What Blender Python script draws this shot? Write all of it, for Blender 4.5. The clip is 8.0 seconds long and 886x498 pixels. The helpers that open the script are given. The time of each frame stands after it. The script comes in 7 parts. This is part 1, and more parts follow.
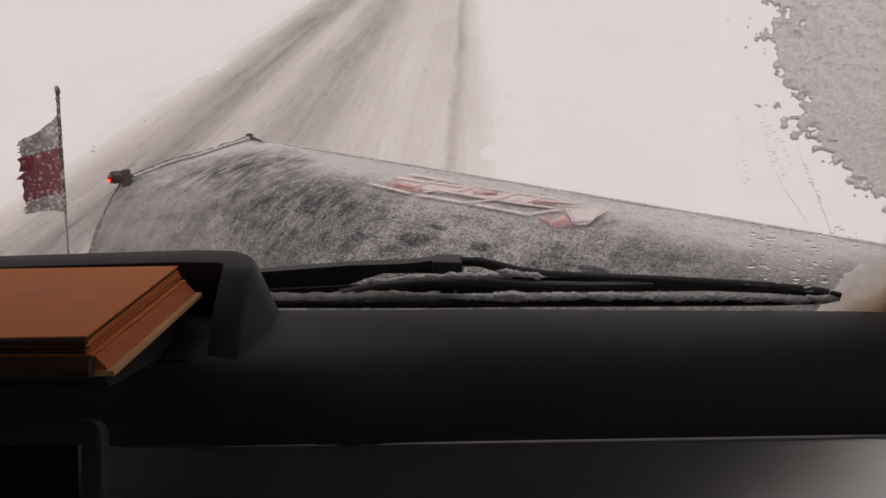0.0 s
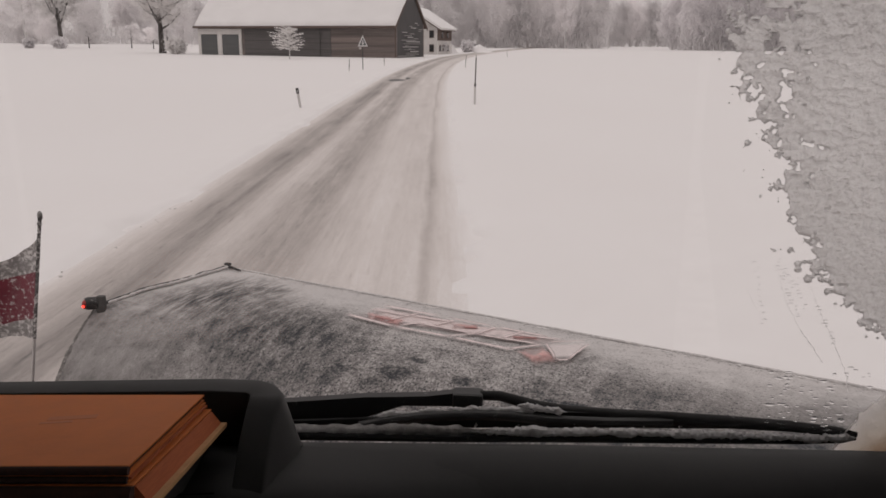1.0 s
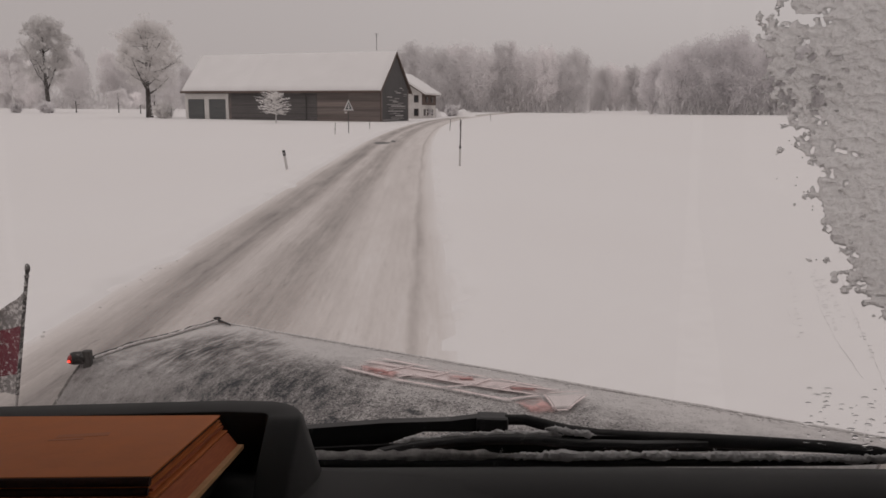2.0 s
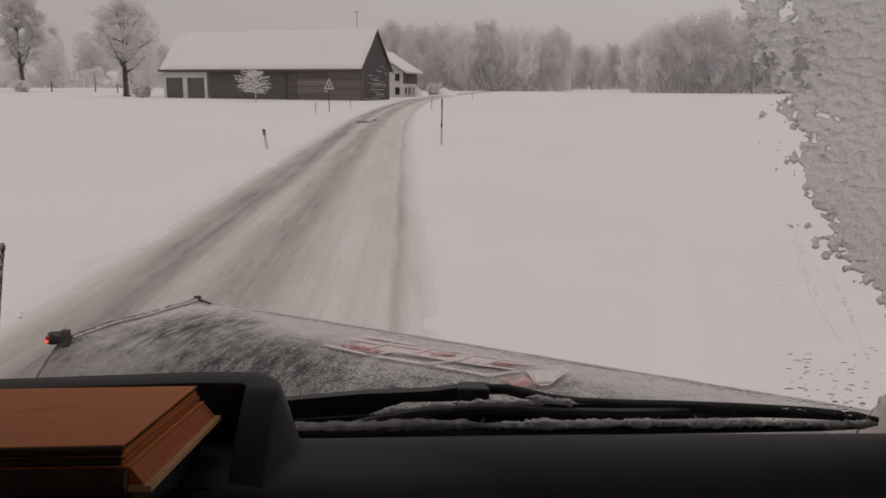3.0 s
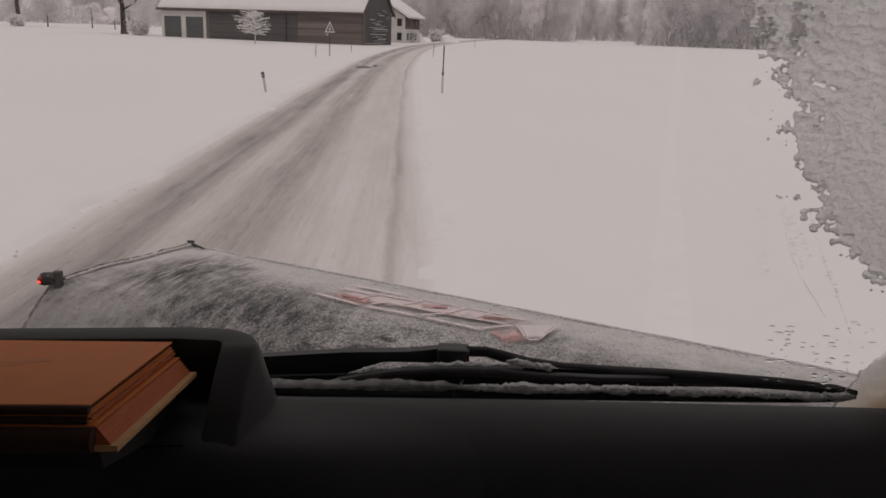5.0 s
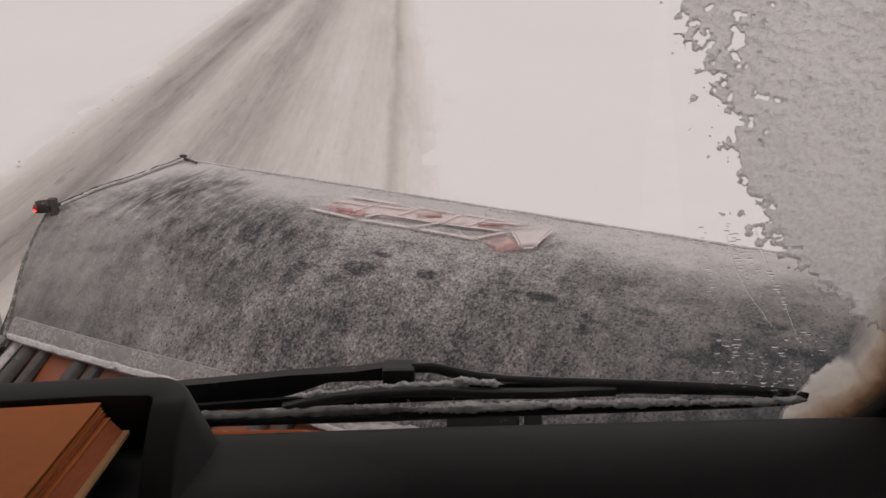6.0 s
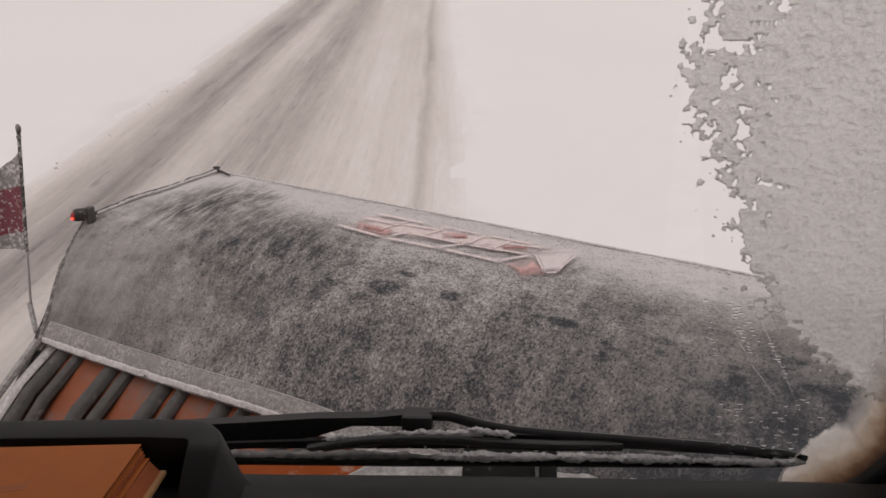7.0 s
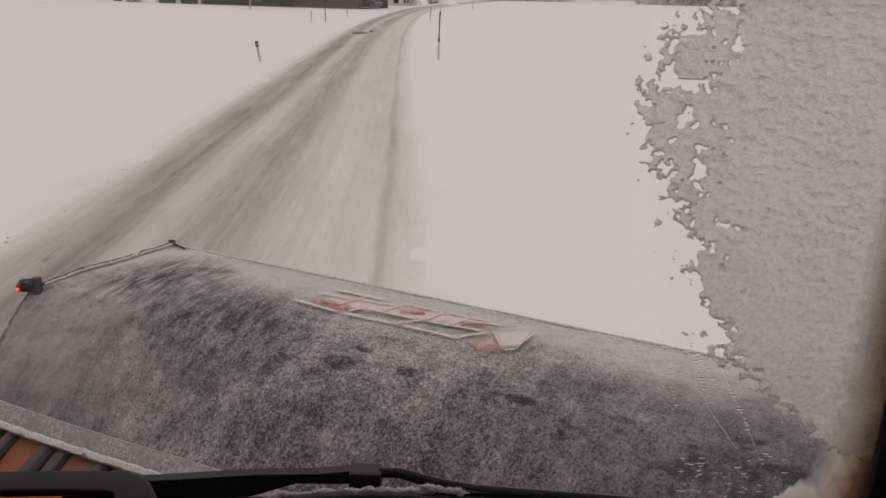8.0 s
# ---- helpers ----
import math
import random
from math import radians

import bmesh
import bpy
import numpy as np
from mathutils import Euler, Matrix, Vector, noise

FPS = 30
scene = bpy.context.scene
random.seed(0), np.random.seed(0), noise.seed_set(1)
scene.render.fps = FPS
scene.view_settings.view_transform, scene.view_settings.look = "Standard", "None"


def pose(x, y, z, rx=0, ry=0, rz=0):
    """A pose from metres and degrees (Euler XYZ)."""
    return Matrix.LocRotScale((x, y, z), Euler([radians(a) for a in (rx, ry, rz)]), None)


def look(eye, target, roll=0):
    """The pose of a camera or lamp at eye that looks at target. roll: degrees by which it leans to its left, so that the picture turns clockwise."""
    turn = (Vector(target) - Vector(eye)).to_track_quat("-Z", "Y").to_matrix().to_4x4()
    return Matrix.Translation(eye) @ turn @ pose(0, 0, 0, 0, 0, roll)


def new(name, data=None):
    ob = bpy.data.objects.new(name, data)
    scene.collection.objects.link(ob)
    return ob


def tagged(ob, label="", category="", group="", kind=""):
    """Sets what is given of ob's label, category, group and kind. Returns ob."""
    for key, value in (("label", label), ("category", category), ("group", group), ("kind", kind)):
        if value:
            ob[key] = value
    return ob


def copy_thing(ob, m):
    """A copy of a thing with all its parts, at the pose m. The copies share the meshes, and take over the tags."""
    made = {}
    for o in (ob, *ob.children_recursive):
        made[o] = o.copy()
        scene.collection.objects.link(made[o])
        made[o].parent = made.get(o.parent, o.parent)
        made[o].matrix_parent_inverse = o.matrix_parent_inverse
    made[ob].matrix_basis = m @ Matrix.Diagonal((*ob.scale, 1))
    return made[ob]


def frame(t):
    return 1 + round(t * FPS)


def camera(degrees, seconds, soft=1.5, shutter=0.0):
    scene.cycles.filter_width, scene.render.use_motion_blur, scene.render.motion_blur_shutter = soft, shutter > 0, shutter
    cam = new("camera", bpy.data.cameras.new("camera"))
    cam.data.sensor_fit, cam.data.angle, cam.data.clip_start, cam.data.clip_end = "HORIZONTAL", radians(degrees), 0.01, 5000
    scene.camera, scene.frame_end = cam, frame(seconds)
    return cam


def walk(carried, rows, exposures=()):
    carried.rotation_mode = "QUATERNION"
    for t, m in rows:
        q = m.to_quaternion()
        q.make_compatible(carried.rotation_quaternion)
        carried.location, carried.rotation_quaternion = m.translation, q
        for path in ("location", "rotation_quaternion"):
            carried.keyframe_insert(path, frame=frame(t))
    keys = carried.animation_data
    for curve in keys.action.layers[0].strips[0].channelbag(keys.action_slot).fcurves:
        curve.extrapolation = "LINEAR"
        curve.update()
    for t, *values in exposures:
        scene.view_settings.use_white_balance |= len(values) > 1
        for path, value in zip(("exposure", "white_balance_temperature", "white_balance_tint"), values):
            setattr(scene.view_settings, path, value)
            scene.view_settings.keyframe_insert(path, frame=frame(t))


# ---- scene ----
cam = camera(58.0, 8.0, soft=1.6)
PATH = [
    (0, (0.136, 0.095, 2.318), (-0.084, 1.912, 1.51), -1.7),
    (0.5, (0.1, 0.078, 2.314), (-0.306, 1.904, 1.606), -2.2),
    (1, (0.074, 0.072, 2.325), (-0.065, 2.005, 1.83), 0.4),
    (1.5, (0.033, 0.079, 2.298), (-0.088, 2.048, 1.972), 0.5),
    (3, (0.035, 0.093, 2.259), (-0.024, 2.053, 1.865), 0.3),
    (3.5, (0.047, 0.102, 2.264), (-0.006, 2.064, 1.879), 0.5),
    (4, (0.041, 0.101, 2.273), (-0.034, 2.07, 1.929), 0.7),
    (4.5, (0.033, 0.097, 2.272), (-0.033, 2.067, 1.936), 2.2),
    (5, (0.049, 0.108, 2.268), (0.0, 2.039, 1.751), 2.0),
    (5.2, (0.07, 0.114, 2.306), (0.083, 2.004, 1.651), 0.6),
    (6.3, (0.129, 0.206, 2.407), (0.017, 2.013, 1.558), -2.0),
    (6.5, (0.128, 0.195, 2.416), (0.023, 1.991, 1.543), -0.1),
    (7, (0.133, 0.169, 2.47), (-0.012, 1.993, 1.663), -0.9),
    (7.5, (0.145, 0.159, 2.466), (-0.022, 1.977, 1.65), -1.1),
    (8, (0.138, 0.177, 2.42), (0.089, 2.083, 1.817), 1.2),
]
EXPOSURES = ((0.0, 0.42), (0.5, 0.36), (1.0, 0.16), (1.5, -0.10), (3.0, -0.12), (3.5, -0.16), (4.5, -0.16), (5.0, -0.10), (6.5, 0.41), (7.5, 0.33), (8.0, 0.08))
walk(cam, [(t, look(eye, target, roll)) for t, eye, target, roll in PATH], EXPOSURES)

# ---- sky and sun: an even overcast, brighter overhead ----
world = bpy.data.worlds.new("overcast_sky")
scene.world = world
world.use_nodes = True
wn, wl = world.node_tree.nodes, world.node_tree.links
wn.clear()
w_out = wn.new("ShaderNodeOutputWorld")
w_bg = wn.new("ShaderNodeBackground")
w_sky = wn.new("ShaderNodeTexSky")
w_sky.sky_type = "NISHITA"
w_sky.sun_disc = False
w_sky.sun_elevation = radians(38)
w_sky.sun_rotation = radians(20)
w_sky.dust_density = 6.0
w_grey = wn.new("ShaderNodeHueSaturation")
w_grey.inputs["Saturation"].default_value = 0.05
w_mix = wn.new("ShaderNodeMix")
w_mix.data_type = "RGBA"
w_mix.inputs["Factor"].default_value = 0.94
w_mix.inputs[7].default_value = (4.55, 4.06, 3.97, 1)
wl.new(w_sky.outputs["Color"], w_grey.inputs["Color"])
wl.new(w_grey.outputs["Color"], w_mix.inputs[6])
wl.new(w_mix.outputs[2], w_bg.inputs["Color"])
w_bg.inputs["Strength"].default_value = 0.1
wl.new(w_bg.outputs["Background"], w_out.inputs["Surface"])

sun = new("sun", bpy.data.lights.new("sun", "SUN"))
sun.data.energy = 0.6
sun.data.angle = radians(70)
sun.data.color = (1.0, 0.93, 0.905)
sun.matrix_world = look((-10, 20, 60), (0, 30, 0))


# ---- materials ----
def mat(name, low, high, scale=8.0, rough=0.7, metal=0.0, bump=0.2, bump_scale=None, detail=6.0, stretch=(1, 1, 1),
        blotch=None, blotch_scale=1.0, blotch_at=(0.5, 0.65), vary=0.0, rough2=None, space="Object", dist=0.01):
    """A surface of two colours in fine grain, with larger blotches of a third, relief and uneven gloss."""
    m = bpy.data.materials.new(name)
    m.use_nodes = True
    n, l = m.node_tree.nodes, m.node_tree.links
    b = n["Principled BSDF"]
    co = n.new("ShaderNodeTexCoord")
    mp = n.new("ShaderNodeMapping")
    mp.inputs["Scale"].default_value = stretch
    l.new(co.outputs[space], mp.inputs["Vector"])
    grain = n.new("ShaderNodeTexNoise")
    grain.inputs["Scale"].default_value = scale
    grain.inputs["Detail"].default_value = detail
    grain.inputs["Roughness"].default_value = 0.65
    l.new(mp.outputs["Vector"], grain.inputs["Vector"])
    ramp = n.new("ShaderNodeValToRGB")
    ramp.color_ramp.elements[0].position, ramp.color_ramp.elements[1].position = 0.3, 0.7
    ramp.color_ramp.elements[0].color, ramp.color_ramp.elements[1].color = (*low, 1), (*high, 1)
    l.new(grain.outputs["Fac"], ramp.inputs["Fac"])
    colour = ramp.outputs["Color"]
    if blotch:
        big = n.new("ShaderNodeTexNoise")
        big.inputs["Scale"].default_value = blotch_scale
        big.inputs["Detail"].default_value = 8.0
        big.inputs["Roughness"].default_value = 0.7
        l.new(mp.outputs["Vector"], big.inputs["Vector"])
        cut = n.new("ShaderNodeValToRGB")
        cut.color_ramp.elements[0].position, cut.color_ramp.elements[1].position = blotch_at
        l.new(big.outputs["Fac"], cut.inputs["Fac"])
        mx = n.new("ShaderNodeMix")
        mx.data_type = "RGBA"
        l.new(cut.outputs["Color"], mx.inputs["Factor"])
        l.new(colour, mx.inputs[6])
        mx.inputs[7].default_value = (*blotch, 1)
        colour = mx.outputs[2]
    if vary:
        info = n.new("ShaderNodeObjectInfo")
        hs = n.new("ShaderNodeHueSaturation")
        mr = n.new("ShaderNodeMapRange")
        mr.inputs["To Min"].default_value, mr.inputs["To Max"].default_value = 1 - vary, 1 + vary
        l.new(info.outputs["Random"], mr.inputs["Value"])
        l.new(mr.outputs["Result"], hs.inputs["Value"])
        l.new(colour, hs.inputs["Color"])
        colour = hs.outputs["Color"]
    l.new(colour, b.inputs["Base Color"])
    rr = n.new("ShaderNodeMapRange")
    rr.inputs["To Min"].default_value = rough
    rr.inputs["To Max"].default_value = rough2 if rough2 is not None else min(1.0, rough + 0.15)
    l.new(grain.outputs["Fac"], rr.inputs["Value"])
    l.new(rr.outputs["Result"], b.inputs["Roughness"])
    b.inputs["Metallic"].default_value = metal
    if bump:
        fine = n.new("ShaderNodeTexNoise")
        fine.inputs["Scale"].default_value = bump_scale or scale * 2
        fine.inputs["Detail"].default_value = 5.0
        l.new(mp.outputs["Vector"], fine.inputs["Vector"])
        bp = n.new("ShaderNodeBump")
        bp.inputs["Strength"].default_value = bump
        bp.inputs["Distance"].default_value = dist
        l.new(fine.outputs["Fac"], bp.inputs["Height"])
        l.new(bp.outputs["Normal"], b.inputs["Normal"])
    return m


SNOW = mat("snow", (0.82, 0.805, 0.80), (0.86, 0.848, 0.842), 3.0, 0.75, bump=0.10, bump_scale=9.0, dist=0.02,
           blotch=(0.81, 0.79, 0.782), blotch_scale=0.10, blotch_at=(0.42, 0.78))
SNOW_CLUMP = mat("snow_clump", (0.58, 0.57, 0.57), (0.80, 0.79, 0.79), 90.0, 0.7, bump=0.5, bump_scale=140.0, dist=0.004,
                 blotch=(0.5, 0.49, 0.48), blotch_scale=25.0, blotch_at=(0.55, 0.75))
SLUSH = mat("half_melted_slush", (0.18, 0.175, 0.17), (0.50, 0.49, 0.48), 70.0, 0.4, bump=0.5, bump_scale=160.0, dist=0.003,
            blotch=(0.75, 0.73, 0.72), blotch_scale=30.0, blotch_at=(0.55, 0.7))
# mottled snow on the bonnet, with the cab's shade put into its colour
BONNET_SNOW = mat("shaded_grey_slush", (0.22, 0.21, 0.205), (0.50, 0.485, 0.475), 45.0, 0.6, bump=0.6, bump_scale=70.0, dist=0.01,
                 blotch=(0.12, 0.115, 0.11), blotch_scale=14.0, blotch_at=(0.5, 0.66))
ROOF_SNOW = mat("roof_snow", (0.78, 0.77, 0.765), (0.85, 0.84, 0.835), 0.4, 0.8, bump=0.15, bump_scale=1.5, dist=0.05)
PLASTIC = mat("black_textured_plastic", (0.017, 0.0164, 0.0158), (0.024, 0.0233, 0.0225), 60.0, 0.55, bump=0.15, bump_scale=900.0, dist=0.0006,
              blotch=(0.024, 0.023, 0.022), blotch_scale=6.0, blotch_at=(0.5, 0.8))
PLASTIC_GREY = mat("grey_lacquered_panel", (0.64, 0.65, 0.64), (0.67, 0.68, 0.67), 40.0, 0.25, metal=1.0, rough2=0.27, bump=0.0)
BEZEL = mat("satin_black_bezel", (0.020, 0.020, 0.0195), (0.028, 0.028, 0.027), 50.0, 0.38, bump=0.05, bump_scale=500.0, dist=0.0004)
TRIM = mat("cab_lining", (0.05, 0.048, 0.046), (0.07, 0.068, 0.066), 20.0, 0.85, bump=0.2, bump_scale=200.0, dist=0.002)
BLACK_GLOSS = mat("black_glass", (0.004, 0.004, 0.004), (0.006, 0.006, 0.006), 5.0, 0.12, bump=0.0)
RUBBER = mat("wet_black_rubber", (0.010, 0.010, 0.010), (0.018, 0.017, 0.017), 50.0, 0.42, bump=0.3, bump_scale=200.0, dist=0.001,
             blotch=(0.20, 0.195, 0.19), blotch_scale=60.0, blotch_at=(0.62, 0.76))
COVER = mat("orange_card_cover", (0.55, 0.165, 0.042), (0.62, 0.188, 0.050), 30.0, 0.55, bump=0.06, bump_scale=300.0, dist=0.0005,
            blotch=(0.48, 0.142, 0.037), blotch_scale=9.0, blotch_at=(0.55, 0.85))
COVER.node_tree.nodes["Principled BSDF"].inputs["Specular IOR Level"].default_value = 0.15
COVER_MARK = mat("worn_cover_mark", (0.46, 0.137, 0.036), (0.54, 0.16, 0.042), 60.0, 0.6, bump=0.0)
# dark colour that stands for the notebooks' unlit near side
SPINE = mat("shade_dark_spine", (0.030, 0.011, 0.007), (0.06, 0.02, 0.011), 200.0, 0.8, bump=0.3, bump_scale=700.0, dist=0.0004)
PAPER = mat("page_edges", (0.46, 0.24, 0.10), (0.60, 0.35, 0.17), 900.0, 0.85, bump=0.2, bump_scale=900.0, dist=0.0004, stretch=(0.05, 0.05, 1))
# page edges darkened for the shaded gap below the top cover
PAPER_SHADE = mat("shade_dark_page_edges", (0.045, 0.018, 0.010), (0.08, 0.03, 0.015), 900.0, 0.9, bump=0.2, bump_scale=900.0, dist=0.0004, stretch=(0.05, 0.05, 1))
PAPER_RED = mat("red_dyed_page_edges", (0.34, 0.085, 0.028), (0.46, 0.125, 0.042), 900.0, 0.85, bump=0.2, bump_scale=900.0, dist=0.0004, stretch=(0.05, 0.05, 1))
ORANGE = mat("orange_vehicle_paint", (0.21, 0.058, 0.022), (0.30, 0.08, 0.028), 9.0, 0.5, bump=0.08, bump_scale=90.0, dist=0.002,
             blotch=(0.16, 0.105, 0.085), blotch_scale=6.0, blotch_at=(0.48, 0.68))
BONNET_ORANGE = mat("wet_orange_bonnet_paint", (0.19, 0.042, 0.008), (0.27, 0.060, 0.012), 9.0, 0.6, bump=0.08, bump_scale=90.0, dist=0.002,
                    blotch=(0.36, 0.25, 0.20), blotch_scale=22.0, blotch_at=(0.56, 0.68))
BONNET_ORANGE.node_tree.nodes["Principled BSDF"].inputs["Specular IOR Level"].default_value = 0.06
SOOT = mat("soot_black_iron", (0.008, 0.008, 0.008), (0.016, 0.015, 0.015), 30.0, 0.85, bump=0.3, bump_scale=120.0, dist=0.002, blotch=(0.20, 0.195, 0.19), blotch_scale=45.0, blotch_at=(0.62, 0.74))
SOOT.node_tree.nodes["Principled BSDF"].inputs["Specular IOR Level"].default_value = 0.1
STEEL = mat("grimy_grey_steel", (0.055, 0.053, 0.051), (0.10, 0.096, 0.092), 25.0, 0.6, metal=0.1, bump=0.3, bump_scale=60.0, dist=0.003,
            blotch=(0.30, 0.29, 0.28), blotch_scale=9.0, blotch_at=(0.58, 0.75))
DARK_STEEL = mat("dark_steel", (0.025, 0.024, 0.024), (0.05, 0.048, 0.047), 40.0, 0.5, metal=0.2, bump=0.3, bump_scale=90.0, dist=0.002,
                 blotch=(0.34, 0.33, 0.32), blotch_scale=40.0, blotch_at=(0.54, 0.68))
RAIL = mat("slush_spattered_rail", (0.09, 0.085, 0.08), (0.19, 0.18, 0.17), 40.0, 0.7, bump=0.5, bump_scale=90.0, dist=0.003,
           blotch=(0.42, 0.40, 0.385), blotch_scale=30.0, blotch_at=(0.48, 0.62))
LIP = mat("snow_crusted_edge", (0.20, 0.195, 0.19), (0.52, 0.50, 0.495), 60.0, 0.8, bump=0.5, bump_scale=120.0, dist=0.004)
DECAL_WHITE = mat("faded_white_sticker", (0.66, 0.55, 0.54), (0.80, 0.70, 0.69), 30.0, 0.6, bump=0.2, bump_scale=150.0, dist=0.001,
                  blotch=(0.42, 0.37, 0.36), blotch_scale=22.0, blotch_at=(0.55, 0.75))
DECAL_TIP = mat("pale_sticker_tip", (0.60, 0.545, 0.535), (0.70, 0.64, 0.63), 30.0, 0.6, bump=0.2, bump_scale=150.0, dist=0.001)
DECAL_HAZE = mat("washed_out_sticker", (0.58, 0.495, 0.485), (0.76, 0.665, 0.655), 40.0, 0.7, bump=0.3, bump_scale=120.0, dist=0.002,
                 blotch=(0.30, 0.28, 0.278), blotch_scale=9.0, blotch_at=(0.54, 0.66))
DECAL_RED = mat("frosted_red_sticker", (0.60, 0.32, 0.30), (0.68, 0.44, 0.42), 40.0, 0.6, bump=0.2, bump_scale=120.0, dist=0.001,
                blotch=(0.46, 0.36, 0.35), blotch_scale=16.0, blotch_at=(0.46, 0.62))
DECAL_DARK = mat("dark_red_worn_stroke", (0.36, 0.16, 0.15), (0.46, 0.24, 0.225), 50.0, 0.6, bump=0.2, bump_scale=120.0, dist=0.001)
HEM_RIM = mat("white_snow_rim", (0.42, 0.405, 0.40), (0.76, 0.74, 0.73), 60.0, 0.8, bump=0.4, bump_scale=140.0, dist=0.003)
HEM = mat("salt_speckled_hem", (0.13, 0.125, 0.12), (0.50, 0.48, 0.47), 85.0, 0.8, bump=0.5, bump_scale=150.0, dist=0.004, detail=4.0,
          blotch=(0.24, 0.23, 0.225), blotch_scale=12.0, blotch_at=(0.45, 0.62))
FLAG_RED = mat("dark_red_plastic_sheet", (0.16, 0.022, 0.04), (0.22, 0.035, 0.055), 20.0, 0.5, bump=0.2, bump_scale=60.0, dist=0.003,
               blotch=(0.62, 0.56, 0.56), blotch_scale=55.0, blotch_at=(0.55, 0.62))
ROD = mat("frost_caked_rod", (0.05, 0.047, 0.046), (0.13, 0.125, 0.12), 60.0, 0.7, bump=0.4, bump_scale=120.0, dist=0.002,
          blotch=(0.60, 0.585, 0.575), blotch_scale=45.0, blotch_at=(0.50, 0.60))
FLAG_GREY = mat("frosted_white_plastic_sheet", (0.20, 0.19, 0.185), (0.36, 0.34, 0.335), 30.0, 0.6, bump=0.3, bump_scale=60.0, dist=0.003,
                blotch=(0.70, 0.68, 0.67), blotch_scale=55.0, blotch_at=(0.48, 0.58))
# barn boards are paled: a little haze is put into their colour
WOOD = mat("weathered_barn_boards", (0.18, 0.15, 0.138), (0.29, 0.242, 0.222), 2.2, 0.85, bump=0.4, bump_scale=3.0, dist=0.03, stretch=(0.12, 0.12, 4.0), vary=0.22,
           blotch=(0.13, 0.118, 0.113), blotch_scale=0.16, blotch_at=(0.42, 0.6))
WOOD_GREY = mat("soot_grey_barn_boards", (0.095, 0.09, 0.09), (0.155, 0.145, 0.142), 2.2, 0.85, bump=0.4, bump_scale=3.0, dist=0.03, stretch=(0.12, 0.12, 4.0), vary=0.12)
WOOD_DARK = mat("dark_grey_gable_boards", (0.065, 0.064, 0.066), (0.135, 0.13, 0.13), 3.0, 0.85, bump=0.4, bump_scale=3.0, dist=0.03, stretch=(4.0, 4.0, 0.15))
WOOD_BROWN = mat("brown_board_cladding", (0.10, 0.075, 0.065), (0.16, 0.12, 0.105), 3.0, 0.85, bump=0.3, dist=0.02, stretch=(4.0, 4.0, 0.2))
PLASTER = mat("white_plaster", (0.62, 0.60, 0.58), (0.72, 0.70, 0.68), 1.2, 0.9, bump=0.2, bump_scale=9.0, dist=0.01,
              blotch=(0.52, 0.50, 0.48), blotch_scale=0.5, blotch_at=(0.5, 0.8))
DOOR_GREY = mat("grey_steel_shutter", (0.10, 0.105, 0.105), (0.14, 0.145, 0.145), 1.5, 0.6, bump=0.3, bump_scale=3.0, dist=0.01, stretch=(0.2, 0.2, 6))
GLASS_DARK = mat("dark_window_glass", (0.03, 0.032, 0.035), (0.05, 0.052, 0.055), 0.8, 0.1, bump=0.0)
BARK = mat("frosted_bark", (0.055, 0.048, 0.044), (0.11, 0.10, 0.095), 9.0, 0.9, bump=0.9, bump_scale=14.0, dist=0.05, stretch=(1, 1, 0.4),
           blotch=(0.55, 0.53, 0.52), blotch_scale=6.0, blotch_at=(0.56, 0.62))
# rimed bark, paled further to stand for haze
BARK_FAR = mat("hazed_rimed_bark", (0.62, 0.605, 0.60), (0.78, 0.765, 0.76), 4.0, 0.95, bump=0.5, dist=0.05)
TWIGS = mat("hoarfrosted_twigs", (0.76, 0.745, 0.74), (0.90, 0.885, 0.875), 1.5, 0.95, bump=0.0, vary=0.1)
TWIGS_WHITE = mat("thickly_frosted_twigs", (0.74, 0.72, 0.71), (0.86, 0.85, 0.84), 1.5, 0.95, bump=0.0, vary=0.05)
# rimed twigs of the woods, with haze put in by paling the colour
TWIGS_FAR = mat("hazed_rimed_wood", (0.88, 0.865, 0.87), (0.95, 0.935, 0.935), 0.35, 1.0, bump=0.0, vary=0.12)
TWIGS_DARK = mat("darker_hazy_rimed_wood", (0.78, 0.765, 0.775), (0.90, 0.885, 0.89), 0.35, 1.0, bump=0.0, vary=0.12)
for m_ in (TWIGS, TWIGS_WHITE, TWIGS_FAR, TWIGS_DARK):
    # frost crystals let some daylight through; this also flattens far woods like haze
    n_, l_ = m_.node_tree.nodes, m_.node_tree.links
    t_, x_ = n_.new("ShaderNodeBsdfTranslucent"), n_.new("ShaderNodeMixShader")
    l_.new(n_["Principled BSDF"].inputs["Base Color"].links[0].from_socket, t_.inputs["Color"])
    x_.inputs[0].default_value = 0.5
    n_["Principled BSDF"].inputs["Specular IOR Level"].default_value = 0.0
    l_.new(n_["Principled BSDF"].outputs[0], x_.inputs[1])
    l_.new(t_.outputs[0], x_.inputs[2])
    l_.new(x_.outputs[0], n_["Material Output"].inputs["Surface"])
POST_WHITE = mat("snowy_white_post", (0.50, 0.48, 0.47), (0.64, 0.62, 0.61), 20.0, 0.6, bump=0.2)
POST_BLACK = mat("black_post_band", (0.02, 0.02, 0.02), (0.035, 0.033, 0.033), 20.0, 0.5, bump=0.1)
POLE_WOOD = mat("dark_snow_pole", (0.07, 0.06, 0.056), (0.13, 0.115, 0.11), 30.0, 0.8, bump=0.3, stretch=(1, 1, 0.1))
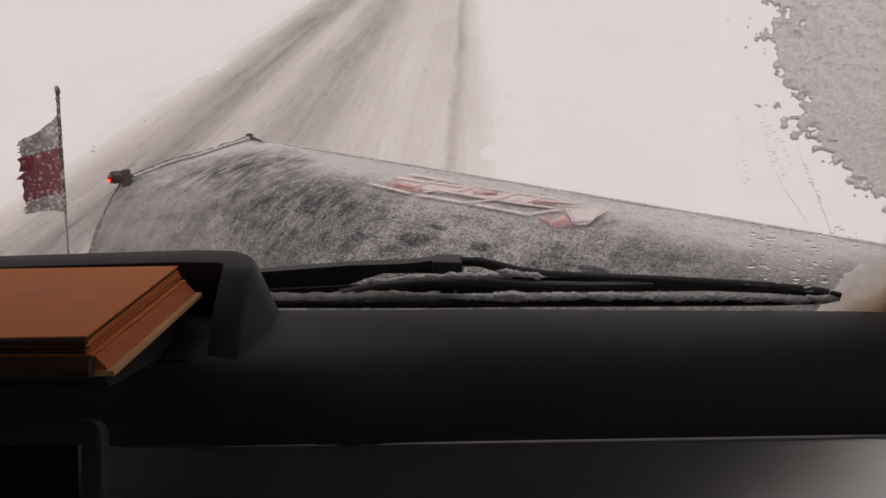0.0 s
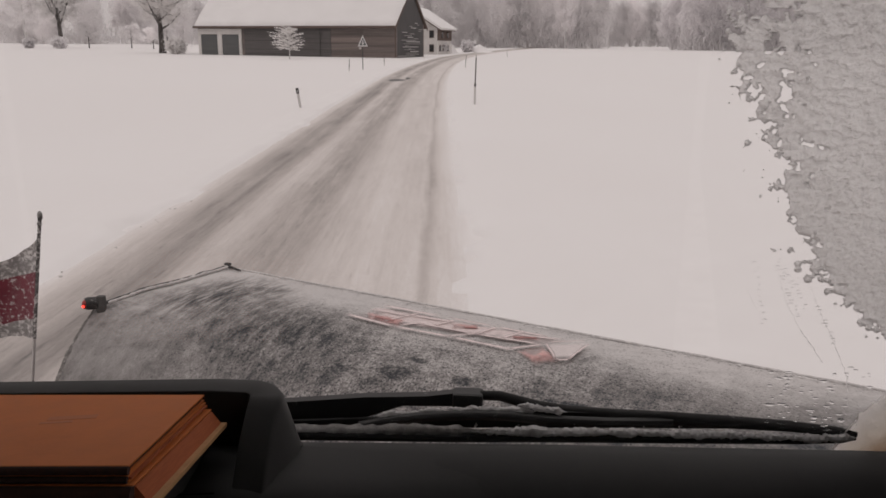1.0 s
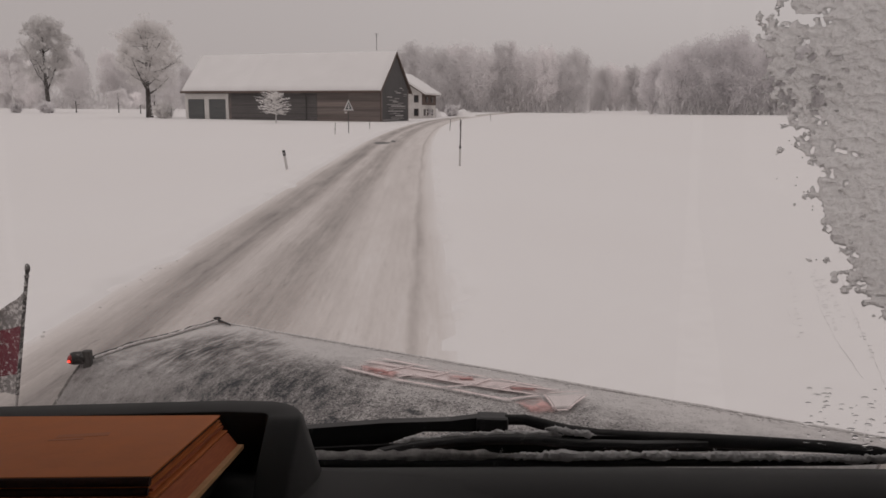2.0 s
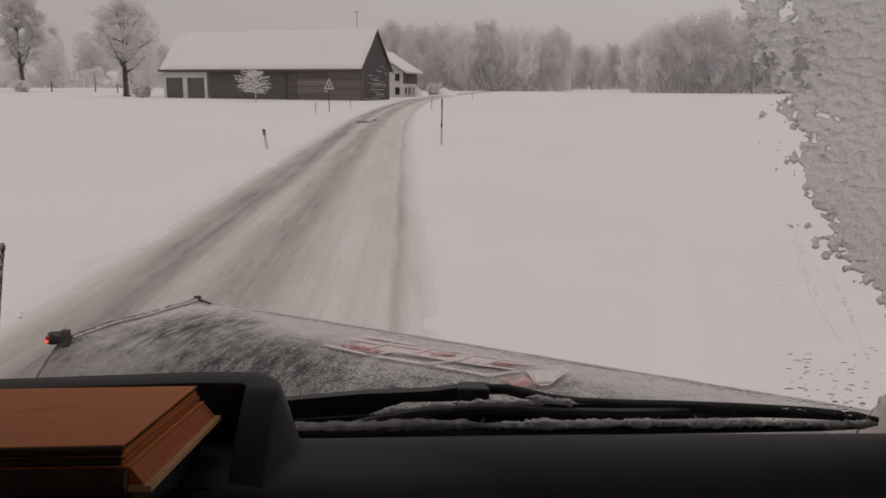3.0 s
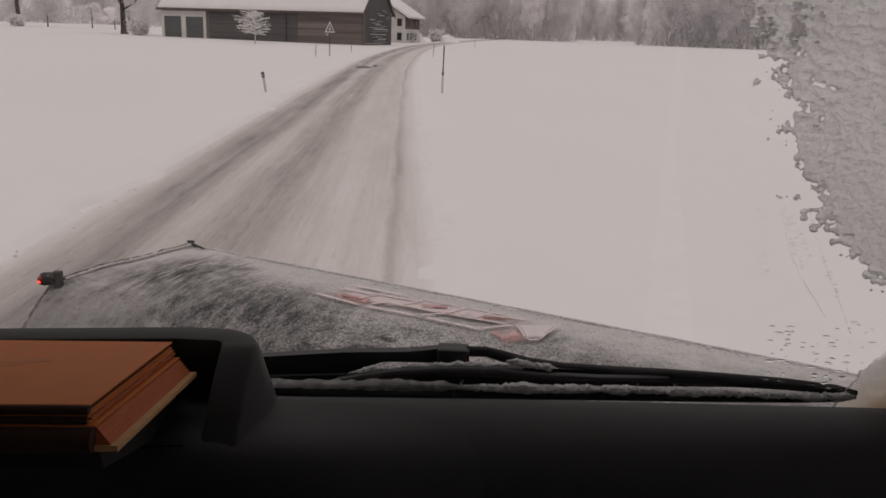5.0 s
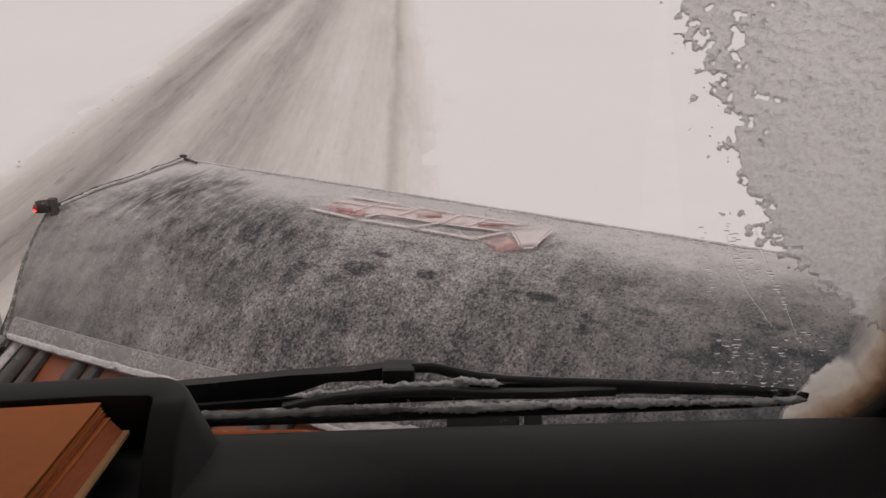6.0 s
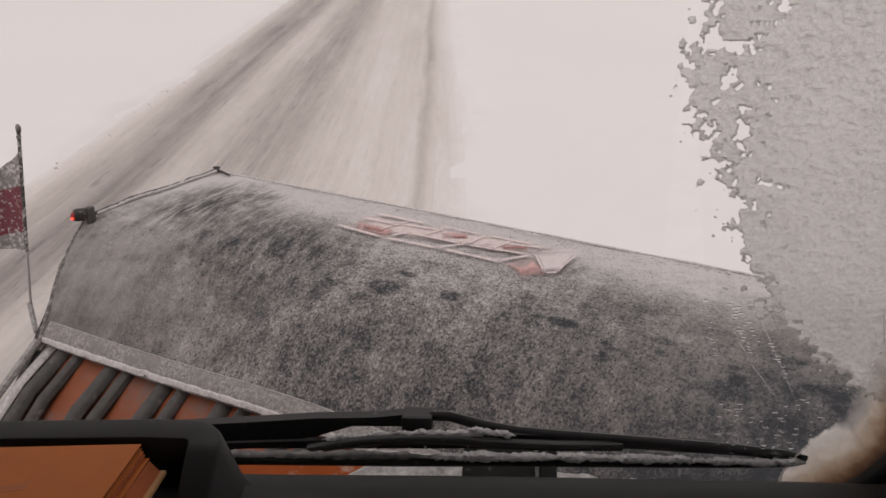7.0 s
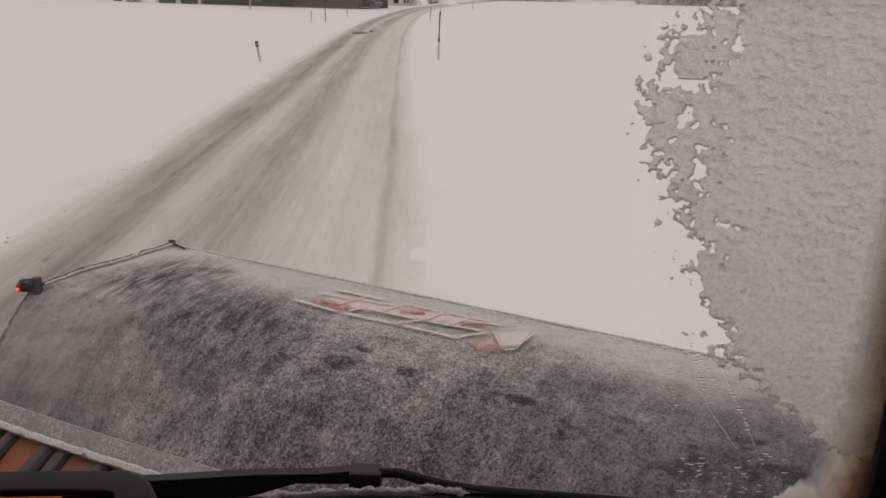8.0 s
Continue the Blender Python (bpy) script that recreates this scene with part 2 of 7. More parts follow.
ALU = mat("dull_sign_back", (0.22, 0.215, 0.20), (0.31, 0.30, 0.285), 10.0, 0.6, metal=0.2, bump=0.1, blotch=(0.16, 0.15, 0.13), blotch_scale=4.0)
SIGN_WHITE = mat("frosted_sign_face", (0.58, 0.57, 0.57), (0.70, 0.69, 0.68), 12.0, 0.5, bump=0.1)


def wear_away(m, margin, wander, scale):
    """The sheet is worn through in an uneven margin and in small spots; its UV runs from 0 to 1 across it."""
    n, l = m.node_tree.nodes, m.node_tree.links
    uv, sep, t = n.new("ShaderNodeUVMap"), n.new("ShaderNodeSeparateXYZ"), n.new("ShaderNodeTexNoise")
    uv.uv_map = "UVMap"
    l.new(uv.outputs["UV"], sep.inputs[0])
    co = n.new("ShaderNodeTexCoord")
    l.new(co.outputs["Object"], t.inputs["Vector"])
    t.inputs["Scale"].default_value, t.inputs["Detail"].default_value, t.inputs["Roughness"].default_value = scale, 5.0, 0.65

    def maths(op, a, c, clamp=False):
        k = n.new("ShaderNodeMath")
        k.operation, k.use_clamp = op, clamp
        for i, v in enumerate((a, c)):
            if isinstance(v, (int, float)):
                k.inputs[i].default_value = v
            else:
                l.new(v, k.inputs[i])
        return k.outputs[0]

    sides = [maths("MINIMUM", sep.outputs[i], maths("SUBTRACT", 1.0, sep.outputs[i])) for i in (0, 1)]
    a = maths("DIVIDE", maths("MINIMUM", maths("MULTIPLY", sides[0], 2.0), sides[1]), margin)
    a = maths("ADD", a, maths("MULTIPLY", maths("SUBTRACT", t.outputs["Fac"], 0.5), wander), True)
    l.new(a, n["Principled BSDF"].inputs["Alpha"])


wear_away(DECAL_WHITE, 0.42, 1.6, 22.0)
wear_away(DECAL_TIP, 0.22, 1.0, 20.0)
wear_away(DECAL_HAZE, 0.28, 1.1, 12.0)
wear_away(DECAL_RED, 0.5, 1.5, 20.0)
wear_away(DECAL_DARK, 0.35, 1.6, 26.0)


def frosted_rubber():
    """Dark plough apron under a thin speckled crust of snow and salt, with bare patches."""
    m = bpy.data.materials.new("frost_speckled_rubber")
    m.use_nodes = True
    n, l = m.node_tree.nodes, m.node_tree.links
    b = n["Principled BSDF"]
    uv = n.new("ShaderNodeUVMap")
    uv.uv_map = "UVMap"

    def noise_tex(scale, detail, rough, sx=1.0, sy=1.0):
        mp = n.new("ShaderNodeMapping")
        mp.inputs["Scale"].default_value = (sx, sy, 1)
        l.new(uv.outputs["UV"], mp.inputs["Vector"])
        t = n.new("ShaderNodeTexNoise")
        t.inputs["Scale"].default_value, t.inputs["Detail"].default_value, t.inputs["Roughness"].default_value = scale, detail, rough
        l.new(mp.outputs["Vector"], t.inputs["Vector"])
        return t.outputs["Fac"]

    def maths(op, a, c):
        k = n.new("ShaderNodeMath")
        k.operation = op
        for i, v in enumerate((a, c)):
            if isinstance(v, (int, float)):
                k.inputs[i].default_value = v
            else:
                l.new(v, k.inputs[i])
        return k.outputs[0]

    speck = noise_tex(98.0, 3.0, 0.7)
    mid = noise_tex(11.0, 6.0, 0.72)
    patch = noise_tex(2.6, 6.0, 0.68, 0.8, 1.2)
    streak = noise_tex(2.6, 5.0, 0.7, 1.5, 0.5)
    sep = n.new("ShaderNodeSeparateXYZ")
    l.new(uv.outputs["UV"], sep.inputs[0])
    # crust thicker towards the blown-over far lip; steep near side darkened for shade
    lip = n.new("ShaderNodeMapRange")
    lip.inputs["From Min"].default_value, lip.inputs["From Max"].default_value = 1.1, 0.05
    lip.inputs["To Min"].default_value, lip.inputs["To Max"].default_value = -0.115, 0.165
    l.new(sep.outputs[1], lip.inputs["Value"])
    # smoother, evenly dusted towards the free end
    calm = n.new("ShaderNodeMapRange")
    calm.inputs["From Min"].default_value, calm.inputs["From Max"].default_value = -2.7, -1.65
    calm.inputs["To Min"].default_value, calm.inputs["To Max"].default_value = 0.18, 1.0
    l.new(sep.outputs[0], calm.inputs["Value"])
    end_fade = n.new("ShaderNodeMapRange")
    end_fade.inputs["From Min"].default_value, end_fade.inputs["From Max"].default_value = -1.0, -0.1
    end_fade.inputs["To Min"].default_value, end_fade.inputs["To Max"].default_value = 1.0, 0.35
    l.new(sep.outputs[0], end_fade.inputs["Value"])
    calm = maths("MULTIPLY", calm.outputs["Result"], end_fade.outputs["Result"])
    cover = maths("ADD", maths("ADD", maths("MULTIPLY", maths("MULTIPLY", maths("SUBTRACT", speck, 0.5), calm), 0.46), 0.20), maths("ADD", maths("MULTIPLY", maths("MULTIPLY", maths("SUBTRACT", mid, 0.5), maths("ADD", maths("MULTIPLY", calm, 0.65), 0.35)), 0.62), 0.21))
    cover = maths("ADD", cover, maths("MULTIPLY", patch, 0.46))
    cover = maths("ADD", cover, maths("MULTIPLY", streak, 0.34))
    cover = maths("ADD", cover, lip.outputs["Result"])
    # loose grains of salt and ice, each of its own tone
    for scale, share in ((190.0, 0.20), (105.0, 0.11)):
        warp = n.new("ShaderNodeMix")
        warp.data_type = "VECTOR"
        warp.inputs["Factor"].default_value = 0.012
        l.new(uv.outputs["UV"], warp.inputs[4])
        wob = n.new("ShaderNodeTexNoise")
        wob.inputs["Scale"].default_value = 60.0
        l.new(uv.outputs["UV"], wob.inputs["Vector"])
        l.new(wob.outputs["Color"], warp.inputs[5])
        cells = n.new("ShaderNodeTexVoronoi")
        cells.inputs["Scale"].default_value = scale
        l.new(warp.outputs[1], cells.inputs["Vector"])
        tone = n.new("ShaderNodeSeparateXYZ")
        l.new(cells.outputs["Color"], tone.inputs[0])
        cover = maths("ADD", cover, maths("MULTIPLY", maths("MULTIPLY", maths("SUBTRACT", tone.outputs[0], 0.5), calm), share))
    # the far end is painted darker, as it looks through the wet glass
    wet = n.new("ShaderNodeMapRange")
    wet.inputs["From Min"].default_value, wet.inputs["From Max"].default_value = -1.2, 0.25
    wet.inputs["To Min"].default_value, wet.inputs["To Max"].default_value = 0.03, 0.25
    l.new(sep.outputs[0], wet.inputs["Value"])
    cover = maths("SUBTRACT", cover, wet.outputs["Result"])
    # a row of bare rubber patches below the crown of the curve
    band = maths("MULTIPLY", maths("SUBTRACT", sep.outputs[1], 0.66), 6.0)
    band = maths("SUBTRACT", 1.0, maths("MINIMUM", maths("MULTIPLY", band, band), 1.0))
    bare = maths("MULTIPLY", band, maths("MINIMUM", maths("MULTIPLY", maths("MAXIMUM", maths("SUBTRACT", noise_tex(9.0, 6.0, 0.7, 0.8, 1.3), 0.53), 0.0), 1.2), 0.2))
    cover = maths("SUBTRACT", cover, bare)
    # three larger worn spots with frayed rims
    fray = maths("MULTIPLY", maths("SUBTRACT", noise_tex(26.0, 5.0, 0.7), 0.5), 1.5)
    for cu, cv, ru, rv in ((-1.45, 0.69, 0.080, 0.040), (-1.19, 0.655, 0.045, 0.028), (-0.77, 0.65, 0.060, 0.024), (-1.40, 0.60, 0.040, 0.020)):
        du, dv = maths("DIVIDE", maths("SUBTRACT", sep.outputs[0], cu), ru), maths("DIVIDE", maths("SUBTRACT", sep.outputs[1], cv), rv)
        spot = maths("SUBTRACT", 1.0, maths("ADD", maths("ADD", maths("MULTIPLY", du, du), maths("MULTIPLY", dv, dv)), fray))
        cover = maths("SUBTRACT", cover, maths("MULTIPLY", maths("MINIMUM", maths("MAXIMUM", spot, 0.0), 0.6), 0.32))
    # blown dust lies in a smooth film behind the far lip
    film = n.new("ShaderNodeMapRange")
    film.interpolation_type = "SMOOTHSTEP"
    film.inputs["From Min"].default_value, film.inputs["From Max"].default_value = 0.58, 0.08
    l.new(maths("ADD", sep.outputs[1], maths("MULTIPLY", maths("SUBTRACT", noise_tex(3.2, 5.0, 0.6, 0.8, 1.6), 0.5), 0.5)), film.inputs["Value"])
    over = n.new("ShaderNodeMix")
    bare_end = n.new("ShaderNodeMapRange")
    bare_end.inputs["From Min"].default_value, bare_end.inputs["From Max"].default_value = -2.9, -2.1
    bare_end.inputs["To Min"].default_value, bare_end.inputs["To Max"].default_value = 0.30, 0.78
    l.new(sep.outputs[0], bare_end.inputs["Value"])
    l.new(maths("MULTIPLY", film.outputs["Result"], bare_end.outputs["Result"]), over.inputs["Factor"])
    l.new(maths("ADD", cover, maths("SUBTRACT", 0.10, maths("MULTIPLY", maths("MAXIMUM", calm, maths("SUBTRACT", 1.0, end_fade.outputs["Result"])), 0.075))), over.inputs[2])
    l.new(maths("ADD", maths("MULTIPLY", mid, 0.30), 0.87), over.inputs[3])
    cover = over.outputs[0]
    # wind-swept black streaks and spots behind the far corner
    du, dv = maths("MULTIPLY", maths("SUBTRACT", sep.outputs[0], -2.08), 2.6), maths("MULTIPLY", maths("SUBTRACT", sep.outputs[1], 0.58), 3.0)
    swept = maths("SUBTRACT", 1.0, maths("MINIMUM", maths("ADD", maths("MULTIPLY", du, du), maths("MULTIPLY", dv, dv)), 1.0))
    dashes = maths("MAXIMUM", maths("SUBTRACT", noise_tex(15.0, 7.0, 0.85, 1.9, 0.6), 0.40), 0.0)
    cover = maths("SUBTRACT", cover, maths("MULTIPLY", maths("MULTIPLY", swept, dashes), 1.3))
    du, dv = maths("MULTIPLY", maths("SUBTRACT", sep.outputs[0], -2.58), 2.4), maths("MULTIPLY", maths("SUBTRACT", sep.outputs[1], 0.36), 2.9)
    swept = maths("SUBTRACT", 1.0, maths("MINIMUM", maths("ADD", maths("MULTIPLY", du, du), maths("MULTIPLY", dv, dv)), 1.0))
    cover = maths("SUBTRACT", cover, maths("MULTIPLY", maths("MULTIPLY", swept, maths("MAXIMUM", maths("SUBTRACT", noise_tex(13.0, 6.0, 0.8, 2.2, 0.5), 0.41), 0.0)), 1.9))
    # black flecks where single grains have come away
    holes = n.new("ShaderNodeTexVoronoi")
    holes.inputs["Scale"].default_value = 122.0
    l.new(uv.outputs["UV"], holes.inputs["Vector"])
    bit = n.new("ShaderNodeSeparateXYZ")
    l.new(holes.outputs["Color"], bit.inputs[0])
    gone = maths("MULTIPLY", maths("GREATER_THAN", bit.outputs[1], 0.84), maths("LESS_THAN", holes.outputs["Distance"], 0.40))
    cover = maths("SUBTRACT", cover, maths("MULTIPLY", maths("MULTIPLY", gone, calm), 0.30))
    ramp = n.new("ShaderNodeValToRGB")
    e = ramp.color_ramp.elements
    e[0].position, e[0].color = 0.54, (0.028, 0.032, 0.038, 1)
    e[1].position, e[1].color = 1.0, (0.56, 0.54, 0.53, 1)
    for at, c in ((0.61, (0.066, 0.069, 0.075)), (0.68, (0.136, 0.132, 0.131)), (0.76, (0.215, 0.204, 0.198)), (0.86, (0.33, 0.316, 0.309))):
        x = e.new(at)
        x.color = (*c, 1)
    l.new(cover, ramp.inputs["Fac"])
    l.new(ramp.outputs["Color"], b.inputs["Base Color"])
    b.inputs["Roughness"].default_value = 0.72
    bp = n.new("ShaderNodeBump")
    bp.inputs["Strength"].default_value, bp.inputs["Distance"].default_value = 0.85, 0.014
    l.new(cover, bp.inputs["Height"])
    l.new(bp.outputs["Normal"], b.inputs["Normal"])
    return m


APRON = frosted_rubber()


def packed_road():
    """Ploughed road: packed snow, slushy wheel tracks along it, bare asphalt where it is worn through."""
    m = bpy.data.materials.new("ploughed_snow_road")
    m.use_nodes = True
    n, l = m.node_tree.nodes, m.node_tree.links
    b = n["Principled BSDF"]
    uv = n.new("ShaderNodeUVMap")
    uv.uv_map = "UVMap"
    sep = n.new("ShaderNodeSeparateXYZ")
    l.new(uv.outputs["UV"], sep.inputs[0])

    def noise_tex(scale, sx, sy, detail=5.0, rough=0.6):
        mp = n.new("ShaderNodeMapping")
        mp.inputs["Scale"].default_value = (sx, sy, 1)
        l.new(uv.outputs["UV"], mp.inputs["Vector"])
        t = n.new("ShaderNodeTexNoise")
        t.inputs["Scale"].default_value, t.inputs["Detail"].default_value, t.inputs["Roughness"].default_value = scale, detail, rough
        l.new(mp.outputs["Vector"], t.inputs["Vector"])
        return t.outputs["Fac"]

    def maths(op, a, c, clamp=False):
        k = n.new("ShaderNodeMath")
        k.operation, k.use_clamp = op, clamp
        for i, v in enumerate((a, c)):
            if isinstance(v, (int, float)):
                k.inputs[i].default_value = v
            else:
                l.new(v, k.inputs[i])
        return k.outputs[0]

    wander = noise_tex(1.0, 0.5, 0.12, 3.0)
    lateral = maths("ADD", sep.outputs[0], maths("MULTIPLY", maths("SUBTRACT", wander, 0.5), 0.28))
    lateral = maths("ADD", lateral, maths("MULTIPLY", maths("SUBTRACT", noise_tex(1.0, 0.9, 0.7, 5.0, 0.65), 0.5), 0.09))
    at = maths("DIVIDE", maths("ADD", lateral, 2.6), 5.2)
    ramp = n.new("ShaderNodeValToRGB")
    e = ramp.color_ramp.elements
    # lateral position in metres from the middle, and how worn the snow is there
    worn = ((-2.55, 0.0), (-2.34, 0.03), (-2.1, 0.17), (-1.88, 0.35), (-1.6, 0.56), (-1.3, 0.63), (-1.08, 0.54), (-0.88, 0.34), (-0.68, 0.33), (-0.42, 0.50), (-0.05, 0.56),
            (0.28, 0.46), (0.5, 0.32), (0.9, 0.26), (1.3, 0.28), (1.55, 0.25), (1.65, 0.44), (1.76, 0.27), (2.0, 0.16), (2.3, 0.0))
    e[0].position, e[0].color = (worn[0][0] + 2.6) / 5.2, (worn[0][1],) * 3 + (1,)
    e[1].position, e[1].color = (worn[-1][0] + 2.6) / 5.2, (worn[-1][1],) * 3 + (1,)
    for p, v in worn[1:-1]:
        x = e.new((p + 2.6) / 5.2)
        x.color = (v, v, v, 1)
    l.new(at, ramp.inputs["Fac"])
    streaks = noise_tex(1.0, 7.0, 0.045, 5.0, 0.6)
    scrapes = noise_tex(1.0, 34.0, 0.16, 4.0, 0.6)
    lumps = noise_tex(1.0, 1.3, 0.10, 5.0, 0.55)
    blots = noise_tex(1.0, 2.4, 0.30, 6.0, 0.62)
    fine = noise_tex(1.0, 16.0, 2.2, 6.0, 0.7)
    dirt = maths("MULTIPLY", ramp.outputs["Color"], maths("ADD", maths("MULTIPLY", lumps, 1.0), 0.24))
    dirt = maths("ADD", dirt, maths("MULTIPLY", ramp.outputs["Color"], maths("MULTIPLY", maths("SUBTRACT", blots, 0.22), 0.95)))
    dirt = maths("ADD", dirt, maths("MULTIPLY", maths("MULTIPLY", maths("SUBTRACT", streaks, 0.5), ramp.outputs["Color"]), 0.75))
    dirt = maths("ADD", dirt, maths("MULTIPLY", maths("SUBTRACT", scrapes, 0.5), 0.09))
    dirt = maths("ADD", dirt, maths("MULTIPLY", maths("SUBTRACT", fine, 0.5), 0.20))
    dirt = maths("ADD", dirt, maths("MULTIPLY", maths("SUBTRACT", noise_tex(1.0, 26.0, 11.0, 5.0, 0.7), 0.5), 0.20))
    # short dark tread marks in the wheel tracks
    tread = maths("MINIMUM", maths("MULTIPLY", maths("MAXIMUM", maths("SUBTRACT", noise_tex(1.0, 13.0, 1.3, 4.0, 0.6), 0.60), 0.0), 3.0), 0.3)
    dirt = maths("ADD", dirt, maths("MULTIPLY", tread, ramp.outputs["Color"]), True)
    tone = n.new("ShaderNodeValToRGB")
    e = tone.color_ramp.elements
    e[0].position, e[0].color = 0.05, (0.83, 0.812, 0.805, 1)
    e[1].position, e[1].color = 1.0, (0.09, 0.085, 0.082, 1)
    for p, c in ((0.25, (0.67, 0.63, 0.605)), (0.5, (0.45, 0.412, 0.39)), (0.72, (0.26, 0.236, 0.222))):
        x = e.new(p)
        x.color = (*c, 1)
    l.new(dirt, tone.inputs["Fac"])
    l.new(tone.outputs["Color"], b.inputs["Base Color"])
    gloss = n.new("ShaderNodeMapRange")
    gloss.inputs["To Min"].default_value, gloss.inputs["To Max"].default_value = 0.75, 0.5
    l.new(dirt, gloss.inputs["Value"])
    l.new(gloss.outputs["Result"], b.inputs["Roughness"])
    bp = n.new("ShaderNodeBump")
    bp.inputs["Strength"].default_value, bp.inputs["Distance"].default_value = 0.4, 0.03
    l.new(maths("SUBTRACT", 1.0, dirt), bp.inputs["Height"])
    l.new(bp.outputs["Normal"], b.inputs["Normal"])
    return m


ROAD = packed_road()


def ice_material():
    """Pebbled ice crust: daylight shines through it, its outer side scatters."""
    m = bpy.data.materials.new("pebbled_windscreen_ice")
    m.use_nodes = True
    n, l = m.node_tree.nodes, m.node_tree.links
    n.remove(n["Principled BSDF"])
    out = n["Material Output"]
    co = n.new("ShaderNodeTexCoord")
    fine = n.new("ShaderNodeTexNoise")
    fine.inputs["Scale"].default_value, fine.inputs["Detail"].default_value, fine.inputs["Roughness"].default_value = 230.0, 4.0, 0.6
    long_ = n.new("ShaderNodeMapping")
    long_.inputs["Scale"].default_value = (1.0, 1.0, 1.25)
    l.new(co.outputs["Object"], long_.inputs["Vector"])
    l.new(long_.outputs["Vector"], fine.inputs["Vector"])
    big = n.new("ShaderNodeTexNoise")
    big.inputs["Scale"].default_value, big.inputs["Detail"].default_value = 14.0, 4.0
    l.new(co.outputs["Object"], big.inputs["Vector"])
    add = n.new("ShaderNodeMath")
    add.operation = "MULTIPLY_ADD"
    l.new(big.outputs["Fac"], add.inputs[0])
    add.inputs[1].default_value = 0.5
    l.new(fine.outputs["Fac"], add.inputs[2])
    ramp = n.new("ShaderNodeValToRGB")
    ramp.color_ramp.elements[0].position, ramp.color_ramp.elements[0].color = 0.56, (0.83, 0.812, 0.80, 1)
    ramp.color_ramp.elements[1].position, ramp.color_ramp.elements[1].color = 0.82, (0.995, 0.985, 0.975, 1)
    l.new(add.outputs[0], ramp.inputs["Fac"])
    bp = n.new("ShaderNodeBump")
    bp.inputs["Strength"].default_value, bp.inputs["Distance"].default_value = 1.0, 0.005
    l.new(fine.outputs["Fac"], bp.inputs["Height"])
    tl = n.new("ShaderNodeBsdfTranslucent")
    df = n.new("ShaderNodeBsdfDiffuse")
    gl = n.new("ShaderNodeBsdfGlossy")
    gl.inputs["Roughness"].default_value = 0.3
    for s in (tl, df):
        l.new(ramp.outputs["Color"], s.inputs["Color"])
    for s in (tl, df, gl):
        l.new(bp.outputs["Normal"], s.inputs["Normal"])
    a, c = n.new("ShaderNodeMixShader"), n.new("ShaderNodeMixShader")
    a.inputs[0].default_value, c.inputs[0].default_value = 0.10, 0.05
    l.new(tl.outputs[0], a.inputs[1])
    l.new(df.outputs[0], a.inputs[2])
    l.new(a.outputs[0], c.inputs[1])
    l.new(gl.outputs[0], c.inputs[2])
    thin, see = n.new("ShaderNodeMixShader"), n.new("ShaderNodeBsdfTransparent")
    thin.inputs[0].default_value = 0.08
    # part of the light goes straight through and is bent by the lumps
    wet, bent = n.new("ShaderNodeMixShader"), n.new("ShaderNodeBsdfRefraction")
    bent.inputs["IOR"].default_value, bent.inputs["Roughness"].default_value = 1.25, 0.2
    l.new(bp.outputs["Normal"], bent.inputs["Normal"])
    wet.inputs[0].default_value = 0.17
    l.new(c.outputs[0], wet.inputs[1])
    l.new(bent.outputs[0], wet.inputs[2])
    l.new(wet.outputs[0], thin.inputs[1])
    l.new(see.outputs[0], thin.inputs[2])
    l.new(thin.outputs[0], out.inputs["Surface"])
    return m


ICE = ice_material()


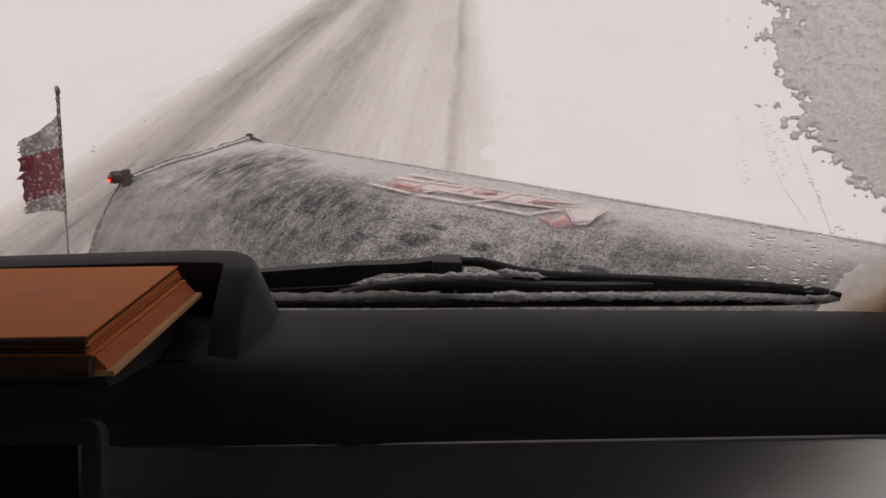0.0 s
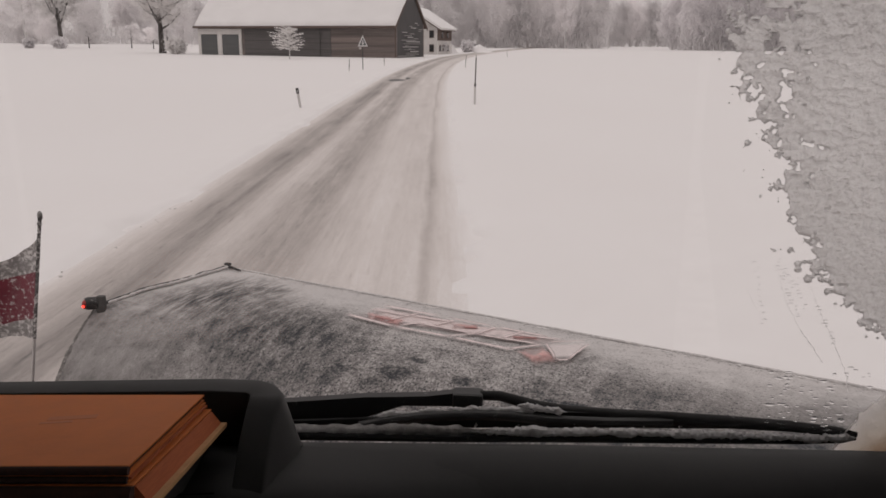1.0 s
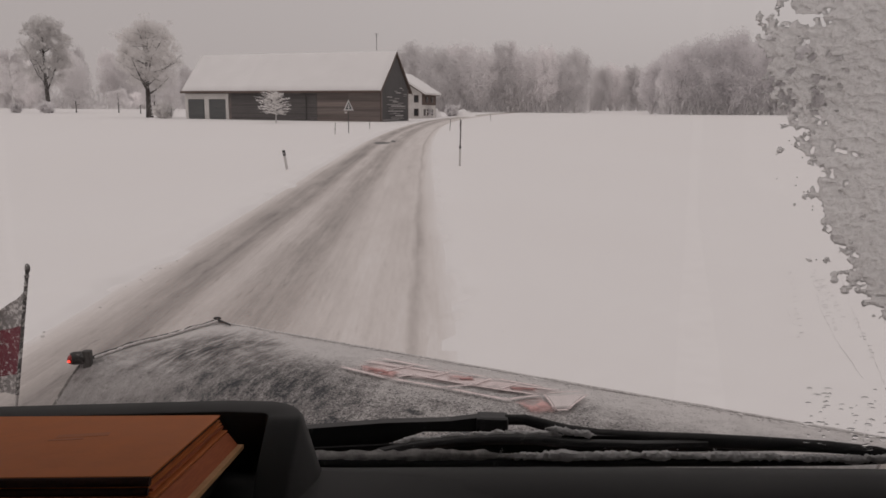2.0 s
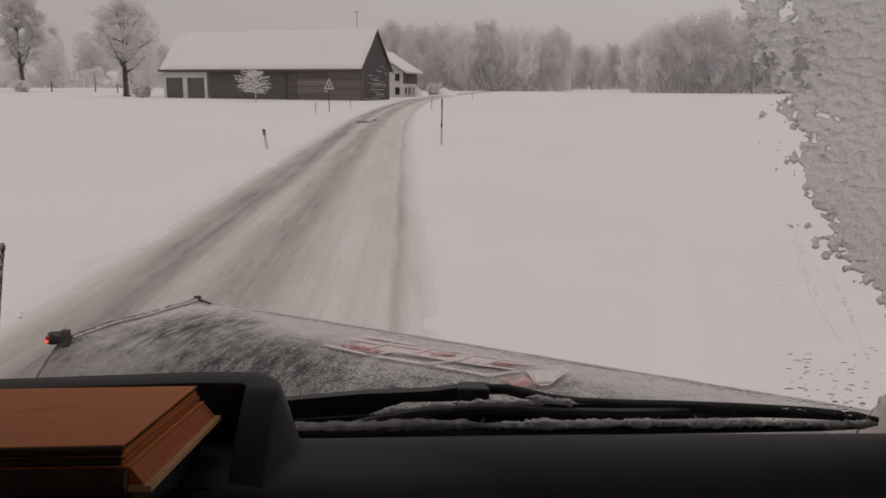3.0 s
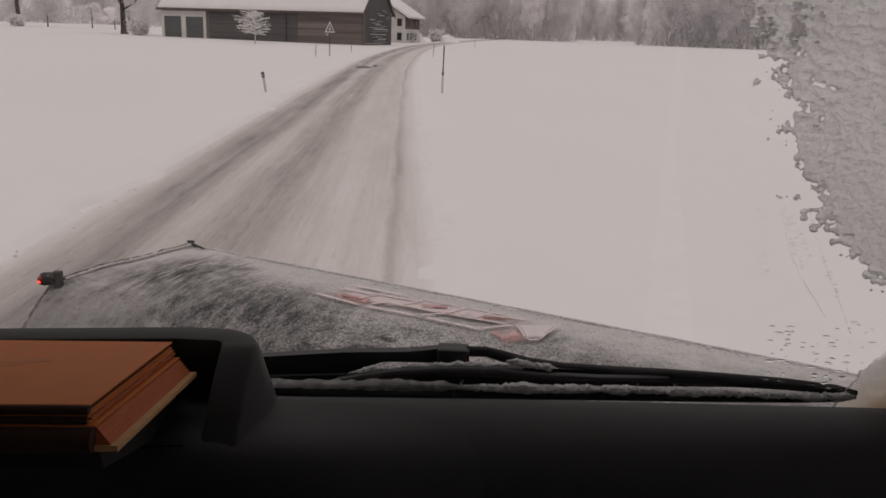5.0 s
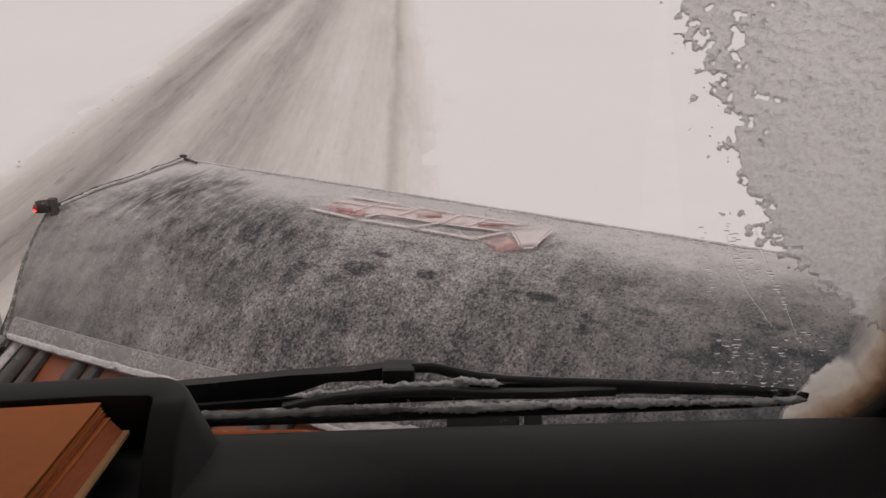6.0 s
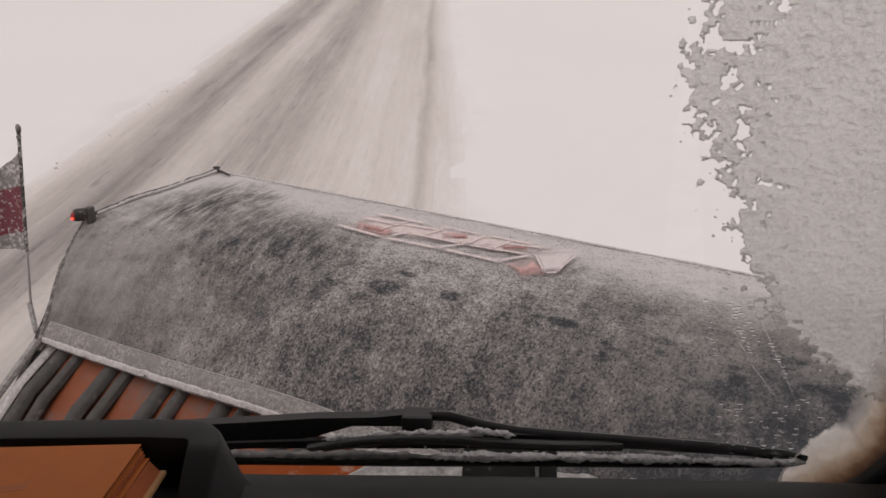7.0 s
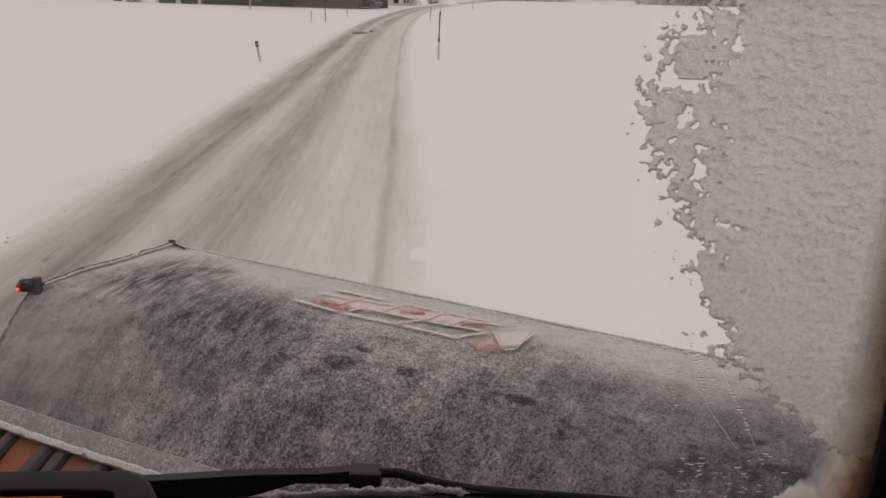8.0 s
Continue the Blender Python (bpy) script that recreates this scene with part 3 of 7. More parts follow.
def dirty_frost():
    """Packed frost that lets daylight through: pale inside, stained brown along the rubber seal."""
    m = bpy.data.materials.new("dirty_packed_frost")
    m.use_nodes = True
    n, l = m.node_tree.nodes, m.node_tree.links
    b, out = n["Principled BSDF"], n["Material Output"]
    uv = n.new("ShaderNodeUVMap")
    uv.uv_map = "UVMap"
    sep = n.new("ShaderNodeSeparateXYZ")
    l.new(uv.outputs["UV"], sep.inputs[0])
    co = n.new("ShaderNodeTexCoord")
    stain = n.new("ShaderNodeTexNoise")
    stain.inputs["Scale"].default_value, stain.inputs["Detail"].default_value, stain.inputs["Roughness"].default_value = 22.0, 6.0, 0.65
    l.new(co.outputs["Object"], stain.inputs["Vector"])
    add = n.new("ShaderNodeMath")
    add.operation = "MULTIPLY_ADD"
    l.new(stain.outputs["Fac"], add.inputs[0])
    add.inputs[1].default_value = 0.45
    l.new(sep.outputs[0], add.inputs[2])
    ramp = n.new("ShaderNodeValToRGB")
    e = ramp.color_ramp.elements
    e[0].position, e[0].color = 0.45, (0.80, 0.77, 0.74, 1)
    e[1].position, e[1].color = 1.25, (0.05, 0.03, 0.02, 1)
    for p, c in ((0.75, (0.70, 0.63, 0.55)), (0.95, (0.48, 0.36, 0.26)), (1.1, (0.22, 0.13, 0.08))):
        x = e.new(min(0.999, p / 1.3))
        x.color = (*c, 1)
    e[0].position = 0.3
    scale_ = n.new("ShaderNodeMath")
    scale_.operation = "DIVIDE"
    l.new(add.outputs[0], scale_.inputs[0])
    scale_.inputs[1].default_value = 1.28
    l.new(scale_.outputs[0], ramp.inputs["Fac"])
    fine = n.new("ShaderNodeTexNoise")
    fine.inputs["Scale"].default_value, fine.inputs["Detail"].default_value = 130.0, 4.0
    l.new(co.outputs["Object"], fine.inputs["Vector"])
    bp = n.new("ShaderNodeBump")
    bp.inputs["Strength"].default_value, bp.inputs["Distance"].default_value = 0.6, 0.003
    l.new(fine.outputs["Fac"], bp.inputs["Height"])
    tl = n.new("ShaderNodeBsdfTranslucent")
    b.inputs["Roughness"].default_value = 0.7
    for sh, key in ((b, "Base Color"), (tl, "Color")):
        l.new(ramp.outputs["Color"], sh.inputs[key])
        l.new(bp.outputs["Normal"], sh.inputs["Normal"])
    mx = n.new("ShaderNodeMixShader")
    mx.inputs[0].default_value = 0.7
    l.new(b.outputs[0], mx.inputs[1])
    l.new(tl.outputs[0], mx.inputs[2])
    # up the side of the glass the frost thins out to nothing

    def maths(op, a, c, clamp=False):
        k = n.new("ShaderNodeMath")
        k.operation, k.use_clamp = op, clamp
        for i, v in enumerate((a, c)):
            if isinstance(v, (int, float)):
                k.inputs[i].default_value = v
            else:
                l.new(v, k.inputs[i])
        return k.outputs[0]

    body = maths("ADD", maths("MULTIPLY", sep.outputs[0], 1.9), maths("MULTIPLY", maths("SUBTRACT", stain.outputs["Fac"], 0.5), 0.9))
    body = maths("MAXIMUM", body, maths("MULTIPLY", maths("SUBTRACT", 5.3, sep.outputs[1]), maths("MULTIPLY", sep.outputs[0], 9.0)), True)
    clear_ = n.new("ShaderNodeBsdfTransparent")
    fade = n.new("ShaderNodeMixShader")
    l.new(body, fade.inputs[0])
    l.new(clear_.outputs[0], fade.inputs[1])
    l.new(mx.outputs[0], fade.inputs[2])
    l.new(fade.outputs[0], out.inputs["Surface"])
    return m


CRUST = dirty_frost()


def clear(name, rough=0.0, ior=1.45, tint=(1, 1, 1)):
    m = bpy.data.materials.new(name)
    m.use_nodes = True
    b = m.node_tree.nodes["Principled BSDF"]
    b.inputs["Base Color"].default_value = (*tint, 1)
    b.inputs["Transmission Weight"].default_value = 1.0
    b.inputs["Roughness"].default_value = rough
    b.inputs["IOR"].default_value = ior
    return m


GLASS = clear("clear_glass", 0.0, 1.2)
WATER = clear("water_drops", 0.0, 1.11)


def glow(name, colour, strength):
    m = bpy.data.materials.new(name)
    m.use_nodes = True
    b = m.node_tree.nodes["Principled BSDF"]
    b.inputs["Base Color"].default_value = (*colour, 1)
    b.inputs["Emission Color"].default_value = (*colour, 1)
    b.inputs["Emission Strength"].default_value = strength
    return m


RED_GLOW = glow("lit_red_lens", (1.0, 0.05, 0.03), 2.2)
RED_LENS = mat("red_plastic_lens", (0.25, 0.02, 0.02), (0.35, 0.03, 0.025), 40.0, 0.25, bump=0.1)


for m_, share_ in ((SLUSH, 0.6), (SNOW_CLUMP, 0.3)):
    # wet snow lets part of the daylight through
    n_, l_ = m_.node_tree.nodes, m_.node_tree.links
    t_, x_ = n_.new("ShaderNodeBsdfTranslucent"), n_.new("ShaderNodeMixShader")
    l_.new(n_["Principled BSDF"].inputs["Base Color"].links[0].from_socket, t_.inputs["Color"])
    x_.inputs[0].default_value = share_
    l_.new(n_["Principled BSDF"].outputs[0], x_.inputs[1])
    l_.new(t_.outputs[0], x_.inputs[2])
    l_.new(x_.outputs[0], n_["Material Output"].inputs["Surface"])


# ---- mesh builders ----
class Build:
    """Collects points and faces of one mesh."""

    def __init__(self):
        self.v, self.f, self.uv = [], [], None

    def add(self, verts, faces):
        k = len(self.v)
        self.v += [tuple(p) for p in verts]
        self.f += [tuple(i + k for i in f) for f in faces]
        return self

    def box(self, size, m=None, bevel=0.0):
        bm = bmesh.new()
        bmesh.ops.create_cube(bm, size=1.0, matrix=Matrix.Diagonal((*size, 1)))
        if bevel:
            bmesh.ops.bevel(bm, geom=bm.edges[:], offset=bevel, segments=2, affect="EDGES", profile=0.6)
        m = m or Matrix()
        bm.verts.index_update()
        self.add([m @ v.co for v in bm.verts], [[v.index for v in f.verts] for f in bm.faces])
        bm.free()
        return self

    def tube(self, pts, radii, sides=8, flat=1.0, up=(0, 0, 1), caps=True):
        """A tapered tube along points; flat squeezes it across."""
        pts = [Vector(p) for p in pts]
        rings = []
        for i, p in enumerate(pts):
            t = (pts[min(i + 1, len(pts) - 1)] - pts[max(i - 1, 0)]).normalized()
            a = t.cross(Vector(up))
            a = a.normalized() if a.length > 1e-4 else Vector((1, 0, 0))
            b = a.cross(t).normalized()
            r = radii[i] if isinstance(radii, (list, tuple)) else radii
            rings.append([p + a * r * math.cos(2 * math.pi * k / sides) + b * r * flat * math.sin(2 * math.pi * k / sides) for k in range(sides)])
        verts = [q for ring in rings for q in ring]
        faces = [(i * sides + k, i * sides + (k + 1) % sides, (i + 1) * sides + (k + 1) % sides, (i + 1) * sides + k)
                 for i in range(len(pts) - 1) for k in range(sides)]
        if caps:
            faces += [tuple(reversed(range(sides))), tuple((len(pts) - 1) * sides + k for k in range(sides))]
        return self.add(verts, faces)

    def prism(self, loop, depth):
        """A closed loop of points, thickened by the vector depth."""
        d, n = Vector(depth), len(loop)
        verts = [Vector(p) for p in loop] + [Vector(p) + d for p in loop]
        faces = [tuple(reversed(range(n))), tuple(range(n, 2 * n))] + [(i, (i + 1) % n, n + (i + 1) % n, n + i) for i in range(n)]
        return self.add(verts, faces)

    def ball(self, at, r, seg=8, rings=5, m=None):
        verts, faces = [], []
        rx, ry, rz = (r, r, r) if isinstance(r, (int, float)) else r
        for i in range(rings + 1):
            th = math.pi * i / rings
            for k in range(seg):
                ph = 2 * math.pi * k / seg
                q = Vector((rx * math.sin(th) * math.cos(ph), ry * math.sin(th) * math.sin(ph), rz * math.cos(th)))
                verts.append(Vector(at) + (m @ q if m else q))
        for i in range(rings):
            for k in range(seg):
                faces.append((i * seg + k, (i + 1) * seg + k, (i + 1) * seg + (k + 1) % seg, i * seg + (k + 1) % seg))
        return self.add(verts, faces)

    def mesh(self, name, material, smooth=False):
        me = bpy.data.meshes.new(name)
        me.from_pydata(self.v, [], self.f)
        if self.uv:
            layer = me.uv_layers.new(name="UVMap")
            idx = np.empty(len(me.loops), dtype=np.int32)
            me.loops.foreach_get("vertex_index", idx)
            layer.data.foreach_set("uv", np.array(self.uv, dtype=np.float32)[idx].ravel())
        me.materials.append(material)
        bm = bmesh.new()
        bm.from_mesh(me)
        bmesh.ops.recalc_face_normals(bm, faces=bm.faces)
        bm.to_mesh(me)
        bm.free()
        if smooth:
            me.polygons.foreach_set("use_smooth", [True] * len(me.polygons))
            me.set_sharp_from_angle(angle=radians(45))
        me.update()
        return me


def part(name, b, material, parent, label="", smooth=False):
    ob = new(name, b.mesh(name, material, smooth))
    ob.parent = parent
    if label:
        tagged(ob, label)
    return ob


def thing(name, label, category, at=None, group="", kind=""):
    ob = new(name)
    ob.matrix_world = at or Matrix()
    return tagged(ob, label, category, group, kind)


def solid(name, b, material, label, category, group="", kind="", smooth=False, at=None):
    ob = new(name, b.mesh(name, material, smooth))
    ob.matrix_world = at or Matrix()
    return tagged(ob, label, category, group, kind)


def interp(x, xs, ys):
    return float(np.interp(x, xs, ys))


def nz(x, y=0.0, z=0.0):
    return noise.noise(Vector((x, y, z)))


# ---- the lie of the land ----
MID_Y = (-400, -60, -20, 0, 7.5, 16, 30, 52, 75, 100, 120, 160, 200, 270, 330, 700)
MID_X = (18, 1.5, -0.9, -1.9, -2.3, -2.98, -4.1, -5.6, -6.5, -6.7, -6.0, -2.0, 3.5, 14.0, 26.0, 120.0)
ROAD_HALF = 2.3


def road_mid(y):
    # softened between the corners of the line
    return sum(interp(y + k, MID_Y, MID_X) for k in (-8, -4, 0, 4, 8)) / 5 if y > 30 else interp(y, MID_Y, MID_X)


def land(x, y):
    """Height of the snow field: level by the road, rising gently ahead."""
    z = 0.0078 * max(0.0, min(y, 300) - 20) + 0.003 * max(0.0, y - 300)
    far = min(1.0, max(0.0, (abs(x - road_mid(y)) - 6) / 30))
    z += far * (0.12 * nz(x * 0.03, y * 0.03) + 0.02 * nz(x * 0.14, y * 0.14, 3))
    return z


def axis(fine_from, fine_to, step, low, high, grow):
    out = list(np.arange(fine_from, fine_to, step))
    s, p = step, out[-1]
    while p < high:
        s *= grow
        p += s
        out.append(p)
    s, p, left = step, out[0], []
    while p > low:
        s *= grow
        p -= s
        left.append(p)
    return left[::-1] + out


def build_ground():
    xs, ys = axis(-12.02, 6, 0.16, -900, 900, 1.12), axis(3, 30, 0.25, -400, 1500, 1.045)
    verts, faces = [], []
    for y in ys:
        mid = road_mid(y)
        for x0 in xs:
            near = 1.0 if abs(x0) < 14 else max(0.0, 1 - (abs(x0) - 14) / 120)
            x = x0 + (mid + 2.3) * near
            lat = x - mid
            a = abs(lat)
            z = land(x, y)
            if a < ROAD_HALF - 0.12 + (0.22 * nz(y * 0.45, 3.0 if lat < 0 else 8.0) + 0.10 * nz(y * 1.9, 5.0) if y < 70 else 0.0) - 0.06:
                z -= 0.10
            else:
                # ploughed bank along both edges, with lumps
                side = 0.13 if lat < 0 else 0.05
                d = max(0.0, a - ROAD_HALF)
                z += 0.012 + side * math.exp(-((d - 0.35) / 0.45) ** 2) * (0.75 + 0.6 * nz(x * 1.1, y * 0.6, 7)) - 0.014 * math.exp(-d / 0.15)
                if a < 9:
                    z += 0.006 * nz(x * 2.3, y * 1.6, 11) + 0.014 * nz(x * 0.5, y * 0.35, 5)
            verts.append((x, y, z))
    w = len(xs)
    for j in range(len(ys) - 1):
        for i in range(w - 1):
            k = j * w + i
            faces.append((k, k + 1, k + w + 1, k + w))
    return solid("ground", Build().add(verts, faces), SNOW, "wide open field under smooth fresh snow", "snow field", kind="structure", smooth=True)


build_ground()


def build_road():
    b = Build()
    lats = np.linspace(-ROAD_HALF - 0.12, ROAD_HALF + 0.12, 61)
    ys = axis(3, 30, 0.25, -390, 690, 1.04)
    uv = []
    for y in ys:
        mid = road_mid(y)
        for t in lats:
            x = mid + t
            edge = max(0.0, (abs(t) - ROAD_HALF + 0.25) / 0.37)
            z = land(mid, y) - 0.004 - 0.02 * edge ** 2
            wob = 0.12 * nz(y * 0.12, 4.0)
            for c, depth, width in ((-1.35, 0.020, 0.26), (-0.05, 0.018, 0.30), (1.66, 0.010, 0.06)):
                z -= depth * math.exp(-((t - c - wob) / width) ** 2)
            z += 0.012 * math.exp(-((t + 0.72 - wob) / 0.10) ** 2) + 0.006 * nz(x * 3, y * 0.8, 2) + 0.004 * nz(x * 9, y * 4, 6)
            b.v.append((x, y, z))
            uv.append((t, y))
    w = len(lats)
    b.f = [(j * w + i, j * w + i + 1, (j + 1) * w + i + 1, (j + 1) * w + i) for j in range(len(ys) - 1) for i in range(w - 1)]
    b.uv = uv
    return solid("road", b, ROAD, "narrow country road with packed snow and slushy grey wheel tracks", "road", kind="structure", smooth=True)


build_road()


def patch_on_road(x, y, rx, ry, seed):
    """A worn-through spot of wet bare asphalt, slightly sunk at its rim."""
    b, rnd = Build(), random.Random(seed)
    n, rings = 36, 4
    b.v.append((x, y, land(road_mid(y), y) + 0.014))
    for r in range(1, rings + 1):
        for k in range(n):
            a = 2 * math.pi * k / n
            q = r / rings * (1 + 0.35 * nz(math.cos(a) * 1.7, math.sin(a) * 1.7, seed))
            px, py = x + rx * q * math.cos(a) - 0.10 * ry * q * math.sin(a), y + ry * q * math.sin(a)
            b.v.append((px, py, land(road_mid(py), py) + (0.012 if r < rings else -0.02) + 0.003 * rnd.random()))
    b.f = [(0, 1 + k, 1 + (k + 1) % n) for k in range(n)]
    for r in range(rings - 1):
        for k in range(n):
            i, j = 1 + r * n + k, 1 + r * n + (k + 1) % n
            b.f.append((i, i + n, j + n, j))
    return solid("asphalt_patch", b, ASPHALT, "dark bare asphalt patch melted through the road snow", "road patch", kind="structure", smooth=True)


ASPHALT = mat("wet_bare_asphalt", (0.05, 0.05, 0.05), (0.10, 0.095, 0.09), 12.0, 0.45, bump=0.4, bump_scale=60.0, dist=0.01,
              blotch=(0.35, 0.33, 0.32), blotch_scale=2.0, blotch_at=(0.55, 0.72))
patch_on_road(-6.35, 49.5, 0.55, 1.3, 3)
patch_on_road(-5.95, 51.6, 0.16, 1.6, 9)


def snow_clods():
    """Dirty lumps thrown up along the edges of the road."""
    b, rnd_ = Build(), random.Random(6)
    for k in range(120):
        y = 3.5 + 36 * rnd_.random() ** 1.7
        side = rnd_.choice((-1, -1, -1, -1, -1, 1))
        lat = side * (ROAD_HALF - 0.35 + abs(rnd_.gauss(0, 0.28)))
        x = road_mid(y) + lat
        r = rnd_.uniform(0.005, 0.016) * (1 if rnd_.random() < 0.9 else 1.8)
        b.ball((x, y, land(x, y) + (0.10 if side < 0 else 0.03) * min(1.0, max(0.0, abs(lat) - ROAD_HALF + 0.1) / 0.4) - r * 0.1), (r * rnd_.uniform(0.9, 1.6), r * rnd_.uniform(0.9, 1.5), r * 0.8), 6, 4)
    return solid("snow_clods", b, CLOD, "small dirty snow lumps along the road's edge", "snow lumps", kind="stuff", smooth=True)


CLOD = mat("dirty_snow_lump", (0.60, 0.57, 0.555), (0.74, 0.72, 0.71), 14.0, 0.8, bump=0.4, bump_scale=60.0, dist=0.01, blotch=(0.28, 0.25, 0.235), blotch_scale=3.0, blotch_at=(0.5, 0.65))
snow_clods()


# ---- trees ----
def grow_tree(name, label, h, w, clear_h, r, limbs, clumps, per, blade, bark, twig, seed, thin=0.03, droop=0.0, at=None, group="", squash=1.0, tight=1.0, limb=0.34, rise=1.0):
    """Trunk with forking limbs, and a crown of many frosted twigs gathered in clumps of uneven size."""
    rnd = random.Random(seed)
    root = thing(name, label, "tree", at or Matrix(), group)
    wood = Build()
    lean = (rnd.uniform(-0.03, 0.03) * h, rnd.uniform(-0.03, 0.03) * h)
    top = h * 0.86

    def axis_at(z):
        k = z / top
        return Vector((lean[0] * k + 0.012 * h * math.sin(3 * k + seed), lean[1] * k + 0.012 * h * math.cos(2.3 * k + seed), z))

    zs = [top * k / 9 for k in range(10)]
    wood.tube([axis_at(z) - Vector((0, 0, 0.3 if z == 0 else 0)) for z in zs], [r * (1.35 if i == 0 else 1) * (1 - 0.88 * z / top) for i, z in enumerate(zs)], 9)
    mid, half = (clear_h + h) / 2, (h - clear_h) / 2
    tips = []
    for k in range(limbs):
        z0 = clear_h * 0.95 + (top * 0.93 - clear_h * 0.95) * (k / max(1, limbs - 1)) ** 0.9
        a = k * 2.4 + rnd.uniform(-0.5, 0.5)
        z1 = min(h * 0.97, z0 + rnd.uniform(0.15, 0.55) * half * rise * (1.2 - 0.5 * k / limbs))
        e = max(0.12, 1 - (abs(z1 - mid) / half) ** 2.4) ** 0.5
        reach = w / 2 * e * rnd.uniform(0.72, 1.05)
        s0, end = axis_at(z0), Vector((math.cos(a) * reach, math.sin(a) * reach, z1))
        bend = (s0 + end) / 2 + Vector((0, 0, -0.08 * half + rnd.uniform(-0.05, 0.12) * half))
        q1, q2 = s0.lerp(bend, 0.55), bend.lerp(end, 0.55)
        rr = r * limb * (1 - 0.55 * k / limbs)
        wood.tube([s0, q1, bend, q2, end], [rr, rr * 0.8, rr * 0.6, rr * 0.4, rr * 0.15], 6)
        tips += [bend, q2, end]
        for j in range(4):
            p0 = (q1, bend, q2, q2)[j]
            d = Vector((rnd.gauss(0, 1), rnd.gauss(0, 1), rnd.uniform(-0.2 - droop, 1.0 - droop))).normalized() * rnd.uniform(0.16, 0.34) * w * 0.8
            p2 = p0 + d
            p1 = p0.lerp(p2, 0.5) + Vector((0, 0, 0.04 * h * rnd.uniform(-0.5, 1)))
            wood.tube([p0, p1, p2], [rr * 0.35, rr * 0.22, rr * 0.06], 5)
            tips += [p1, p2]
    part("trunk", wood, bark, root, "dark trunk and limbs flecked with blown snow", smooth=True)
    rnd.shuffle(tips)
    crown = Build()
    rs = np.random.RandomState(seed)
    centres = []
    for i in range(clumps):
        if i < len(tips):
            c = np.array(tips[i])
        else:
            u = rs.normal(size=3)
            u /= np.linalg.norm(u)
            c = u * np.array([w / 2, w / 2, half * squash]) * rs.uniform(0.45, 1.0) ** 0.6 + np.array([0, 0, mid])
        c[:2] *= 0.94
        centres.append((c, rs.uniform(0.032, 0.085) * w * tight))
    verts, faces = [], []
    for c, size in centres:
        p = rs.normal(size=(per, 3))
        p *= rs.uniform(0, 1, (per, 1)) ** 0.4 / np.linalg.norm(p, axis=1)[:, None]
        p = c + p * size * np.array([1.9, 1.9, 3.4] if name == "wood_tree" else [1.6, 1.6, 1.25]) * (1.55 if per < 45 else 1.0)
        d = rs.normal(size=(per, 3)) * np.array([0.8, 0.8, 1.0]) + np.array([0, 0, 0.6 - droop])
        d /= np.linalg.norm(d, axis=1)[:, None]
        s = np.cross(d, rs.normal(size=(per, 3)))
        s /= np.linalg.norm(s, axis=1)[:, None] + 1e-6
        ln = rs.uniform(0.5, 1.3, (per, 1)) * blade
        wd = rs.uniform(0.5, 1.2, (per, 1)) * thin
        for q0, q1, q2, q3 in zip(p - s * wd, p + s * wd, p + d * ln + s * wd * 0.4, p + d * ln * 0.5 - s * wd * 1.3):
            k = len(verts)
            verts += [tuple(q0), tuple(q1), tuple(q2), tuple(q3)]
            faces += [(k, k + 1, k + 2, k + 3)]
    crown.v, crown.f = verts, faces
    part("crown", crown, twig, root, "crown of bare twigs thick with hoarfrost")
    return root


def on_land(x, y, turn=0.0, size=1.0, dz=0.0):
    return pose(x, y, land(x, y) + dz, 0, 0, turn) @ Matrix.Scale(size, 4)


def place(root, x, y, turn, size):
    """A copy of a tree on the snow, turned and scaled."""
    c = copy_thing(root, pose(x, y, land(x, y), 0, 0, turn))
    c.scale = (size, size, size)
    return c


# the tall tree by the barn and the slimmer one farther off
grow_tree("tree", "tall broad tree white with hoarfrost standing by the barn", 14.2, 10.0, 3.6, 0.46, 24, 470, 90, 0.28, BARK, TWIGS, 4, 0.035, at=on_land(-51.0, 120.8), tight=0.80, limb=0.36, rise=1.9)
grow_tree("tree", "slim frosted tree with a dark leaning trunk", 20.0, 11.0, 4.5, 0.5, 18, 360, 85, 0.42, BARK, TWIGS, 9, 0.045, at=on_land(-91.5, 165.4), tight=0.80, limb=0.36, rise=1.6)
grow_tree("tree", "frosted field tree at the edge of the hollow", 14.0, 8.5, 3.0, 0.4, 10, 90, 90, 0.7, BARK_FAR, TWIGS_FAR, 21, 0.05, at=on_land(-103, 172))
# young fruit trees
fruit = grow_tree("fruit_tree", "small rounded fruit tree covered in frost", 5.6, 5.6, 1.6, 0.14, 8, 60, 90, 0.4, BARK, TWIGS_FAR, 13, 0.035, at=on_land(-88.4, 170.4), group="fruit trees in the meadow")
place(fruit, -80.6, 174.0, 70, 0.95)
place(fruit, -62.5, 150.0, 160, 0.9)
place(fruit, -70.5, 162.0, 220, 0.8)
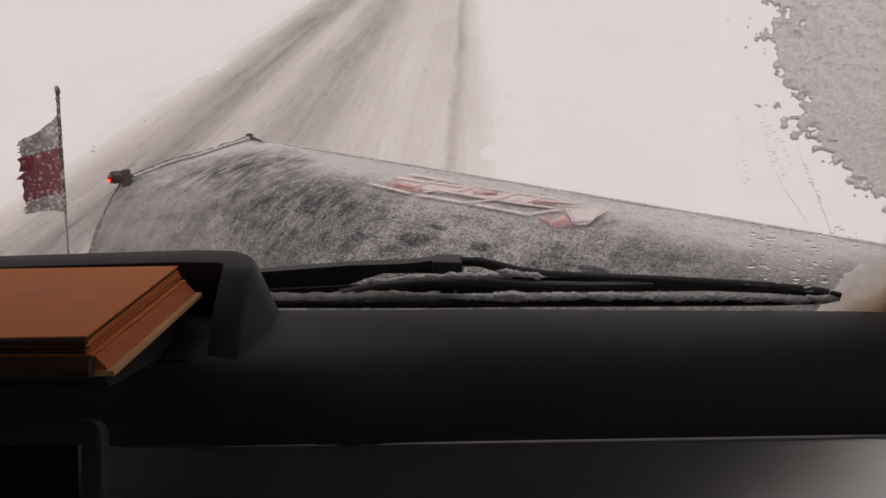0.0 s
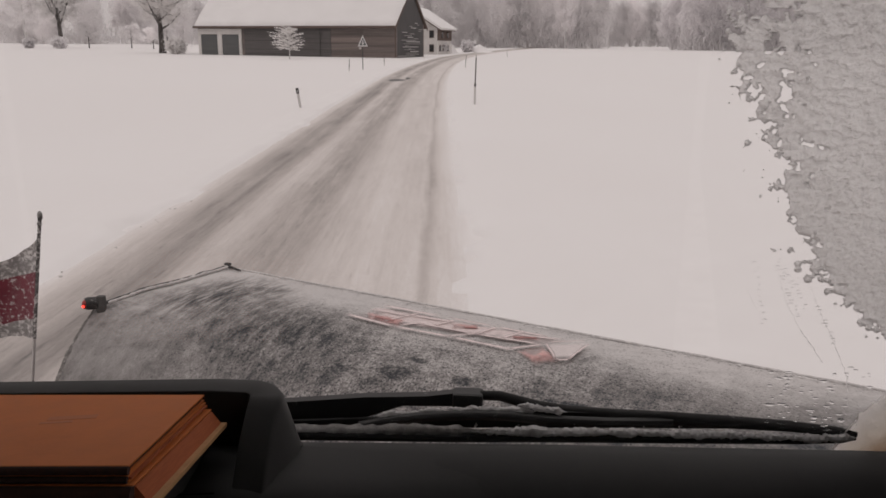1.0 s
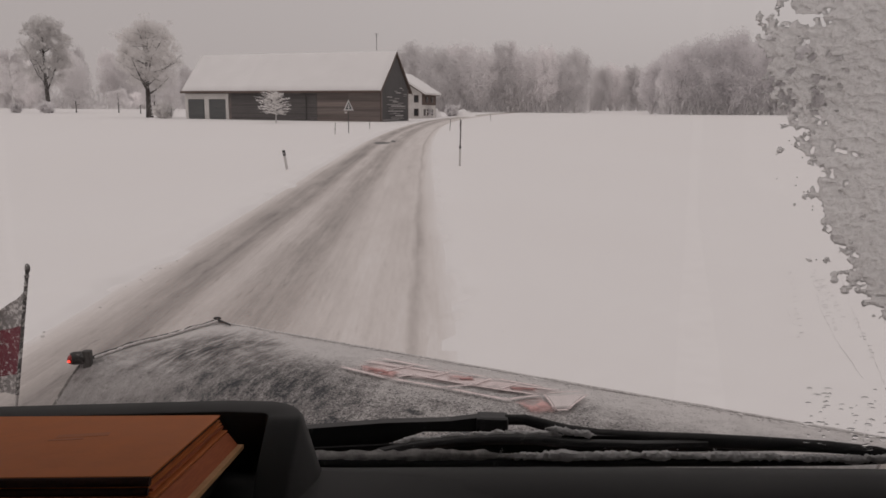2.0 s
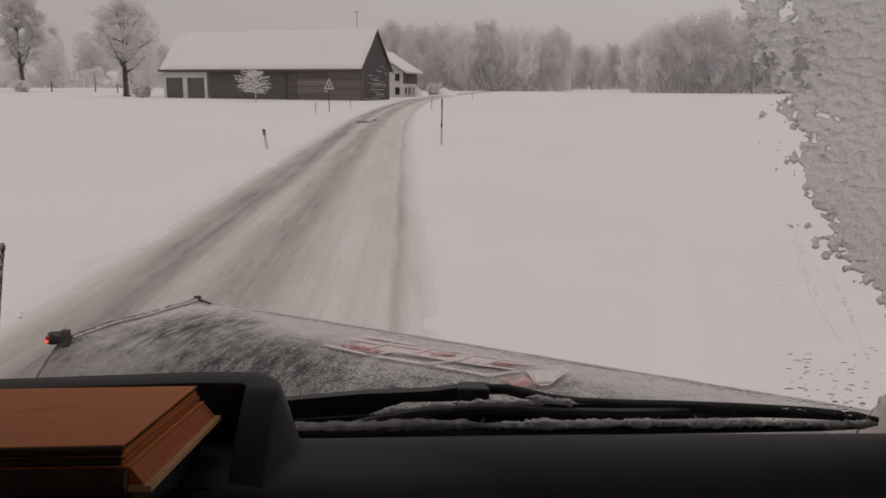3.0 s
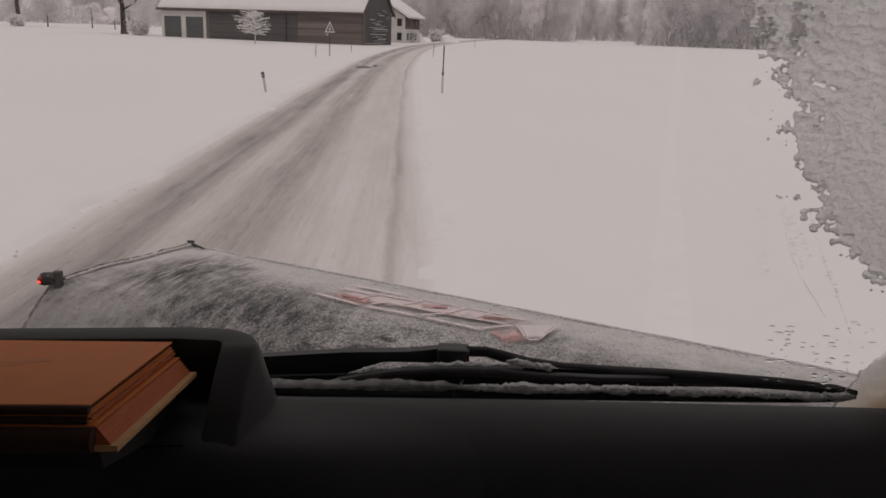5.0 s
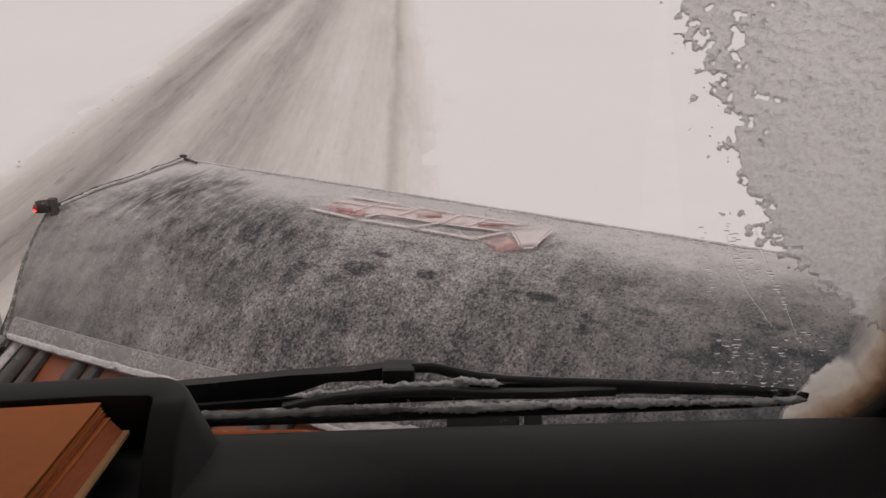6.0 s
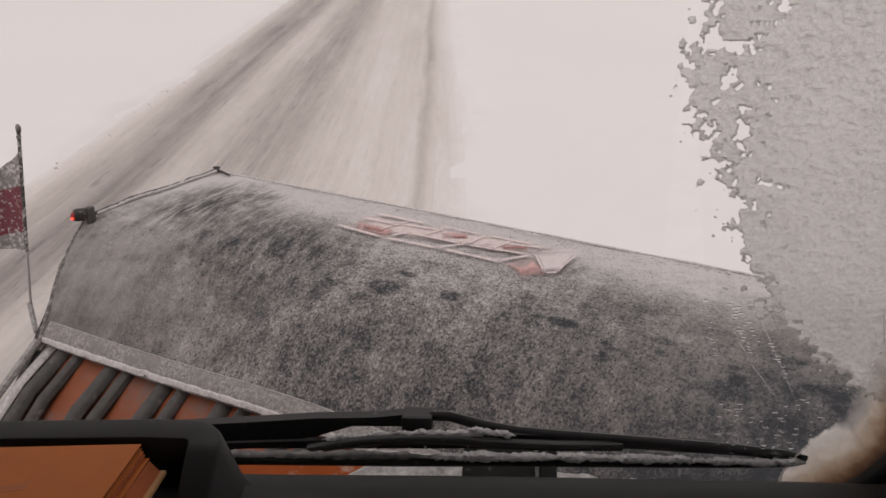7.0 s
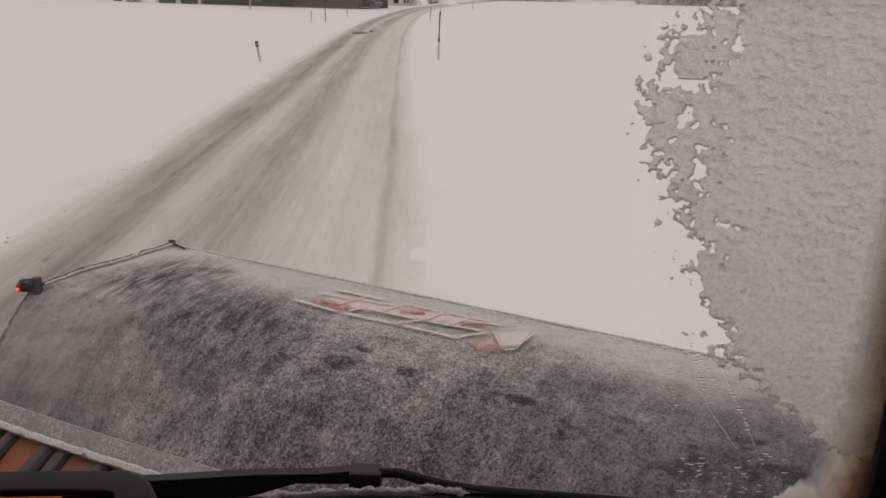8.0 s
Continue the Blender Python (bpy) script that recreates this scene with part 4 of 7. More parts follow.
# sapling white with frost in front of the barn wall
def sapling(x, y, h, reach):
    """Young tree with tiers of near-level branches, each loaded with frost."""
    rs = np.random.RandomState(31)
    root = thing("sapling", "young tree white with thick frost before the barn", "tree", on_land(x, y))
    wood, rime = Build(), Build()
    wood.tube([(0, 0, -0.2), (0.03, 0, h * 0.5), (0, 0.02, h * 0.97)], [0.085, 0.06, 0.015], 8)
    for k in range(46):
        t = (k + 0.5) / 46
        z0 = 0.95 + (h * 0.78 - 1.0) * t
        ln = reach * (0.8 + 0.2 * min(1.0, t / 0.2)) * (1 - 0.62 * t ** 1.3) * rs.uniform(0.45, 1.12) * (1.0 + 0.18 * math.cos(k * 2.4 - 2.6))
        a = k * 2.4 + rs.uniform(-0.3, 0.3)
        d = np.array([math.cos(a), math.sin(a), 0])
        pts = [np.array([0, 0, z0]) + d * ln * q + np.array([0, 0, ln * ((0.30 + 0.55 * t) * q - 0.26 * q * q)]) for q in (0, 0.35, 0.7, 1.0)]
        wood.tube([tuple(q) for q in pts], [0.028, 0.02, 0.013, 0.006], 5)
        for j in range(int(26 + 50 * ln / reach)):
            q = rs.uniform(0.18, 1.05)
            c = np.array([0, 0, z0]) + d * ln * q + np.array([0, 0, ln * ((0.30 + 0.55 * t) * q - 0.26 * q * q) + rs.uniform(-0.01, 0.07)])
            c += rs.normal(size=3) * np.array([0.10, 0.10, 0.035]) * (0.5 + ln / reach)
            v, w = rs.normal(size=3) * np.array([0.13, 0.13, 0.05]), rs.normal(size=3) * np.array([0.03, 0.03, 0.03])
            i0 = len(rime.v)
            rime.v += [tuple(c - w), tuple(c + w), tuple(c + v + w * 0.5), tuple(c + v * 0.6 - w)]
            rime.f.append((i0, i0 + 1, i0 + 2, i0 + 3))
    part("trunk", wood, BARK_FAR, root, "thin trunk and level branches", smooth=True)
    part("crown", rime, TWIGS_WHITE, root, "branches loaded with white frost")
    return root


sapling(-24.8, 94.4, 4.3, 2.5)
# the roadside tree already passed
grow_tree("tree", "roadside tree with snow-flecked bark and low spreading branches", 11.0, 9.0, 2.3, 0.34, 13, 120, 80, 0.42, BARK, TWIGS, 17, 0.012, at=on_land(-7.6, -26.0), droop=0.2)

# woods beyond the field, their haze put into pale twig and bark colour
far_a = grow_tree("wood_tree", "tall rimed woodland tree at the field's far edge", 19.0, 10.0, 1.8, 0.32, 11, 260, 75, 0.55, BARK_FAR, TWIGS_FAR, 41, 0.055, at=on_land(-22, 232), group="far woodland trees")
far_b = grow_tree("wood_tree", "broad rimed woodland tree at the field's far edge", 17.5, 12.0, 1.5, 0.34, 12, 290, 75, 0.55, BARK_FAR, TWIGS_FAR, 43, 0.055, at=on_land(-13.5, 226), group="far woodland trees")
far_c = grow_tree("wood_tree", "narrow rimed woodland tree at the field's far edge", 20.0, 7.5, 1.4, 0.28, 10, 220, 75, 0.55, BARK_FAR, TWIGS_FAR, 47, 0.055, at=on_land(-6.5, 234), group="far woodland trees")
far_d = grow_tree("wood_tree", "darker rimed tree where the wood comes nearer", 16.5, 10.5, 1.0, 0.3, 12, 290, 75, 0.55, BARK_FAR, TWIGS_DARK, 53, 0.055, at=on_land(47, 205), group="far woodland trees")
rnd = random.Random(77)
kinds = (far_a, far_b, far_c)
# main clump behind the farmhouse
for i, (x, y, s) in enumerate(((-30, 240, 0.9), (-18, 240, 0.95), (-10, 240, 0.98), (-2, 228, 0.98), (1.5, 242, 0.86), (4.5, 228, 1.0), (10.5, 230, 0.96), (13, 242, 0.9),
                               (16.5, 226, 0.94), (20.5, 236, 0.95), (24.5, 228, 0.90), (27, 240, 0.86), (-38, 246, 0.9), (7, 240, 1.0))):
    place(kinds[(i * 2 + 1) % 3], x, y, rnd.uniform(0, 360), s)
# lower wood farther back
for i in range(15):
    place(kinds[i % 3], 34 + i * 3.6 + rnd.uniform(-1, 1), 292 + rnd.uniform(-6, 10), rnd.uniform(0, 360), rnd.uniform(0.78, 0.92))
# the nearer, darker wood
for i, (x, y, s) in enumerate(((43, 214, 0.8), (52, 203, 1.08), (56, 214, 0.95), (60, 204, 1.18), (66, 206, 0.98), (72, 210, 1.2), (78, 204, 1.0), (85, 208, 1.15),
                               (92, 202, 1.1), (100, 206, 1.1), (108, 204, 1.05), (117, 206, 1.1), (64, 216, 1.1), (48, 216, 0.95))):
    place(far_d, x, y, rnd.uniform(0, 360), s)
# woods beyond the hollow; the haze is only in their pale colour
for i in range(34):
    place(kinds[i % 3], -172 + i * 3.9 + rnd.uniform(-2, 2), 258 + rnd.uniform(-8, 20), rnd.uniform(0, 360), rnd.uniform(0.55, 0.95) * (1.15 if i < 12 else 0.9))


def undergrowth():
    """Brushwood that closes the foot of the woods."""
    b, rs = Build(), np.random.RandomState(5)
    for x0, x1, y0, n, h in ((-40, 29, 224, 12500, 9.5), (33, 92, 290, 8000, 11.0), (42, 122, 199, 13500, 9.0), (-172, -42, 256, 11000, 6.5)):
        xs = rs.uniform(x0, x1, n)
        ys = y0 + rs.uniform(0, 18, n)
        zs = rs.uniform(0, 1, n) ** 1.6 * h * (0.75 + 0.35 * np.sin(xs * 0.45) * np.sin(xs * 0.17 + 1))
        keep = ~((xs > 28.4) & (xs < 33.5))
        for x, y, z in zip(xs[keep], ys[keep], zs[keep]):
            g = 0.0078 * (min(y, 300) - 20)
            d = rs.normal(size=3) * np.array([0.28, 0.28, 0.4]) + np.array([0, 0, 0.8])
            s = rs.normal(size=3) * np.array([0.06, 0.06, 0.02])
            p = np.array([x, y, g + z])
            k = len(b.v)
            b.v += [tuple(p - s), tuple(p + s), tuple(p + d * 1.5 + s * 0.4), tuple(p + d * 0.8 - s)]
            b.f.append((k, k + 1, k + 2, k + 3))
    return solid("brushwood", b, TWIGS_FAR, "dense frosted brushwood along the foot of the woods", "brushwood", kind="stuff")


undergrowth()


def bush(x, y, size, seed, label, twig=TWIGS_DARK):
    b, rs = Build(), np.random.RandomState(seed)
    stems = Build()
    for i in range(26):
        a, t = rs.uniform(0, 6.28), rs.uniform(0.1, 0.9)
        e = np.array([math.cos(a) * t * size, math.sin(a) * t * size, size * rs.uniform(0.6, 1.2)])
        stems.tube([(0, 0, -0.1), tuple(e * np.array([0.4, 0.4, 0.55])), tuple(e)], [0.05 * size, 0.03 * size, 0.01 * size], 5)
        for k in range(40):
            p = e * rs.uniform(0.35, 1.05) + rs.normal(size=3) * 0.14 * size
            p[2] = max(0.05, p[2])
            d, s = rs.normal(size=3) * 0.2 * size, rs.normal(size=3) * 0.05 * size
            j = len(b.v)
            b.v += [tuple(p - s), tuple(p + s), tuple(p + d + s), tuple(p + d * 0.6 - s)]
            b.f.append((j, j + 1, j + 2, j + 3))
    root = thing("bush", label, "bush", on_land(x, y))
    part("stem_cluster", stems, BARK, root)
    part("twig_mass", b, twig, root)
    return root


bush(-6.6, 150, 1.5, 3, "clipped dark bush with frost beside the bend")
bush(-10.2, 131.8, 1.4, 8, "dark garden shrub against the farmhouse wall")
bush(-87.5, 157.0, 1.7, 5, "low frosted bush beside a woodpile")
bush(-94.5, 158.5, 1.3, 6, "low frosted bush at the meadow's edge")
bush(-46.0, 113.5, 1.6, 7, "bare frosted shrub at the barn's corner", TWIGS)


# ---- barn ----
BARN = Matrix(((0.953, 0.303, 0, -13.5), (-0.303, 0.953, 0, 103.9), (0, 0, 1, 0.62), (0, 0, 0, 1)))   # x along the long wall, y across


def build_barn():
    L, W, E, R = 30.6, 8.8, 4.35, 9.1     # length, width, eaves, ridge
    root = thing("barn", "long dark wooden barn under a thick snow roof", "barn", BARN)
    t = 0.25
    part("long_wall", Build().box((L, t, E + 0.5), pose(-L / 2, t / 2, E / 2 - 0.25)), WOOD, root, "brown weathered horizontal boards")
    part("rear_wall", Build().box((L, t, E + 0.5), pose(-L / 2, W - t / 2, E / 2 - 0.25)), WOOD, root)
    for name, x in (("gable_wall", -t), ("gable_wall", -L)):
        part(name, Build().prism([(x, t, -0.5), (x, W - t, -0.5), (x, W - t, E), (x, W / 2, R - 0.15), (x, t, E)], (t, 0, 0)), WOOD_DARK, root, "dark grey gable boards")
    # roof: two slabs of boards, and the snow on them
    slope = math.atan2(R - E, W / 2)
    for side in (0, 1):
        a = slope if side == 0 else -slope
        yc = W / 4 - 0.25 if side == 0 else 3 * W / 4 + 0.25
        ln = (W / 2 + 0.55) / math.cos(slope)
        m = pose(-L / 2, yc, (E + R) / 2 - 0.02 - 0.2, math.degrees(a))
        part("roof_deck", Build().box((L + 0.4, ln, 0.14), m), WOOD_BROWN, root, "dark roof boards and eaves")
        sn = Build()
        nx, ny = 60, 14
        for j in range(ny + 1):
            for i in range(nx + 1):
                u, v = i / nx, j / ny
                e = min(u, 1 - u, v, 1 - v)
                sn.v.append(m @ Vector(((u - 0.5) * (L + 0.5), (v - 0.5) * (ln + 0.12), 0.07 + 0.30 * min(1, e / 0.03) ** 0.5 + 0.05 * nz(u * 14, v * 6, side))))
        k = len(sn.v)
        for j in range(ny + 1):
            for i in range(nx + 1):
                u, v = i / nx, j / ny
                sn.v.append(m @ Vector(((u - 0.5) * (L + 0.5), (v - 0.5) * (ln + 0.12), 0.068)))
        w = nx + 1
        for j in range(ny):
            for i in range(nx):
                q = j * w + i
                sn.f += [(q, q + 1, q + w + 1, q + w), (k + q, k + q + w, k + q + w + 1, k + q + 1)]
        ring = [i for i in range(nx)] + [j * w + nx for j in range(ny)] + [ny * w + nx - i for i in range(nx)] + [(ny - j) * w for j in range(ny)]
        sn.f += [(ring[i], ring[(i + 1) % len(ring)], k + ring[(i + 1) % len(ring)], k + ring[i]) for i in range(len(ring))]
        part("roof_snow", sn, ROOF_SNOW, root, "thick smooth layer of snow", smooth=True)
    part("fascia", Build().box((L + 0.4, 0.10, 0.30), pose(-L / 2, -0.78, E - 0.52 + 0.02)), WOOD_BROWN, root, "dark eaves board")
    # barge boards along the front gable
    for s in (1, -1):
        y0, y1 = (W / 2, -0.75) if s == 1 else (W / 2, W + 0.75)
        z0, z1 = R - 0.05, E - 0.55
        part("barge_board", Build().prism([(0.20, y0, z0 - 0.25), (0.20, y1, z1 - 0.25), (0.20, y1, z1 + 0.08), (0.20, y0, z0 + 0.08)], (0.08, 0, 0)), WOOD_BROWN, root)
    # snow caught on ledges of the lower gable
    rnd = random.Random(2)
    for k in range(22):
        z = 0.22 + 0.20 * k + rnd.uniform(-0.05, 0.05)
        ln = rnd.uniform(0.8, 5.5) * (1.0 if z < 2.6 else 0.5)
        y0 = rnd.uniform(0.2, 8.4 - ln)
        hgt = rnd.uniform(0.025, 0.07)
        part("ledge", Build().box((0.10, ln, 0.04), pose(0.052, y0 + ln / 2, z - 0.02)).box((0.09, ln * 0.94, hgt), pose(0.048, y0 + ln / 2, z + hgt / 2), 0.012), LIP if k % 3 else HEM_RIM, root, "" if k else "board ledge holding a strip of snow")
    # garage: a white surround with two shutters
    gx = -26.9
    for w_, h_, x_, z_ in ((7.2, 0.75, gx, 3.28), (0.45, 2.95, gx - 3.38, 1.43), (0.75, 2.95, gx, 1.43), (0.45, 2.95, gx + 3.38, 1.43)):
        part("garage_surround", Build().box((w_, 0.16, h_), pose(x_, -0.085, z_), 0.02), PLASTER, root, "white painted surround")
    for x_ in (gx - 1.77, gx + 1.77):
        d = part("garage_door", Build().box((2.72, 0.08, 2.9), pose(x_, -0.045, 1.42)), DOOR_GREY, root, "grey sectional shutter")
        for k in range(5):
            part("panel", Build().box((2.66, 0.05, 0.52), pose(x_, -0.10, 0.30 + k * 0.57), 0.015), DOOR_GREY, d)
    # boards of the long wall, each with its own joint
    z = 0.12
    k = 0
    while z < E - 0.55:
        for x0, x1, wood in ((-22.9, -16.1, WOOD_GREY), (-16.05, -9.4, WOOD_GREY), (-9.35, -4.7, WOOD), (-4.65, -0.05, WOOD), (-30.55, -30.7 + 0.55, WOOD)):
            part("board", Build().box((x1 - x0, 0.05, 0.27), pose((x0 + x1) / 2, -0.027 - 0.006 * (k % 3), z), 0.008), wood, root)
        z += 0.285
        k += 1
    part("corner_board", Build().box((0.16, 0.07, E - 0.4), pose(-0.09, -0.075, E / 2 - 0.25), 0.01), WOOD_BROWN, root, "upright corner board")
    part("downpipe", Build().tube([(-11.0, -0.70, E - 0.75), (-11.0, -0.16, E - 1.15), (-11.0, -0.13, 0.0)], 0.05, 8), STEEL, root, "thin grey downpipe", smooth=True)
    for x_, z_ in ((-15.2, 2.3), (-5.1, 1.2)):
        part("wall_lamp", Build().box((0.28, 0.12, 0.22), pose(x_, -0.12, z_), 0.03), PLASTER, root, "small pale wall lamp")
    part("mast", Build().tube([(-3.2, W / 2 + 1, R - 1), (-3.2, W / 2 + 1, R + 2.6)], 0.035, 6).box((0.7, 0.04, 0.04), pose(-3.2, W / 2 + 1, R + 2.5)).box((0.45, 0.04, 0.04), pose(-3.2, W / 2 + 1, R + 2.2))
         .box((0.04, 0.5, 0.04), pose(-3.45, W / 2 + 1, R + 2.5)), STEEL, root, "thin aerial mast above the ridge")
    return root


build_barn()


def build_house():
    """White farmhouse behind the barn, one long side clad in brown boards above."""
    m = Matrix(((0.982, 0.19, 0, -10.2), (-0.19, 0.982, 0, 127.5), (0, 0, 1, 0.82), (0, 0, 0, 1)))
    W, L, E, R = 9.0, 8.5, 4.1, 6.9          # width of the gable front, depth, eaves, ridge
    root = thing("farmhouse", "white plastered farmhouse with snowy roof and brown boarded side", "house", m)
    part("wall", Build().prism([(0, 0, -0.5), (-W, 0, -0.5), (-W, 0, E), (-W / 2, 0, R - 0.1), (0, 0, E)], (0, L, 0)), PLASTER, root, "white plastered walls")
    part("side_cladding", Build().box((0.08, L, 1.9), pose(0.044, L / 2, 3.1)), WOOD_BROWN, root, "brown board cladding below the eaves")
    slope = math.atan2(R - E, W / 2)
    for s_ in (0, 1):
        xc = -W / 4 + 0.3 if s_ == 0 else -3 * W / 4 - 0.3
        mm = pose(xc, L / 2, (E + R) / 2 - 0.05 - 0.15, 0, math.degrees(slope if s_ == 0 else -slope), 0)
        ln = (W / 2 + 0.7) / math.cos(slope)
        rf = part("roof", Build().box((ln, L + 1.2, 0.12), mm), WOOD_BROWN, root, "dark eaves")
        part("roof_snow", Build().box((ln + 0.06, L + 1.3, 0.36), mm @ pose(0, 0, 0.245), 0.12), ROOF_SNOW, rf, "thick layer of snow", smooth=True)
    for x_, z_ in ((-0.9, 3.1), (-2.6, 3.1), (-0.9, 1.0), (-2.6, 1.0)):
        w_ = part("window", Build().box((0.75, 0.10, 1.15), pose(x_, -0.045, z_), 0.02), WOOD_BROWN, root, "dark framed window")
        part("pane", Build().box((0.60, 0.03, 0.97), pose(x_, -0.105, z_)), GLASS_DARK, w_)
    for y_ in (1.6, 3.6, 6.2):
        w_ = part("window", Build().box((0.10, 1.0, 1.0), pose(0.045, y_, 1.0), 0.02), WOOD_BROWN, root, "dark framed window")
        part("pane", Build().box((0.03, 0.82, 0.82), pose(0.105, y_, 1.0)), GLASS_DARK, w_)
    for y_ in (2.4, 5.6):
        w_ = part("window", Build().box((0.10, 0.9, 1.0), pose(0.125, y_, 3.0), 0.02), WOOD_BROWN, root, "dark framed window")
        part("pane", Build().box((0.03, 0.72, 0.82), pose(0.19, y_, 3.0)), GLASS_DARK, w_)
    return root


build_house()


def snow_heap(x, y, rx, ry, h, seed):
    b = Build()
    n, rings = 28, 8
    b.v.append((x, y, land(x, y) + h))
    for r in range(1, rings + 1):
        q = r / rings
        for k in range(n):
            a = 2 * math.pi * k / n
            w = 1 + 0.25 * nz(math.cos(a) * 2, math.sin(a) * 2, seed)
            px, py = x + rx * q * w * math.cos(a), y + ry * q * w * math.sin(a)
            b.v.append((px, py, land(px, py) + h * (math.cos(q * math.pi) * 0.5 + 0.5) * (1 + 0.3 * nz(px * 1.5, py * 1.5, seed)) - 0.05))
    b.f = [(0, 1 + k, 1 + (k + 1) % n) for k in range(n)]
    for r in range(rings - 1):
        for k in range(n):
            i, j = 1 + r * n + k, 1 + r * n + (k + 1) % n
            b.f.append((i, i + n, j + n, j))
    return solid("snow_heap", b, SNOW, "heap of ploughed snow beside the bend", "snow heap", smooth=True)


snow_heap(-8.6, 138, 1.2, 2.5, 1.5, 2)
snow_heap(-4.5, 152, 3.2, 3.0, 1.3, 5)


# ---- posts and signs along the road ----
def delineator():
    root = thing("road_post", "white plastic road post with a black band, half buried in snow", "road post", on_land(-7.17, 28.8) @ pose(0, 0, 0, 4, -8, 6), "road posts")
    part("post", Build().prism([(-0.042, -0.045, -0.3), (0.042, -0.045, -0.3), (0.038, 0.05, -0.3), (-0.038, 0.05, -0.3)], (0, 0, 0.86)), POST_WHITE, root)
    part("band", Build().prism([(-0.048, -0.048, 0.54), (0.048, -0.048, 0.54), (0.044, 0.053, 0.54), (-0.044, 0.053, 0.54)], (0, 0, 0.19)), POST_BLACK, root, "black band")
    part("reflector", Build().box((0.03, 0.012, 0.07), pose(0, -0.055, 0.625), 0.004), SIGN_WHITE, root, "small white reflector")
    part("snow_cap", Build().ball((0, 0, 0.735), (0.045, 0.05, 0.022)), SNOW_CLUMP, root, "cap of snow", smooth=True)
    return root


def snow_pole():
    root = thing("snow_pole", "tall thin dark snow pole standing beside the road", "snow pole", on_land(-0.99, 31.35), "snow poles")
    part("pole", Build().tube([(0, 0, -0.3), (0.01, 0, 0.9), (0.03, 0, 1.78)], [0.026, 0.025, 0.022], 8), POLE_WOOD, root)
    part("sleeve", Build().tube([(0, 0, -0.2), (0.006, 0, 0.72)], [0.045, 0.04], 10), POST_WHITE, root, "white sleeve crusted with snow")
    part("band", Build().tube([(0.006, 0, 0.70), (0.007, 0, 0.80)], [0.044, 0.043], 10), POST_BLACK, root, "black band")
    return root


dl = delineator()
sp = snow_pole()
for x, y, s in ((-11.64, 61.8, 0.5), (-10.81, 74.7, 0.55), (-3.21, 71.4, 0.6), (-2.4, 74.0, 0.6), (-8.4, -9.0, 1.0), (0.6, 112, 0.6)):
    c = copy_thing(sp, pose(x, y, land(x, y), 0, 3, 40 * y))
    c.scale = (1, 1, s)
for x, y in ((-6.9, -5.0), (1.4, -12.0)):
    copy_thing(dl, pose(x, y, land(x, y), -3, 5, 10))


def triangle_sign():
    root = thing("warning_sign", "triangular warning sign with pale border on a thin post", "road sign", on_land(-11.0, 64.4) @ pose(0, 0, 0, 0, 0, 48))
    part("post", Build().tube([(0, 0.03, -0.4), (0, 0.03, 2.55)], 0.032, 8), STEEL, root)
    s = 0.5

    def tri(k, y):
        return [(-s * k, y, 2.1 - 0.29 * k), (s * k, y, 2.1 - 0.29 * k), (0, y, 2.1 + 0.58 * k)]

    part("plate", Build().prism(tri(1.0, -0.004), (0, 0.012, 0)), SIGN_WHITE, root, "pale frosted border")
    part("face", Build().prism(tri(0.70, -0.010), (0, 0.005, 0)), DOOR_GREY, root, "dull inner field")
    part("symbol", Build().box((0.07, 0.006, 0.40), pose(0, -0.015, 2.11)).box((0.24, 0.006, 0.07), pose(0, -0.0155, 2.06)), SIGN_WHITE, root, "simple cross-shaped symbol")
    return root


triangle_sign()


def small_plate():
    root = thing("marker_plate", "small grey rectangular marker plate low above the snow", "road marker", on_land(-5.3, 4.2) @ pose(0, 0, 0, 0, 0, 15))
    part("post", Build().tube([(0, 0.03, -0.3), (0, 0.03, 0.6)], 0.022, 8), STEEL, root)
    part("plate", Build().box((0.27, 0.02, 0.5), pose(0, 0, 0.38, 0, -4, 0), 0.008), ALU, root)
    return root


small_plate()


def end_sign():
    """Round sign that lifts a speed limit, plastered with snow."""
    root = thing("speed_sign", "round white end-of-limit sign streaked with driven snow", "road sign", on_land(3.4, -33.0) @ pose(0, 0, 0, 0, 0, -4))
    part("post", Build().tube([(0, 0.04, -0.4), (0, 0.04, 2.5)], 0.035, 10), STEEL, root)
    disc = Build()
    disc.prism([(0.42 * math.cos(2 * math.pi * k / 40), -0.01, 2.2 + 0.42 * math.sin(2 * math.pi * k / 40)) for k in range(40)], (0, 0.025, 0))
    plate = part("plate", disc, SIGN_WHITE, root, "white face")
    part("bar", Build().box((0.80, 0.006, 0.13), pose(0, -0.018, 2.2, 0, -45, 0)), POST_BLACK, plate, "broad dark diagonal bar")
    cu = bpy.data.curves.new("number", "FONT")
    cu.body, cu.size, cu.extrude, cu.align_x, cu.align_y = "70", 0.42, 0.002, "CENTER", "CENTER"
    tmp = bpy.data.objects.new("number", cu)
    me = bpy.data.meshes.new_from_object(tmp)
    bpy.data.objects.remove(tmp)
    num = new("number", me)
    me.materials.append(DOOR_GREY)
    num.parent = plate
    num.matrix_basis = pose(0, -0.014, 2.2, 90, 0, 0)
    cake = Build()
    rnd = random.Random(9)
    for k in range(60):
        a = rnd.uniform(-0.6, 1.9)
        rr = rnd.uniform(0.26, 0.43)
        cake.ball((rr * math.cos(a), -0.02, 2.2 + rr * math.sin(a)), (rnd.uniform(0.02, 0.05), 0.02, rnd.uniform(0.02, 0.06)), 6, 4)
    part("snow_crust", cake, SNOW_CLUMP, root, "driven snow stuck to the rim", smooth=True)
    return root


end_sign()


